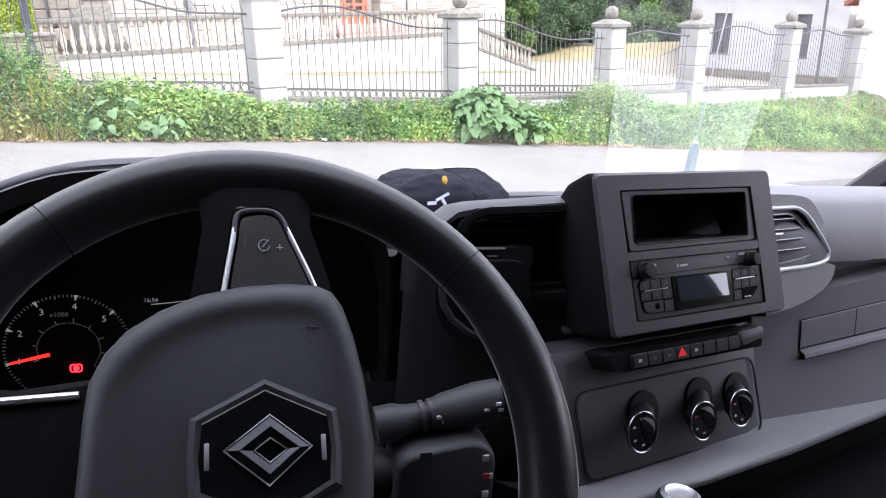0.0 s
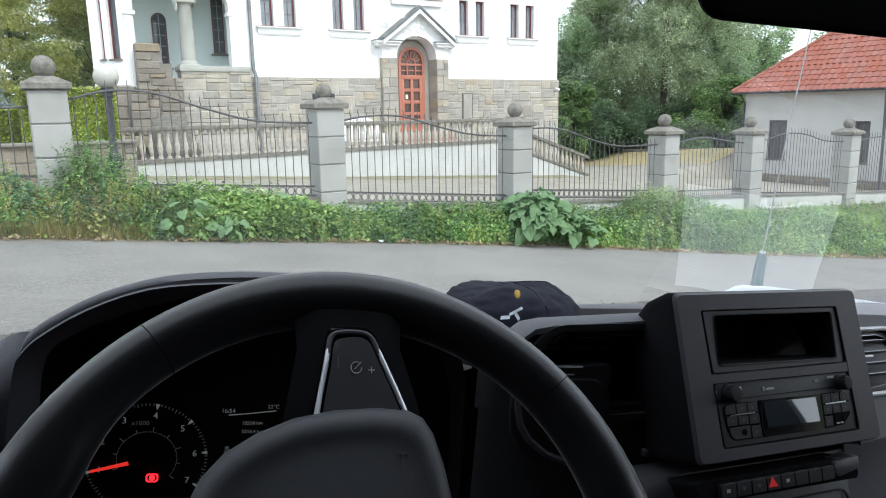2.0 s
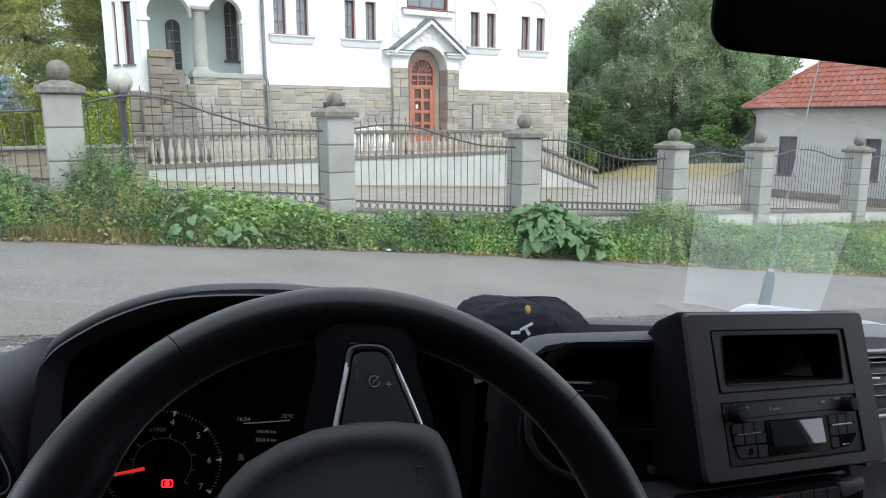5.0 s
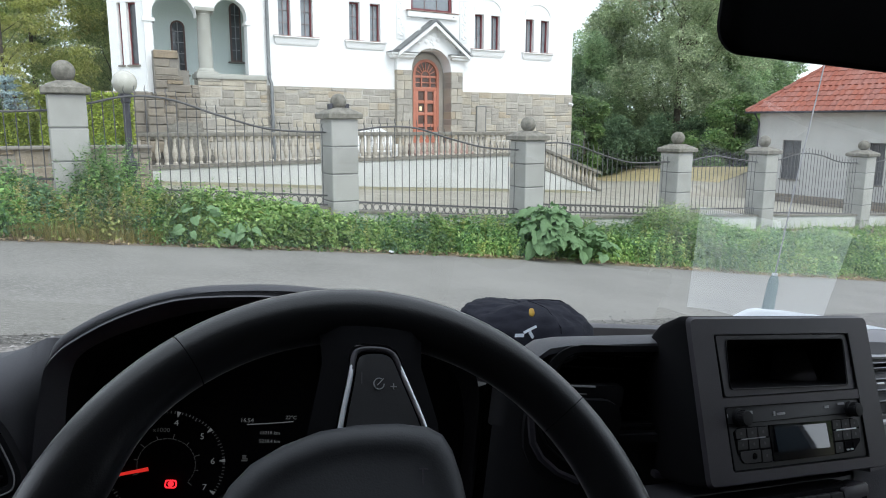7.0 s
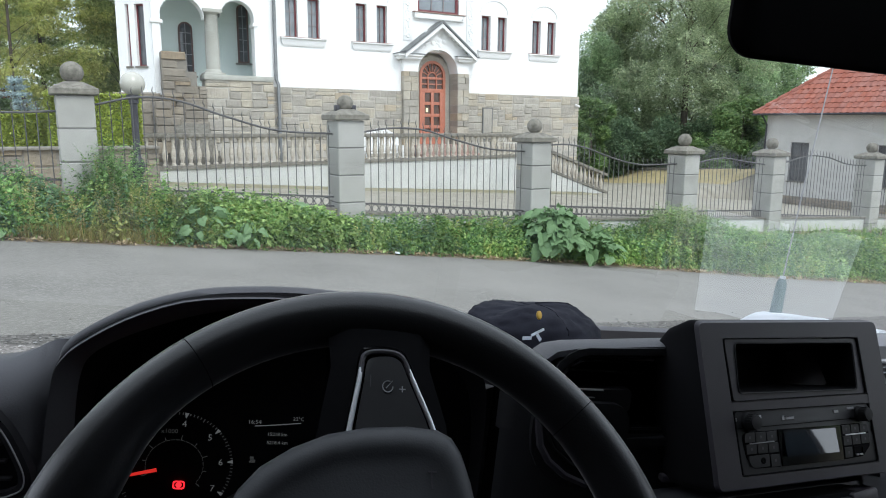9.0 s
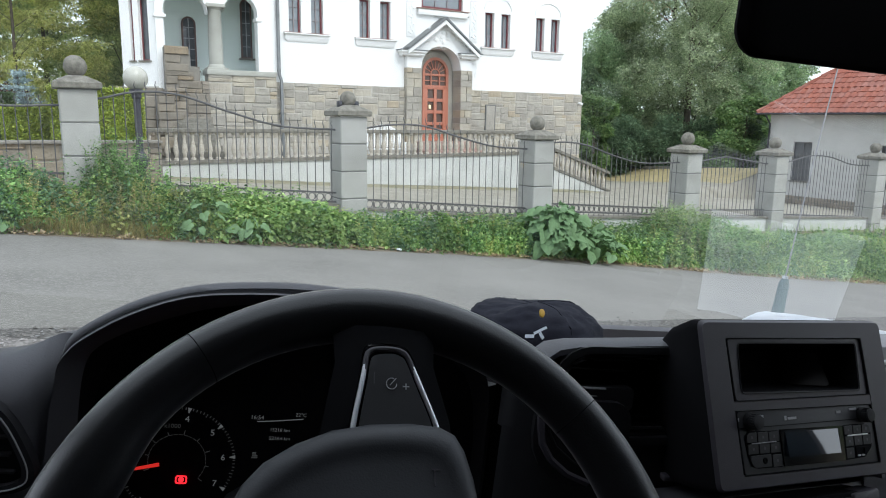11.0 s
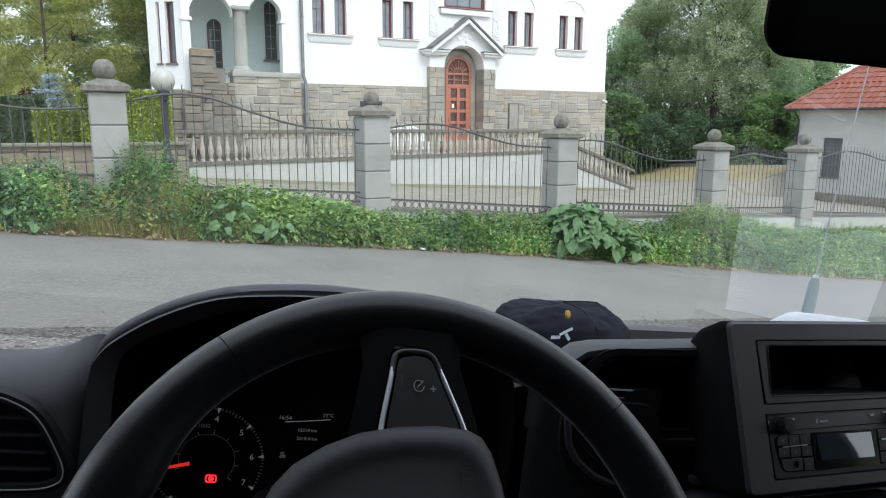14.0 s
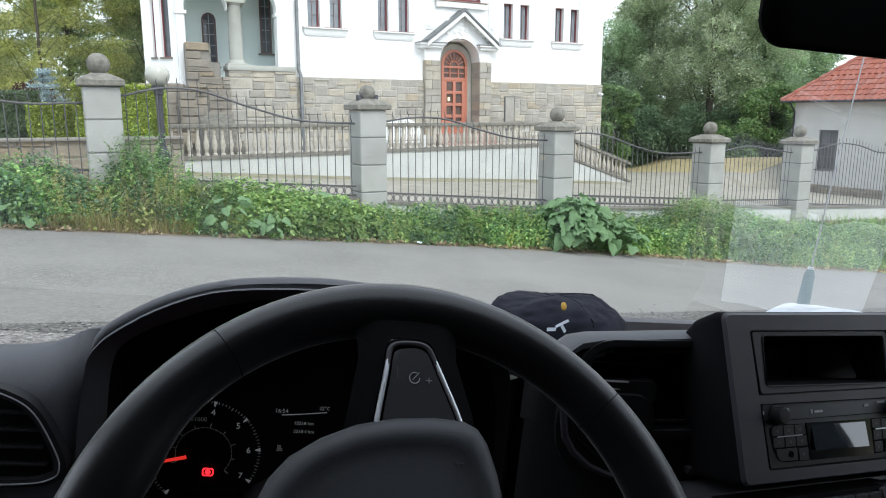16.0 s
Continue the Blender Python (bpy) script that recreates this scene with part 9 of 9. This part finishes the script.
# blue spruce
sp = thing("blue_spruce", "small bluish spruce in the garden", "tree", Matrix.Translation((-14.4, 22.1, 0.3)))
bm = B()
tube(bm, [(0, 0, -0.2), (0, 0, 2.9)], [0.09, 0.01], 8)
part("trunk", bm, BARK, sp)
g = np.random.default_rng(77)
cs = []
for k in range(12):
    z = 0.3 + 2.45 * k / 12
    rad = 1.55 * (1 - k / 12.4) ** 0.95
    nb = 9 if k < 8 else 7
    for j in range(nb):
        a = g.uniform(0, math.tau)
        q = g.uniform(0.1, 1, 70)
        cs.append(np.stack([rad * q * np.cos(a) + g.normal(0, 0.055, 70), rad * q * np.sin(a) + g.normal(0, 0.055, 70), z - 0.16 * q * rad + 0.10 * q * q + g.normal(0, 0.04, 70)], 1))
v, f = leaves(np.concatenate(cs), 0.10, 3.2, -0.15, 78)
mesh_part("needles", v.tolist(), f.tolist(), L_SPRUCE, sp)


def hedge(name, label, s0, s1, t0, t1, z0, z1, material, n, size, seed):
    g = np.random.default_rng(seed)
    p = thing(name, label, "hedge", ST)
    # solid core whose dark green stands in for the shaded inside
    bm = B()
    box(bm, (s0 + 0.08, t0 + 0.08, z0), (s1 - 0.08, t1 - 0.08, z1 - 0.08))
    part("shade_core", bm, L_HEDGE2, p)
    u = g.random((n, 3))
    face = g.integers(0, 4, n)
    u[:, 1] = np.where(face == 0, g.random(n) * 0.08, u[:, 1])
    u[:, 1] = np.where(face == 3, g.random(n) * 0.08, u[:, 1])
    u[:, 2] = np.where(face == 1, 1 - g.random(n) * 0.06, u[:, 2])
    u[:, 0] = np.where(face == 2, np.where(g.random(n) < 0.5, g.random(n) * 0.03, 1 - g.random(n) * 0.03), u[:, 0])
    c = np.array([s0, t0, z0]) + u * np.array([s1 - s0, t1 - t0, z1 - z0]) + g.normal(0, 0.02, (n, 3))
    v, f = leaves(c, size, 1.6, 0.0, seed)
    mesh_part("foliage", v.tolist(), f.tolist(), material, p)


hedge("trimmed_hedge", "trimmed bright yellow-green hedge behind the fence", 0.25, 2.15, 18.0, 19.0, 1.0, 2.22, L_HEDGE, 26000, 0.06, 91)
hedge("trimmed_hedge", "trimmed bright yellow-green hedge behind the fence", -0.72, 0.7, 18.6, 19.6, 0.9, 1.78, L_HEDGE, 14000, 0.06, 92)
hedge("dark_hedge", "dark green hedge at the end of the garden", -5.5, -0.5, 19.5, 20.6, 0.3, 2.1, L_HEDGE2, 20000, 0.07, 93)
# low pale stone wall under the hedges
gw = thing("garden_wall", "low pale stone wall under the hedge", "garden wall", ST, kind="structure")
bm = B()
box(bm, (-5.5, 17.3, -0.2), (2.4, 17.95, 1.0))
part("wall_core", bm, OLDMORTAR, gw)
bm = B()
box(bm, (-5.5, 17.18, 1.002), (2.42, 17.97, 1.06), 0.012)
part("coping", bm, OLDMORTAR, gw)
WR = np.random.default_rng(3)
for s_, z_, w_, h_ in courses(-3.0, 2.4, 0.1, 1.02, WR):
    share("stone_block", next(ROUGH_OLD), gw, Matrix.LocRotScale((s_ + 0.008, 17.3 - WR.uniform(0.02, 0.06), z_ + 0.008), None, (w_ - 0.016, 0.1, h_ - 0.016)))
# far belt of woods that closes the view
g = np.random.default_rng(5)
n = 60000
a = g.uniform(-math.pi, math.pi, n)
r = g.uniform(95, 125, n)
hgt = 4 + 1.5 * np.sin(a * 9) + 1.0 * np.sin(a * 31)
c = np.stack([r * np.sin(a), r * np.cos(a), -3 + g.random(n) ** 0.8 * np.maximum(hgt, 2)], 1)
v, f = leaves(c, 1.6, 1.3, 0.0, 6)
tagged(mesh_part("far_woods", v.tolist(), f.tolist(), L_TREE), "distant belt of green woods", "woods", kind="stuff")
